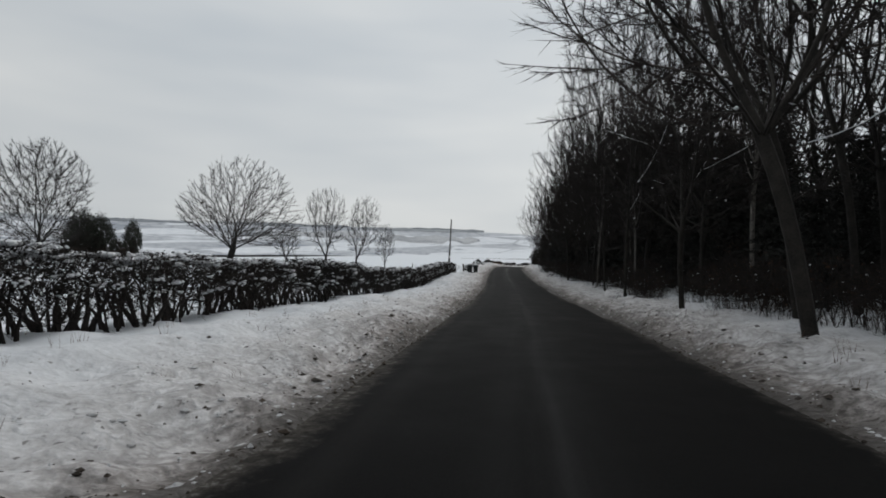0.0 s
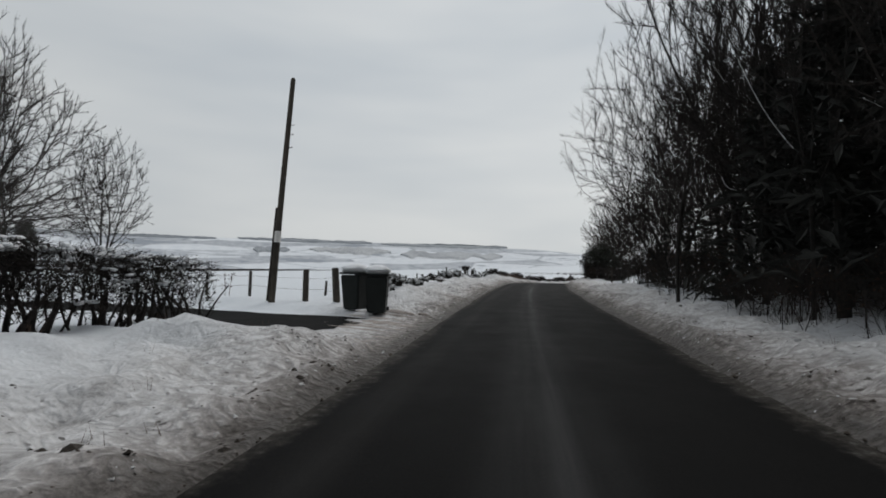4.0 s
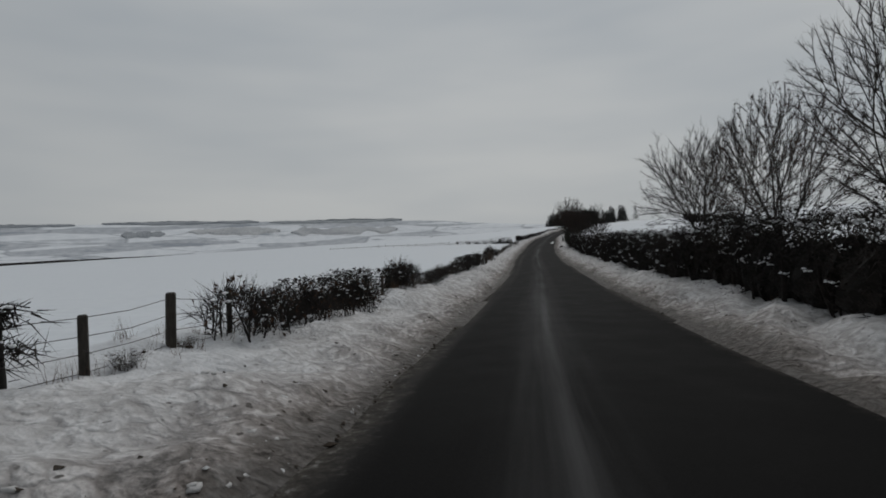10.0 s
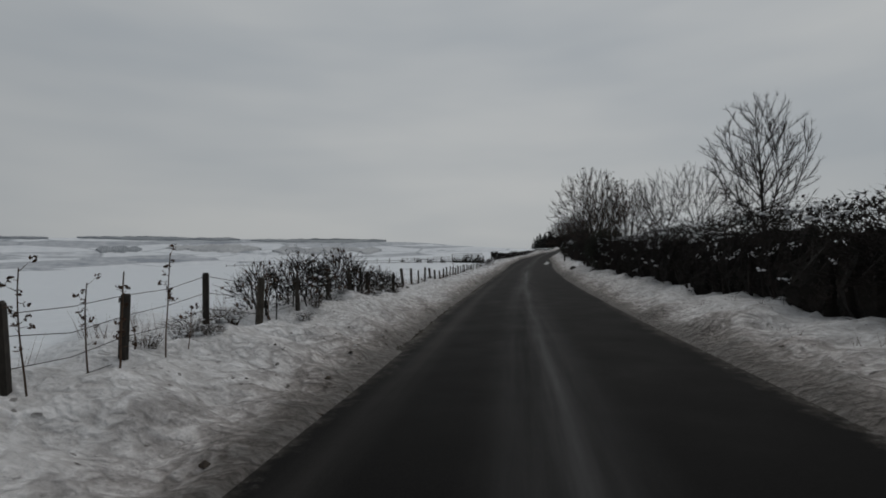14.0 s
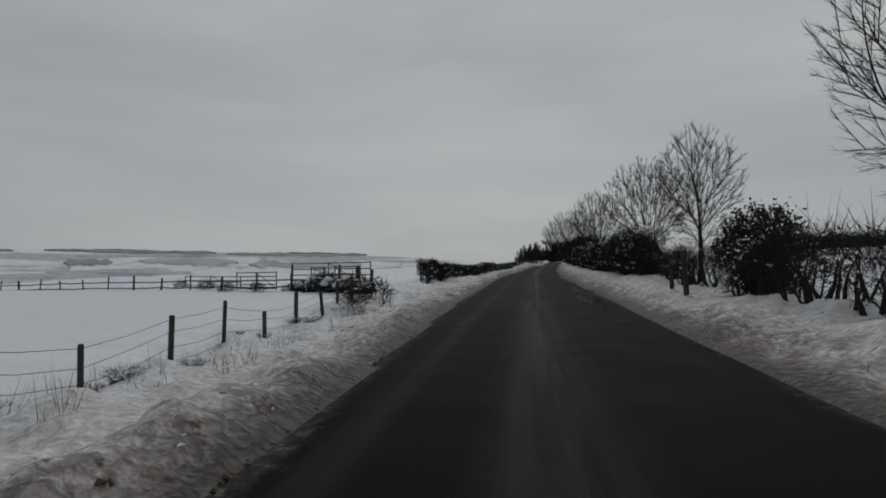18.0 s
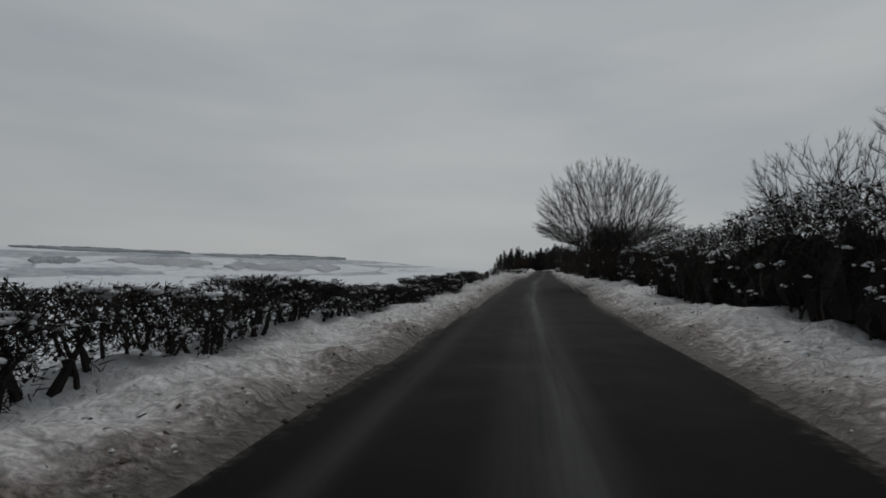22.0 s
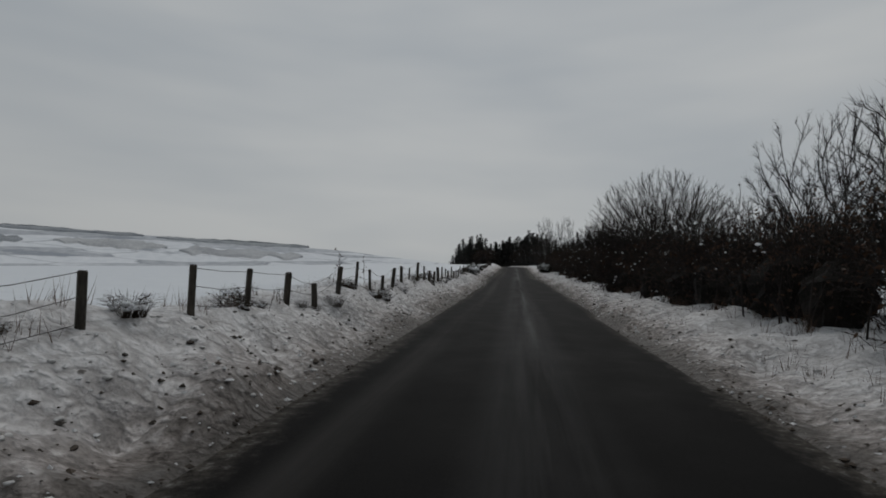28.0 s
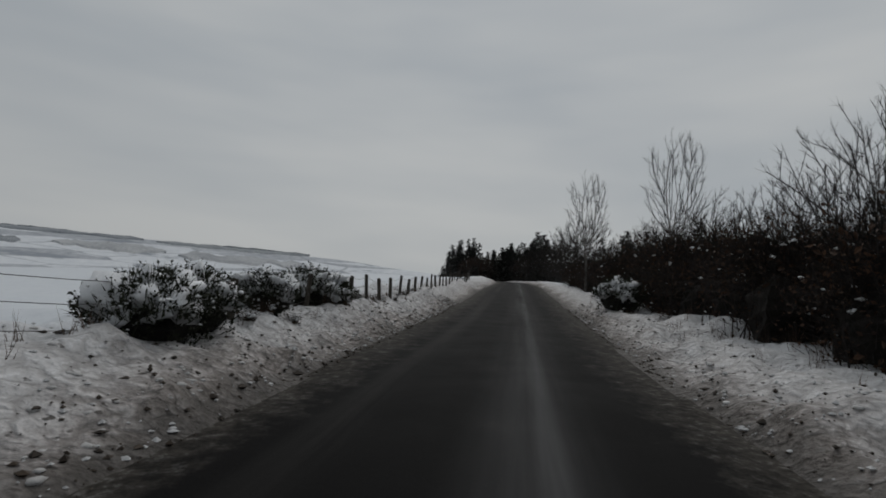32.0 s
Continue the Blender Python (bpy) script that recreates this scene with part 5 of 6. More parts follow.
for k in range(34):
    put(FIR, at(rng.uniform(9, 26), rng.uniform(8.5, 17), rng.uniform(0, 360), rng.uniform(0.35, 0.58)))
for k in range(26):
    put(rng.choice(BACKWOOD), at(rng.uniform(22, 90), rng.uniform(7.5, 13), rng.uniform(0, 360), rng.uniform(0.8, 1.1)))
for k in range(40):
    put(FARFIR, at(rng.uniform(-2, 84), rng.uniform(17, 38), rng.uniform(0, 360), rng.uniform(0.7, 1.15)))
SCRUB = [pattern(bush(90 + k, 3.2, 3.2, 2.6, 800, 0.6, 0.1, core=0.0, leaf=0.08, name="undergrowth", label="tangled bare undergrowth with a little snow", snow=0.01, up=0.7)) for k in range(2)]
for k in range(64):
    put(rng.choice(SCRUB), at(rng.uniform(2, 92), 6.6 + 12 * rng.random() ** 1.4, rng.uniform(0, 360), rng.uniform(0.5, 1.05)))
for k in range(60):
    put(rng.choice(SCRUB), at(rng.uniform(6, 76), rng.uniform(5.0, 6.6), rng.uniform(0, 360), rng.uniform(0.3, 0.62)))
for k in range(20):
    put(rng.choice(SCRUB), at(rng.uniform(8, 30), rng.uniform(5.4, 8.6), rng.uniform(0, 360), rng.uniform(0.35, 0.6)))
for k in range(9):
    put(rng.choice(SCRUB), at(rng.uniform(78, 91), rng.uniform(6.2, 8.5), rng.uniform(0, 360), rng.uniform(0.3, 0.6)))
for k in range(16):
    put(FIR, at(rng.uniform(38, 72), rng.uniform(6.2, 8.2), rng.uniform(0, 360), rng.uniform(0.5, 0.9)))

GROVE = pattern(bare_tree(25, 11.5, 11.0, 5, 0.1, 0.16, 1500, 6, 0.5, 0.042, 0.0065, 0.42, 0.8, droop=-0.1, label="tall many-stemmed bare tree leaning out over the verge"))
for s, d, spin, size in ((82.5, 7.2, 0, 0.96), (78, 9.2, 70, 0.9), (87, 9.2, 150, 0.9), (73, 10.2, 210, 0.8), (66, 10.6, 260, 0.8)):
    put(GROVE, at(s, d, spin, size))
for kind_of, s, d, spin, size, tilt in ((WOOD[3], 9.1, 4.5, 40, 0.98, -8), (WOOD[1], 11.4, 5.4, 130, 1.05, -5), (WOOD[2], 16.4, 4.7, 200, 0.72, -4)):
    tagged(put(kind_of, at(s, d, spin, size) @ Matrix.Rotation(radians(-spin), 4, "Z") @ Matrix.Rotation(radians(tilt), 4, "Y") @ Matrix.Rotation(radians(spin), 4, "Z"), "thick-trunked bare tree leaning at a wood's edge, limbs lined with snow"), group="woodland trees")
FAN = pattern(bare_tree(21, 8.6, 10.3, 15, 0.1, -0.1, 3000, 8, 0.34, 0.05, 0.0058, 0.85, 0.3, ragged=0.25, label="big many-stemmed bare tree with a rounded fan-shaped crown"))
put(FAN, at(300, 4.9, 0, 0.97))
put(FAN, at(353.2, 7.0, 70, 0.68), "rounded many-stemmed bare shrub in a roadside thicket")
SHRUB = [pattern(bare_tree(30 + k, 6.0, 4.4 + 0.5 * k, 9, 0.1, 0.12, 330, 5, 0.36, 0.032, 0.0065, 0.55, label="tall bare many-stemmed shrub", category="shrub", name="shrub", leaves=0.03 * k, snow=0.04)) for k in range(3)]
ROADTREE = [pattern(bare_tree(41, 7.6, 5.6, 1, 0.22, 0.22, 1250, 7, 0.3, 0.05, 0.005, 0.7, ragged=0.8, label="bare roadside tree behind a hedge")),
            pattern(bare_tree(42, 7.4, 5.8, 1, 0.22, 0.22, 1250, 7, 0.28, 0.05, 0.005, 0.7, leaves=0.3, ragged=0.8, label="roadside tree still holding a few withered leaves")),
            pattern(bare_tree(43, 6.2, 6.4, 3, 0.2, 0.2, 950, 6, 0.3, 0.05, 0.005, 0.65, label="spreading bare roadside tree"))]
ROADTREE.append(pattern(bare_tree(44, 6.0, 3.1, 1, 0.3, 0.25, 800, 6, 0.28, 0.045, 0.005, 0.55, label="slim bare tree with upswept limbs behind a hedge")))
T0, T1, T2, T3 = ROADTREE
for kind_of, s, d, size in ((SHRUB[1], 90.5, 8.2, 1.3), (SHRUB[2], 92.5, 10, 1.25), (T0, 91.8, 7.9, 0.86), (SHRUB[0], 93.0, 8.2, 1.2), (SHRUB[1], 91.0, 7.2, 0.85),  (SHRUB[0], 105.8, 6.0, 0.64), (SHRUB[1], 107.6, 6.5, 0.66), (T3, 110, 7.0, 1.0), (T1, 112.5, 7.6, 1.18), (T1, 117, 7, 0.9), (SHRUB[0], 90.1, 5.9, 0.8), (SHRUB[2], 89.0, 6.7, 0.85),
                            (T3, 132.6, 5.5, 0.86), (T1, 137.2, 5.7, 0.62), (T2, 140.9, 5.4, 0.76), (T3, 144, 6.0, 0.82), (T3, 179.3, 6.2, 0.84), (T2, 186, 6.3, 0.7), (T1, 195, 5.8, 0.66), (T3, 214.6, 5.9, 0.58), (T1, 203.9, 5.1, 0.95),
                            (T0, 205.8, 6.2, 0.7), (T3, 223.7, 6.5, 1.12), (T1, 243.4, 6.0, 0.8), (T0, 257.5, 5.1, 0.82), (T2, 269.9, 6.3, 0.6), (T2, 273.7, 6.0, 0.58), (T3, 235.7, 6.2, 1.0)):
    put(kind_of, at(s, d, s * 37, size))
CLUMP = pattern(bush(101, 3.2, 3.4, 3.5, 2200, 0.45, 0.1, leaf=0.9, leaf_mat=IVY, core=0.42, name="ivy_bush", label="tall dark bush thick with ivy", leaf_size=0.08))
for s, d, spin, size in ((105.6, 5.7, 0, 1.0), (107.2, 6.2, 90, 0.8), (199, 5.2, 40, 0.8), (247.0, 5.6, 80, 0.8), (229.6, 6.0, 10, 0.72), (247.5, 5.8, 250, 0.6), (292.6, 6.8, 20, 0.5), (295, 6.5, 60, 0.58), (297.6, 6.4, 100, 0.62), (300.4, 6.2, 140, 0.66)):
    put(CLUMP, at(s, d, spin, size))
for s, d, size, tall in ((150, -164, 3.4, 1.8), (151, -157, 3.2, 1.75), (153, -143.5, 1.9, 2.6), (152, -149.5, 1.8, 1.5), (149, -170, 2.0, 1.5)):
    put(CLUMP, at(s, d, s * 13, size) @ Matrix.Diagonal((1, 1, tall, 1)), "dark dense tree in a clump far across a field")

# thicket along the right of the road, and what stands beyond the end of the walk
rng = random.Random(99)
BRAMBLE = [pattern(bush(110 + k, 2.8, 2.8, 2.4, 900, 0.55, 0.05, core=0.36, name="thicket_bush", label="dense dark thicket bush with specks of snow", leaf=0.3, snow=0.018, up=0.7)) for k in range(3)]
for kind_of, s, d, size in ((T2, 150, -163, 2.9), (T0, 146, -158, 1.6), (T2, 141, -176, 2.6), (T1, 154, -171, 2.3), (T3, 152, -146, 1.9), (T2, 160, -182, 2.4)):
    put(kind_of, at(s, d, s * 9 + d, size), "bare tree in a clump far across a field")
for s, d, size in ((142, -168, 3.6), (146, -160, 3.2), (149, -152, 2.8), (150, -144, 2.6), (152, -136, 2.2), (140, -178, 3.6), (151, -128, 2.0), (144, -186, 3.6), (150, -120, 1.6), (148, -166, 3.4), (151, -172, 3.4), (152, -112, 1.4)):
    put(rng.choice(BRAMBLE), at(s, d, s * 5, size), "dark thicket in a clump far across a field")
for s, d, size in ((290.6, 6.6, 0.5), (292.2, 6.3, 0.7), (294, 6.2, 0.72), (295.6, 6.0, 0.8), (297.2, 5.8, 0.85), (298.8, 5.4, 0.8), (300.2, 5.5, 0.85), (301.4, 6.3, 0.9)):
    put(rng.choice(BRAMBLE), at(s, d, s * 70, size))
for s, d, size in ((282.2, 5.0, 0.76), (281.5, 4.85, 0.7), (282.9, 5.3, 0.55), (241.2, 5.5, 0.7), (220.8, 5.5, 0.5), (103.9, 5.3, 0.5)):
    put(rng.choice(BRAMBLE), at(s, d, s * 90, size), "twiggy dark bush at the end of a clipped hedge")
HEIGHT_S = [300, 308, 312, 322, 329, 335, 341, 347, 350, 354, 357, 360, 363, 366, 369, 371, 375, 379, 385, 390, 396, 404, 426, 460]
HEIGHT = [4.0, 4.5, 5.2, 5.4, 6.4, 5.0, 4.7, 3.4, 4.0, 5.2, 5.2, 4.2, 4.8, 5.0, 4.7, 4.8, 5.2, 4.5, 4.4, 4.4, 4.2, 4.2, 3.8, 4.5]
for k in range(72):
    s = 303 + k * 1.72
    tall = float(np.interp(s, HEIGHT_S, HEIGHT))
    put(rng.choice(BRAMBLE), at(s + rng.uniform(-0.5, 0.5), rng.uniform(4.9, 5.7) + (1.3 if s < 309 else 0.0), rng.uniform(0, 360), rng.uniform(0.75, 1.0)))
    put(rng.choice(BRAMBLE), at(s, rng.uniform(6.4, 8.2), rng.uniform(0, 360), tall * rng.uniform(0.20, 0.26)))
    if k % 3 == 0:
        put(rng.choice(SHRUB), at(s + rng.uniform(-0.8, 0.8), rng.uniform(8.0, 9.6), rng.uniform(0, 360), tall * rng.uniform(0.16, 0.18)))
    if k % 3 != 2:
        put(rng.choice(SHRUB), at(s + rng.uniform(-0.6, 0.6), rng.uniform(6.2, 7.6), rng.uniform(0, 360), tall * rng.uniform(0.15, 0.172)))
for k in range(34):
    put(rng.choice(BRAMBLE), at(rng.uniform(377, 404), rng.uniform(5.2, 7.4), rng.uniform(0, 360), rng.uniform(0.85, 1.25)))
for s, d, size in ((409, 4.4, 0.68), (394.9, 6.05, 0.6)):
    put(WOOD[4], at(s, d, s, size), "small birch with thin drooping twigs above a thicket")
for k in range(22):
    put(rng.choice(BRAMBLE), at(rng.uniform(500, 575), rng.choice((-0.5, 1)) * rng.uniform(5.5, 20), rng.uniform(0, 360), rng.uniform(1.6, 2.6)))
for k in range(26):
    s = 426 + k * 5
    put(rng.choice(SHRUB), at(s, rng.uniform(5.5, 8.5), rng.uniform(0, 360), rng.uniform(0.8, 1.2)))
FIR_SHAPE = []
for k in range(3):
    mould = conifer(60 + k, 9.0 - k, 16, 6, 4)
    V, F = [], []
    for ob in list(mould.children):
        base = len(V)
        V += [tuple(v.co) for v in ob.data.vertices]
        if ob.name.startswith("needles"):
            F += [tuple(base + i for i in f.vertices) for f in ob.data.polygons]
        bpy.data.objects.remove(ob)
    bpy.data.objects.remove(mould)
    FIR_SHAPE.append((np.array(V), np.array(F)))
far_v, far_f, total = [], [], 0
for k in range(300):
    if k < 190:
        d = rng.uniform(-10, 18)
        m = at(rng.uniform(515, 584), d if abs(d) > 3.4 else d * 3 + 10, rng.uniform(0, 360))
    elif k < 235:
        m = at(584, rng.uniform(-8, 30), 0) @ Matrix.Translation((0, rng.uniform(6, 40), 0))
    else:
        m = at(rng.uniform(470, 590), rng.uniform(6, 40), rng.uniform(0, 360))
    v, f = FIR_SHAPE[k % 3]
    wide, tall = rng.uniform(1.1, 1.7), rng.uniform(0.95, 1.4)
    turned = np.array(m.to_3x3())
    far_v.append((v * np.array([wide, wide, tall])) @ turned.T + np.array(m.translation))
    far_f.append(f + total)
    total += len(v)
tagged(new("far_conifer_wood", mesh_from("far_conifer_wood", np.concatenate(far_v), np.concatenate(far_f), [NEEDLE])), "dark far conifer wood closing the end of the road", "wood", kind="stuff")

# ---------------------------------------------------------------- pole and bins beside a drive
pole = thing("utility_pole", "dark wooden utility pole with a white band, standing in snow", "pole", m=at(70.25, -7.1) @ Matrix.Rotation(radians(-5.0), 4, "X") @ Matrix.Rotation(radians(1.6), 4, "Y"))
V, F = [], []
tube(V, F, [Vector((0, 0, -0.6)), Vector((0, 0, 3)), Vector((0.02, 0, 6.75)), Vector((0.02, 0, 6.8))], [0.098, 0.088, 0.072, 0.05], 12, True)
part("shaft", V, F, POSTWOOD, pole, smooth=False)
V, F = [], []
tube(V, F, [Vector((0, 0, 1.72)), Vector((0, 0, 2.05))], [0.1, 0.099], 12, True)
part("band", V, F, WHITEBAND, pole, "white band")
for z in (4.6, 5.0, 5.3):
    V, F = [], []
    tube(V, F, [Vector((0.08, 0, z)), Vector((0.2, 0, z + 0.02))], [0.012, 0.012], 5, True)
    part("step_bolt", V, F, GALV, pole)
V, F = [], []
tube(V, F, [Vector((-0.115, -0.04, 0.0)), Vector((-0.11, -0.04, 1.3)), Vector((-0.1, -0.04, 2.75))], [0.035, 0.033, 0.03], 8, True)
part("cable_guard", V, F, POSTWOOD, pole, "dark capping over a cable up the pole")


def boxed(name, parent, material, m, bevel=0.02, segments=2):
    bm = bmesh.new()
    bmesh.ops.create_cube(bm, size=1, matrix=m)
    bmesh.ops.bevel(bm, geom=list(bm.edges), offset=bevel, segments=segments, affect="EDGES")
    me = bpy.data.meshes.new(name)
    bm.to_mesh(me)
    bm.free()
    me.materials.append(material)
    ob = new(name, me)
    ob.parent = parent
    return ob


def wheelie_bin(m, label):
    root = thing("wheeled_bin", label, "bin", "wheeled bins", m=m)
    bm = bmesh.new()
    lo = [bm.verts.new((x * 0.22, y * 0.26, 0.06)) for x, y in ((-1, -1), (1, -1), (1, 1), (-1, 1))]
    hi = [bm.verts.new((x * 0.28, y * 0.34, 0.98)) for x, y in ((-1, -1), (1, -1), (1, 1), (-1, 1))]
    bm.faces.new(lo[::-1]), bm.faces.new(hi)
    for k in range(4):
        bm.faces.new((lo[k], lo[(k + 1) % 4], hi[(k + 1) % 4], hi[k]))
    bmesh.ops.bevel(bm, geom=list(bm.edges), offset=0.03, segments=2, affect="EDGES")
    me = bpy.data.meshes.new("body")
    bm.to_mesh(me)
    bm.free()
    me.materials.append(BINPLASTIC)
    body = new("body", me)
    body.parent = root
    lid = boxed("lid", root, BINPLASTIC, Matrix.Translation((0, 0, 1.02)) @ Matrix.Diagonal((0.62, 0.76, 0.06, 1)))
    V, F = [], []
    tube(V, F, [Vector((-0.24, 0.37, 0.98)), Vector((0.24, 0.37, 0.98))], [0.018, 0.018], 6, True)
    part("handle", V, F, BINPLASTIC, root)
    for x in (-0.25, 0.25):
        V, F = [], []
        tube(V, F, [Vector((x - 0.025, 0.28, 0.1)), Vector((x + 0.025, 0.28, 0.1))], [0.1, 0.1], 12, True)
        part("wheel", V, F, RUBBER, root)
    V, F = hull(random.Random(4), 0.66, 0.78, 0.24, 1.03, 0.14, 5, 14)
    part("snow", V, F, CLUMP_SNOW, root, "cap of snow on the lid", smooth=True)
    return root


wheelie_bin(at(69.0, -3.62, 8), "dark green wheeled bin capped with snow at a drive")
wheelie_bin(at(69.5, -4.36, -12), "dark wheeled bin beside another one, snow on its lid")

drive_f, drive_d = np.linspace(0, 1, 12), -np.concatenate([np.linspace(3.75, 8, 18), np.linspace(9, 29, 14)])
pts, faces, flat = [], [], []
for i, f in enumerate(drive_f):
    for j, d in enumerate(drive_d):
        jag = 0.9 * (float(lumps(f * 3.2, 0.0, 0.45, 3)) - 0.5) if j == 0 else 0.0
        ragged = 0.4 * (float(lumps(d, 0.0, 0.7, i)) - 0.5) if i in (0, 11) else 0.0
        skew = 0.24 * min(-d - 4, 8) if d < -4 else 0.0
        p = spot(65.1 + 3.0 * f + skew + ragged, d + jag)
        settle = abs(d) / 250 * (1.15 - (p.z - 0.1))
        pts.append(p + Vector((0, 0, 0.010 + settle)))
        flat.append((65 + d, 1.6))
for i in range(11):
    for j in range(len(drive_d) - 1):
        k = i * len(drive_d) + j
        faces.append((k, k + 1, k + 1 + len(drive_d), k + len(drive_d)))
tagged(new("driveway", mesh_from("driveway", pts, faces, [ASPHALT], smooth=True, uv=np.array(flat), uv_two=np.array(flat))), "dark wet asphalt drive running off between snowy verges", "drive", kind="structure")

# ---------------------------------------------------------------- low growth along the left verge
STUB = [pattern(bush(130 + k, 1.0, 1.3, 0.75, 520, 0.11, 0.0, core=0.72, leaf=0.9, leaf_mat=IVY, snow=0.03, name="hedge_stump", label="low dark stump of cut hedge half buried in snow", category="shrub", up=0.6, leaf_size=0.03, drape=0.5 - 0.05 * k)) for k in range(3)]
CUT = pattern(bush(134, 0.85, 1.1, 1.0, 420, 0.14, 0.0, core=0.3, leaf=0.35, leaf_mat=IVY, snow=0.03, name="cut_hedge_clump", label="clump of thick upright stems remaining from a cut hedge", category="shrub", up=0.7, leaf_size=0.03, stems=26, stem_r=0.035))
for s, d, size in ((84.6, -5.0, 0.5), (87.4, -5.0, 0.5), (91.5, -4.95, 0.6), (107.0, -5.0, 0.5)):
    put(CUT, at(s, d, s * 60, size))
rng = random.Random(55)
for s, d, size in ((73.3, -4.9, 1.12), (74.5, -4.9, 0.78), (75.6, -4.9, 0.95), (76.5, -4.85, 0.55), (78.7, -4.9, 0.66), (79.3, -4.9, 0.8), (81.0, -4.9, 0.5), (82.2, -4.9, 0.5), (85.6, -4.9, 0.55), (87.2, -4.9, 0.5), (89.0, -5.0, 0.66), (90.6, -4.9, 0.6), (91.6, -4.9, 0.7), (93.6, -5.0, 0.5), (95.6, -4.9, 0.45),
                   (100.9, -4.9, 0.5), (104.6, -4.95, 0.5), (105.4, -4.9, 0.55), (106.3, -4.95, 0.6), (107.6, -4.95, 0.6), (108.3, -5.0, 0.66), (110.1, -4.85, 0.3), (112.0, -4.9, 0.6), (112.8, -4.9, 0.7), (113.8, -4.7, 0.5), (115.0, -4.35, 0.45), (118.6, -4.7, 0.5), (119.6, -4.6, 0.45)):
    put(rng.choice(STUB), at(s, d, rng.uniform(0, 360), size, -0.05 * size))


def cut_thorn(seed, m, stems, label, crown=0.0):
    """Thick cut stems of an old thorn hedge at places (x, y, radius, height), some with a flat tangle of twigs left on top."""
    rng = random.Random(seed)
    root = thing("cut_thorn", label, "shrub", m=m)
    V2, F2, SV, SF = [], [], [], []
    for x, y, r, h in stems:
        V, F = [], []
        pts, rad = limb(rng, Vector((x, y, -0.2)), Vector((rng.uniform(-0.12, 0.12), rng.uniform(-0.18, 0.18), 1)), h + 0.2, r * 1.15, r * 0.8, 6, 0.12, 0.0)
        tube(V, F, pts, [q * rng.uniform(0.85, 1.15) for q in rad], 8, True)
        part("stem", V, F, BARK, root, smooth=True)
        clod(SV, SF, pts[-1] + Vector((0, 0, 0.01)), r * 0.9, rng, 0.5)
        for k in range(int(170 * crown)):
            p = pts[-1] + Vector((rng.gauss(0, 0.1), rng.gauss(0, 0.2), rng.uniform(-0.2, 0.02)))
            q = p + (rand_dir(rng) + Vector((0, 0, -0.1))).normalized() * rng.uniform(0.1, 0.38)
            if q.z > h + 0.06:
                q.z = h + rng.uniform(0, 0.06)
            sliver(V2, F2, p, q, rng.uniform(0.005, 0.011))
        for k in range(int(26 * crown)):
            z = rng.uniform(0.1, h)
            p = Vector((x + rng.gauss(0, 0.04), y + rng.gauss(0, 0.05), z))
            sliver(V2, F2, p, p + rand_dir(rng) * rng.uniform(0.12, 0.4), 0.006)
        for k in range(int(6 * crown)):
            clod(SV, SF, pts[-1] + Vector((rng.gauss(0, 0.1), rng.gauss(0, 0.18), rng.uniform(-0.05, 0.02))), rng.uniform(0.025, 0.05), rng, 0.5)
    if V2:
        tagged(part("brush", V2, F2, TWIG, root, "tangled twigs left on top"), kind="stuff")
    tagged(part("snow", SV, SF, CLUMP_SNOW, root, "snow on the cut ends", smooth=True), kind="stuff")


cut_thorn(1, at(99.5, -5.15), [(0, -0.35, 0.075, 0.98), (0.05, 0.0, 0.05, 1.0), (-0.05, 0.32, 0.065, 1.0), (0.0, -0.75, 0.03, 0.9)], "three thick thorn stems with a flat tangled top", 1.0)
cut_thorn(2, at(101.9, -5.1), [(0.1 * math.sin(3 * k), -0.45 + 0.2 * k, 0.075 - 0.006 * (k % 3), 0.72 - 0.07 * ((k * 2) % 4)) for k in range(5)], "row of stout cut thorn stumps capped with snow")
cut_thorn(3, at(127.7, -4.4), [(0, 0.0, 0.07, 0.75), (0.1, -0.3, 0.04, 0.5)], "old thorn stump with a few twisted twigs", 0.6)
cut_thorn(5, at(108.6, -5.0), [(0, 0.25 * k - 0.4, 0.06, 0.55 - 0.06 * (k % 3)) for k in range(4)], "cut hedge stumps standing in snow", 0.3)
for k, (s, d, h) in enumerate(((250.8, -5.15, 1.05), (252.0, -5.1, 0.8), (255.1, -5.0, 0.9), (290.4, -3.8, 0.8), (292.4, -3.7, 0.85), (295.0, -3.6, 0.72))):
    cut_thorn(10 + k, at(s, d), [(0, -0.12, 0.075, h * 0.9), (0.08, 0.15, 0.06, h * 0.8)], "thick old hawthorn stems standing in a gappy hedge", 0.8)
THORN = [pattern(bush(140 + k, 1.3, 1.3, 1.0, 420, 0.34, 0.0, core=0.0, leaf=0.08, snow=0.05, name="thorn_bush", label="small bare thorn bush by a wire fence, dusted with snow", up=0.6)) for k in range(3)]
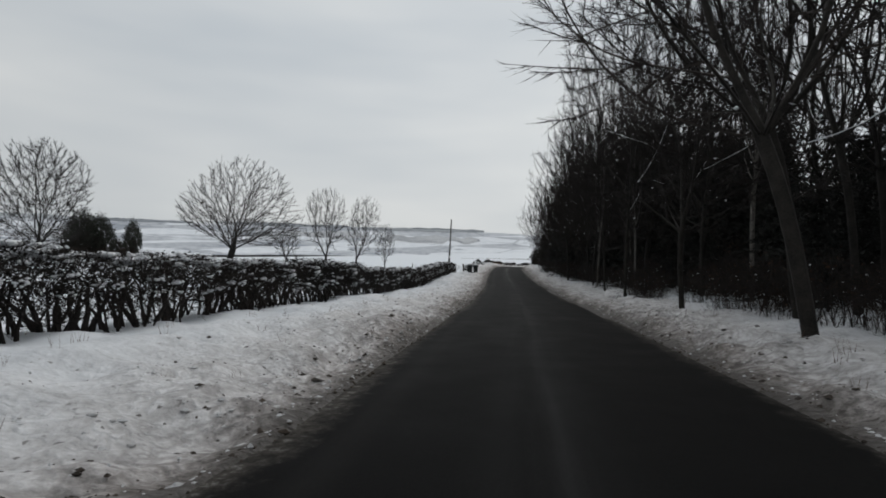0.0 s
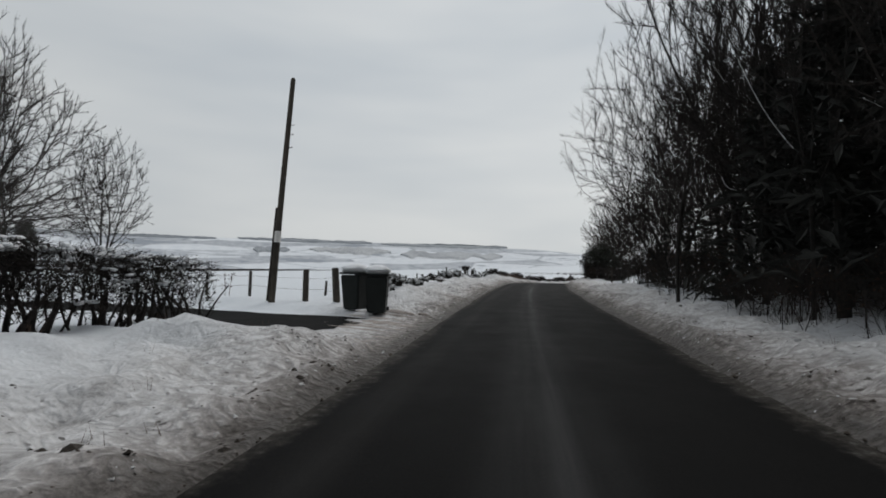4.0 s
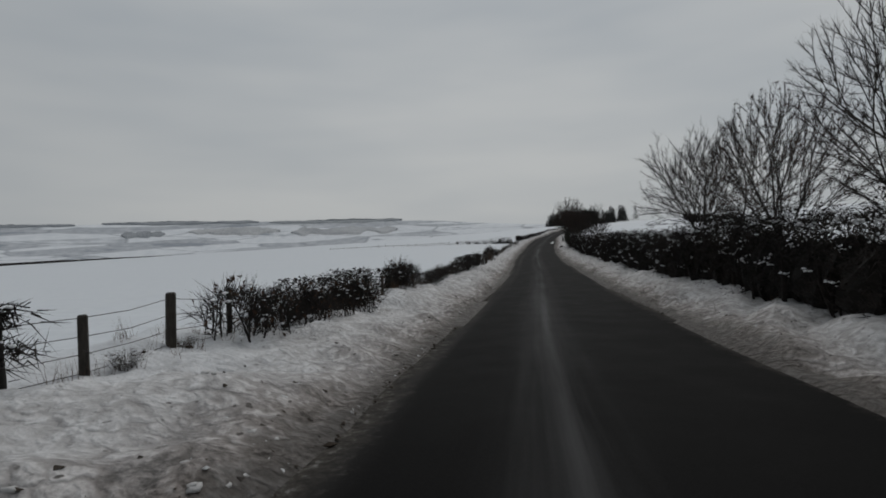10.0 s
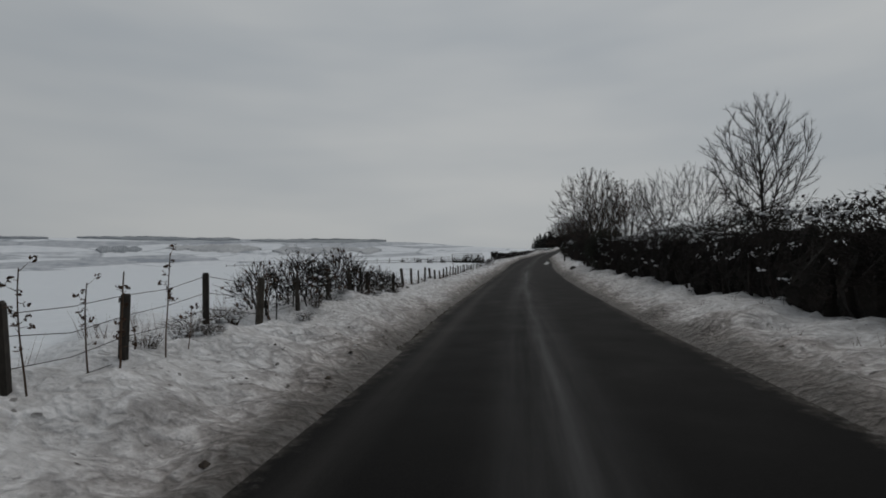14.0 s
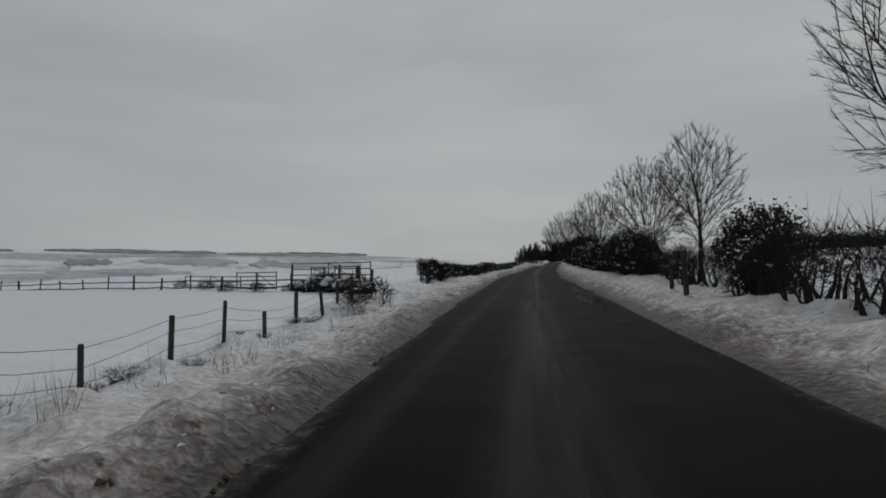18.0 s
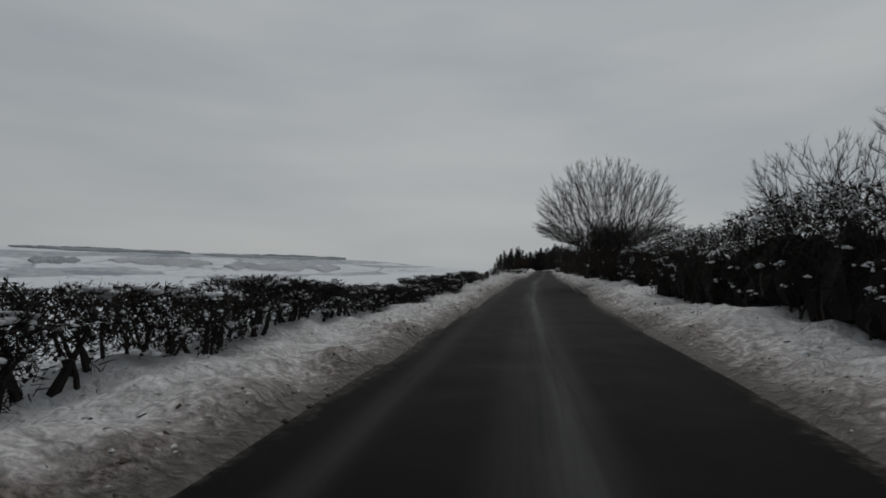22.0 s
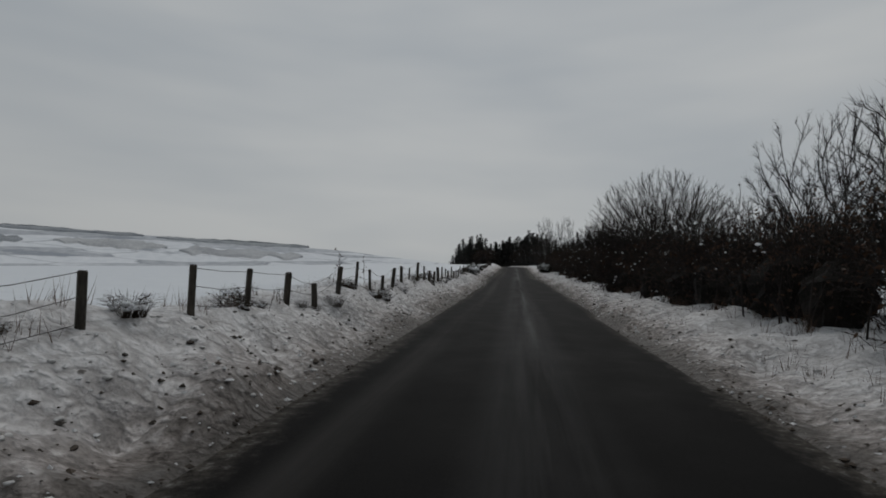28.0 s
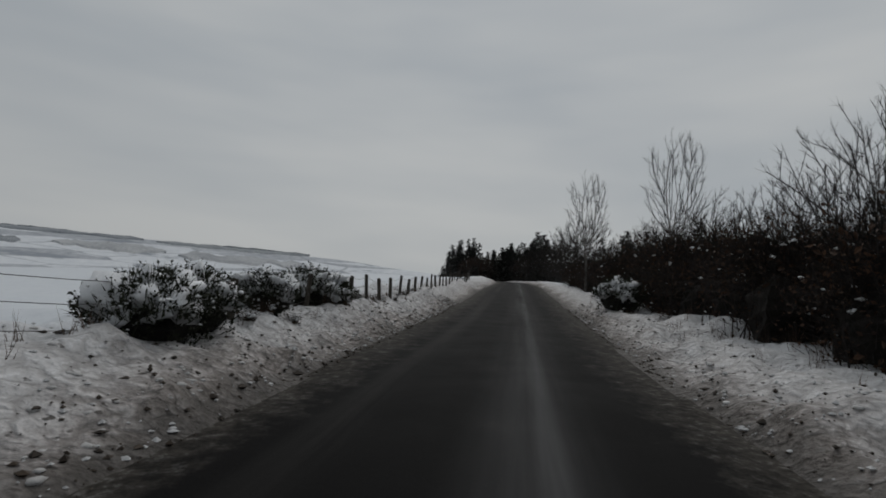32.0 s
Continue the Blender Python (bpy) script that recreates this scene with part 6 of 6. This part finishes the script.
for s, d, size in ((130.9, -4.15, 0.85), (131.5, -3.85, 0.7), (132.6, -3.7, 0.7), (133.8, -3.65, 0.7), (135.2, -3.65, 0.7), (136.4, -4.0, 0.9), (140.5, -4.1, 0.95), (141.3, -4.1, 0.8), (143.6, -4.2, 0.4), (145.2, -4.0, 0.55), (147, -4.0, 0.6), (148.6, -4.0, 0.5), (150.4, -4.1, 0.55), (161.4, -3.9, 1.0), (163.6, -4.2, 0.7), (167, -4.3, 0.6), (173.2, -4.2, 0.8),
                   (174.6, -4.1, 0.95), (176, -4.3, 0.9), (177.4, -4.2, 1.05), (178.8, -4.3, 0.9), (180.4, -4.2, 0.85), (182.2, -4.3, 0.8), (229, -4.7, 0.7), (231, -4.6, 0.8), (302.3, -3.7, 0.4), (304.2, -3.8, 0.5), (309, -3.8, 0.35), (333, -4.0, 0.45), (351, -4.1, 0.5)):
    put(rng.choice(THORN), at(s, d, rng.uniform(0, 360), size))
GORSEBUSH = pattern(bush(120, 1.9, 2.1, 1.2, 2300, 0.18, 0.0, mat=GORSE, leaf=0.8, leaf_mat=GORSE, core=0.52, snow=0.08, name="gorse_bush", label="dark gorse bush under a cap of snow", up=0.9, leaf_size=0.035, drape=0.55))
for s, d, size in ((372.7, -3.75, 0.78), (373.6, -3.85, 0.66), (378.0, -3.9, 0.76), (378.9, -4.0, 0.74), (381.1, -4.15, 0.66), (383.6, -4.3, 0.84), (384.5, -4.3, 0.74)):
    put(GORSEBUSH, at(s, d, s * 50, size, -0.12))
put(GORSEBUSH, at(392.0, 3.5, 20, 1.0), "small evergreen bush by a thicket, thick with snow")


# ---------------------------------------------------------------- tufts and weeds at the feet of the fences
def grass_tuft(seed, w, h, blades, label):
    """A clump of dark withered grass, bent over and weighed down by snow."""
    rng = random.Random(seed)
    root = thing("grass_tuft", label, "grass tuft")
    V, F, SV, SF = [], [], [], []
    for k in range(blades):
        a, r = rng.uniform(0, 6.28), w * 0.34 * rng.random() ** 0.6
        p = Vector((math.cos(a) * r, math.sin(a) * r, -0.05))
        e = (Vector((math.cos(a) * 0.3, math.sin(a) * 0.3, 1.2)) + rand_dir(rng) * 0.4).normalized()
        m = p + e * h * rng.uniform(0.35, 0.8)
        q = m + (e + Vector((math.cos(a), math.sin(a), -0.9)) * rng.uniform(0.2, 1.1)).normalized() * h * rng.uniform(0.2, 0.5)
        sliver(V, F, p, m, rng.uniform(0.003, 0.006))
        sliver(V, F, m, q, rng.uniform(0.002, 0.004))
        if rng.random() < 0.10:
            bit(SV, SF, m, rng.uniform(0.014, 0.04), rng, 0.6)
    for k in range(7):
        a = rng.uniform(0, 6.28)
        clod(SV, SF, Vector((math.cos(a) * w * 0.3, math.sin(a) * w * 0.3, rng.uniform(0.0, h * 0.35))), rng.uniform(0.03, 0.075), rng, 0.6)
    tagged(part("foliage", V, F, TUSSOCK, root), kind="stuff")
    tagged(part("snow", SV, SF, CLUMP_SNOW, root, "snow caught in the blades", smooth=True), kind="stuff")
    return root


def dry_weed(seed, h, label):
    """A tall dead weed: a thin stem with short side shoots and seed heads."""
    rng = random.Random(seed)
    root = thing("dead_weed", label, "weed")
    V, F, HV, HF = [], [], [], []
    pts, rad = limb(rng, Vector((0, 0, -0.08)), Vector((rng.uniform(-0.12, 0.12), rng.uniform(-0.12, 0.12), 1)), h, 0.0095, 0.005, 7, 0.06, 0.0)
    tube(V, F, pts, rad, 4)
    for k in range(11):
        p, d = on_limb(pts, rad, rng.uniform(0.35, 0.98))[:2]
        q = Vector(p) + (Vector((0, 0, 0.7)) + rand_dir(rng) * 0.8).normalized() * rng.uniform(0.04, 0.14)
        sliver(V, F, Vector(p), q, 0.004)
        for j in range(7):
            flake(HV, HF, q + rand_dir(rng) * 0.02, rand_dir(rng), rng.uniform(0.012, 0.026), rng)
    part("stem", V, F, STALK, root)
    tagged(part("seed_head", HV, HF, LEAF, root), kind="stuff")
    return root


TUSSOCK = two_tone("withered_tussock", (0.018, 0.013, 0.010), (0.085, 0.062, 0.045), 3.0, 25.0, 0.9, 0.0)
TUFT = [pattern(grass_tuft(400 + k, 0.55, 0.34 + 0.05 * k, 210, "dark withered grass tuft caked with snow at a fence")) for k in range(3)]
WEED = [pattern(dry_weed(410 + k, 0.8 + 0.13 * k, "tall dead weed stem standing out of the snow")) for k in range(3)]
rng = random.Random(61)
for s0, s1, step, d0, d1 in ((157, 172, 1.5, -3.75, -3.85), (173, 234, 0.85, -3.9, -5.45), (297, 331, 0.8, -3.42, -3.6), (332, 378, 0.95, -3.6, -3.9), (378, 394, 1.2, -3.95, -4.0), (84, 131, 1.1, -5.0, -4.35)):
    for k in range(int((s1 - s0) / step)):
        s = s0 + (k + rng.random()) * step
        put(rng.choice(TUFT), at(s, d0 + (d1 - d0) * (s - s0) / (s1 - s0) + rng.gauss(0.05, 0.14), rng.uniform(0, 360), rng.choice((0.3, 0.42, 0.5, 0.6, 0.75)) * rng.uniform(0.85, 1.1)))
for s, d, size in ((300.5, -3.42, 0.9), (300.9, -3.4, 0.85), (206.7, -4.6, 0.75), (208.6, -4.65, 0.8), (210.4, -4.78, 0.8), (212.1, -4.85, 0.8), (338.9, -3.45, 0.9), (339.4, -3.3, 0.7), (340.6, -3.7, 0.85), (170.6, -3.8, 0.95), (171.2, -3.75, 0.9)):
    put(rng.choice(TUFT), at(s, d, s * 40, size), "big dark tussock caked with snow at a fence post")
for s, d, size in ((167.4, -3.55, 1.1), (168.1, -3.5, 1.0), (168.9, -3.7, 0.9), (169.2, -3.65, 1.2), (169.8, -3.6, 1.15), (170.1, -3.55, 0.7), (163.9, -3.6, 0.9), (172.8, -3.9, 0.9), (202.4, -4.6, 1.0), (203.0, -4.7, 0.9), (204.6, -4.6, 0.9), (205.6, -4.8, 1.0), (300.0, -3.7, 0.8), (337.6, -4.0, 0.9), (338.8, -3.7, 0.8),
                   (123.0, -4.2, 1.0), (124.4, -4.1, 0.9), (126.0, -4.2, 1.0), (71.6, -9.2, 1.1), (71.9, -9.5, 1.0)):
    put(rng.choice(WEED), at(s, d, s * 50, size))
cut_thorn(4, at(298.45, -3.38), [(0, 0.05, 0.06, 0.5), (-0.05, -0.14, 0.045, 0.36), (0.08, 0.18, 0.045, 0.36), (0.12, 0.05, 0.04, 0.26)], "snow-caked old stump tangled with grass beside a fence", 0.45)
for dx, dy in ((0.0, -0.3), (0.1, 0.25), (0.3, 0.0)):
    put(TUFT[1], at(298.45 + dy * 0.7, -3.4 + dx * 0.7, dy * 300, 0.72), "dark withered grass matted round an old stump")
for k in range(30):
    s = rng.uniform(84.5, 106.5)
    put(rng.choice(STUB), at(s, -4.9 + rng.uniform(-0.25, 0.2), rng.uniform(0, 360), rng.choice((0.3, 0.42, 0.55)), -0.05))
for s, size in ((88.4, 1.0), (91.2, 1.15), (92.3, 0.95), (85.4, 0.7)):
    put(rng.choice(STUB), at(s, -4.85, s * 77, size, -0.12), "bulky dark remains of a cut hedge under a bonnet of snow")


# ---------------------------------------------------------------- cattle pens at the field gateway
def field_gate(p, q, label, height=1.05, rails=5):
    """A tubular steel gate between two places on the ground."""
    root = thing("field_gate", label, "gate", "field gates", m=Matrix.Translation(p))
    run = q - p
    for z in np.linspace(0.25, height, rails):
        V, F = [], []
        tube(V, F, [Vector((0, 0, z)), run + Vector((0, 0, z))], [0.021, 0.021], 6, True)
        part("rail", V, F, GALV, root)
    for f in (0.0, 0.5, 1.0):
        V, F = [], []
        tube(V, F, [run * f + Vector((0, 0, 0.18)), run * f + Vector((0, 0, height + 0.03))], [0.024, 0.024], 6, True)
        part("upright", V, F, GALV, root)
    V, F = [], []
    tube(V, F, [Vector((0, 0, 0.25)), run * 0.5 + Vector((0, 0, height))], [0.016, 0.016], 5, True)
    part("brace", V, F, GALV, root)
    return root


field_gate(spot(235.3, -6.1), spot(237.7, -10.5), "dull steel field gate standing by cattle pens", 1.25)
field_gate(spot(236.6, -10.7), spot(237.4, -13.0), "steel field gate leaning in a row of pens", 0.95)
field_gate(spot(237.9, -13.1), spot(242.2, -18.8), "old steel hurdle in a row of pens", 0.75, 3)
field_gate(spot(234.6, -6.3), spot(235.4, -8.6), "old steel hurdle beside a gateway", 1.1, 4)
fence([(234.7, -5.9, 1.0, 0, 1.6), (235.4, -6.6, 1.15, 0, 1.5), (235.9, -7.6, 1.15, 0, 1.6), (236.3, -8.4, 1.1), (237.9, -10.6, 1.2)], "stout gateposts at a field entrance", heights=(1.0, 1.1), wires=(), seed=21, tilt=2, name="gateposts")
for s, d, size in ((234.9, -6.3, 0.95), (235.2, -7.0, 1.15), (235.6, -7.8, 1.1), (236.1, -8.8, 1.0), (236.7, -9.6, 0.85), (237.2, -10.4, 0.6)):
    put(rng.choice(STUB), at(s, d, s * 77, size), "dark tangle of ivy and brambles round gateposts")
for s, d, size in ((235.0, -6.6, 0.9), (235.7, -8.2, 1.0), (236.6, -11.6, 0.6), (237.2, -13.4, 0.6), (239, -15.5, 0.7), (241.4, -18.5, 0.6)):
    put(rng.choice(THORN), at(s, d, s * 31, size), "bare brambles tangled through cattle pens")
fence([(242.0, -5.45), (242.2, -5.2)], "stout post with a leaning strut at the end of a hedge", heights=(1.25, 1.3), wires=(), seed=22, tilt=6, name="gateposts")
fence([(70.4, -5.2, 0.98, 0, 1.9), (70.9, -6.35, 1.0, 0, 1.9), (71.6, -8.5, 0.85, 0, 1.2), (71.8, -10.1, 0.85, 0, 1.3), (72.2, -12.2)], "dark gateposts and wire behind wheeled bins at a drive", heights=(0.85, 0.95), wires=(0.4, 0.72), seed=27, tilt=1.5, name="gateposts")
fence([(229.9, 4.2, 1.15, 3, 1.3), (231.9, 4.3, 0.6, -5, 1.3)], "old dark posts standing on a snowy verge", wires=(), seed=25, tilt=2, name="gateposts")
snowy_post = fence([(308.6, 4.5, 1.1, 0, 2.0)], "stout post with a cap of snow before a thicket", wires=(), seed=26, tilt=1, name="gateposts")
V, F = [], []
for k in range(3):
    clod(V, F, Vector((0.02 * k, 0.03 - 0.03 * k, 1.12 + 0.03 * k)), 0.1 - 0.015 * k, random.Random(k), 0.6)
part("snow", V, F, CLUMP_SNOW, snowy_post, "cap of snow", smooth=True)
fence([(213 + 2.4 * k, 8.4 + 0.42 * k) for k in range(9)], "low field fence behind the end of a hedge", heights=(0.9, 1.05), wires=(0.35, 0.65, 0.9), seed=28, tilt=2, wire_r=0.012)
V, F = hull(random.Random(8), 0.42, 0.5, 0.34, -0.1, 0.22, 5, 10)
boulder = thing("boulder", "dark weathered boulder lying on the snowy verge", "boulder", m=at(205.9, 3.75))
part("stone", V, F, STONE, boulder, smooth=True)
V, F = [], []
for k in range(5):
    clod(V, F, Vector((0.08 * math.cos(k * 1.3), 0.1 * math.sin(k * 1.3), 0.23)), 0.07, random.Random(k + 3), 0.4)
part("snow", V, F, CLUMP_SNOW, boulder, "snow lying on top", smooth=True)
fence([(92.3, 5.45), (97.4, 7.2)], "single stout wooden posts beside a field gateway", heights=(1.1, 1.2), wires=(), seed=23, tilt=3, name="gateposts")

# ---------------------------------------------------------------- meltwater at the right edge of the road
def puddle(s0, s1, mid, half, label, seed):
    """A long pool with a ragged outline at the road's edge."""
    pts, faces = [], []
    wet_s = np.arange(s0, s1, 0.3)
    for s in wet_s:
        swell = max(0.02, min(1.0, 0.35 + 1.1 * float(lumps(s, 7.0 + seed, 2.5, 4)))) * math.sin(math.pi * min(1, max(0.03, (s - s0) / (s1 - s0)))) ** 0.4
        c, w = mid + 0.16 * (float(lumps(s, seed, 4.0, 8)) - 0.5), half * (0.5 + float(lumps(s, seed, 2.6, 3))) * swell
        p, r = route(s)
        for f in (-1, -0.5, 0, 0.5, 1):
            d = c + w * f + 0.16 * (float(lumps(s, f + seed, 0.8, 5)) - 0.5)
            pts.append(Vector((p[0, 0] + r[0, 0] * d, p[0, 1] + r[0, 1] * d, p[0, 2] + 0.022)))
    for i in range(len(wet_s) - 1):
        for j in range(4):
            k = i * 5 + j
            faces.append((k, k + 1, k + 6, k + 5))
    tagged(new("puddle", mesh_from("puddle", pts, faces, [PUDDLE], smooth=True)), label, "puddle")


puddle(229.6, 242.0, 2.12, 0.36, "long dark puddle of meltwater along the road's edge", 0.0)
puddle(288.0, 305.5, 2.75, 0.22, "narrow dark strip of meltwater beside a snowy verge", 5.0)

# ---------------------------------------------------------------- dry grass, clods and slush, too many to count
rng = random.Random(12)


def scatter_grass(spans, label):
    V, F = [], []
    for s0, s1, d0, d1, count, lo, hi in spans:
        for k in range(count):
            s, d = rng.uniform(s0, s1), rng.uniform(d0, d1)
            p = spot(s, d, -0.03)
            for j in range(rng.randint(4, 9)):
                e = (Vector((0, 0, 1)) + rand_dir(rng) * 0.38).normalized()
                q = p + Vector((rng.uniform(-0.08, 0.08), rng.uniform(-0.08, 0.08), 0))
                spike(V, F, q, q + e * rng.uniform(lo, hi), rng.uniform(0.0022, 0.0042))
    tagged(new("dry_grass", mesh_from("dry_grass", V, F, [STALK])), label, "grass", kind="stuff")


scatter_grass([(113, 127, -4.9, -3.4, 900, 0.15, 0.6), (122, 131, -4.9, -3.9, 90, 0.12, 0.4), (131, 150, -4.9, -3.6, 300, 0.15, 0.5), (300, 400, 4.2, 5.4, 500, 0.15, 0.5), (160, 235, -4.9, -3.9, 420, 0.12, 0.55), (84, 112, -5.4, -4.4, 120, 0.1, 0.35), (298, 400, -4.4, -3.6, 520, 0.08, 0.35)], "dry brown grass stalks along the wire fences")
scatter_grass([(0, 66, -7.0, -2.4, 170, 0.08, 0.25), (0, 90, 3.4, 5.5, 120, 0.08, 0.3), (90, 300, 3.4, 5.0, 300, 0.08, 0.28), (300, 400, 3.2, 5.2, 260, 0.1, 0.35), (236, 261, -60, -8, 200, 0.2, 0.5)], "thin grass blades standing out of the snow")


def scatter_clods(name, label, mat, count, lo, hi, near, far, share=1.0):
    V, F = [], []
    for k in range(count):
        s = rng.uniform(-3, 396)
        left = rng.random() < 0.6
        e = edges(s)
        off = near + (far - near) * rng.random() ** 1.5
        d = float(e[0]) - off if left else float(e[1]) + off * 0.8
        if left and 64.8 < s < 69.6 and off > 1.7:
            continue
        bit(V, F, spot(s, d, 0.0), lo + (hi - lo) * rng.random() ** 3, rng, 0.6)
    tagged(new(name, mesh_from(name, V, F, [mat])), label, "snow" if name.startswith("snow") else "soil", kind="stuff")


DIRTY_SNOW = snow_mat("grey_ploughed_snow", (0.30, 0.30, 0.31), (0.62, 0.63, 0.64), 2.0, 20.0, 0.4, 0.02)
SOIL = two_tone("wet_soil", (0.012, 0.010, 0.008), (0.06, 0.045, 0.034), 3.0, 30.0, 0.8, 0.2, 0.01)
scatter_clods("snow_clods", "small clods of ploughed snow on the verges", DIRTY_SNOW, 9000, 0.012, 0.034, 0.0, 3.4)
scatter_clods("soil_clods", "crumbs of dark soil thrown on the snow by the road", SOIL, 14000, 0.010, 0.06, 0.0, 2.8)
scatter_clods("soil_crumbs", "dark wet crumbs churned up along the road's edge", SOIL, 26000, 0.010, 0.042, -0.12, 1.1)
scatter_clods("snow_crumbs", "grey crumbs of broken snow along the road's edge", DIRTY_SNOW, 24000, 0.010, 0.046, 0.0, 2.2)


LUMP_SNOW = snow_mat("thrown_snow", (0.28, 0.275, 0.27), (0.58, 0.58, 0.585), 1.2, 16.0, 0.5, 0.03)


def scatter_lumps(count):
    """Soft lumps of thrown snow on the verges."""
    V, F = [], []
    for k in range(count):
        s = rng.uniform(-3, 396)
        left = rng.random() < 0.62
        e = edges(s)
        off = 0.12 + (3.0 if left else 2.2) * rng.random() ** 1.4
        d = float(e[0]) - off if left else float(e[1]) + off
        if left and 64.8 < s < 69.6 and off > 1.5:
            continue
        size = 0.018 + 0.045 * rng.random() ** 2.2
        clod(V, F, spot(s, d, -0.3 * size), size * (0.8 if off > 1.5 else 1.0), rng, 0.5)
    tagged(new("snow_lumps", mesh_from("snow_lumps", V, F, [LUMP_SNOW], smooth=True)), "rounded lumps of thrown snow on the verges", "snow", kind="stuff")


scatter_lumps(17000)
SLUSH = snow_mat("brown_slush", (0.035, 0.032, 0.03), (0.24, 0.232, 0.23), 2.5, 22.0, 0.4, 0.02)
V, F = [], []
for s0, s1, d0, d1, count in ((62, 70.5, -3.8, -1.9, 3500), (64.6, 68.9, -4.7, -3.2, 4200), (65, 69.5, -9, -4.2, 1200)):
    for k in range(count):
        s, d = rng.uniform(s0, s1), rng.triangular(d0, d1)
        if float(lumps(s * 0.35, d * 3, 0.7, 21)) < 0.46:
            continue
        bit(V, F, spot(s, d, 0.012), 0.006 + 0.016 * rng.random() ** 2, rng, 0.3)
tagged(new("slush_crumbs", mesh_from("slush_crumbs", V, F, [SLUSH], smooth=True)), "grey crumbs of slush left on the asphalt", "slush", kind="stuff")
RUT_SNOW = snow_mat("brown_rutted_snow", (0.20, 0.165, 0.145), (0.50, 0.46, 0.43), 2.0, 14.0, 0.5, 0.03)
V, F = [], []
for k in range(26):
    s, d0, d1 = rng.uniform(63.8, 69.4), rng.uniform(-2.6, -1.9), rng.uniform(-5.2, -3.4)
    steps = np.linspace(d0, d1, 14)
    line = [spot(s + 0.16 * (j / 13) * (d0 - d) + 0.22 * (float(lumps(d, k, 0.8, 2)) - 0.5), d, -0.012) for j, d in enumerate(steps)]
    tube(V, F, line, [0.055 * math.sin(math.pi * (j + 0.5) / 14) * rng.uniform(0.5, 1.3) + 0.004 for j in range(14)], 6, True)
tagged(new("snow_ruts", mesh_from("snow_ruts", V, F, [RUT_SNOW], smooth=True)), "low brown ruts of driven snow across the mouth of a drive", "snow", kind="stuff")
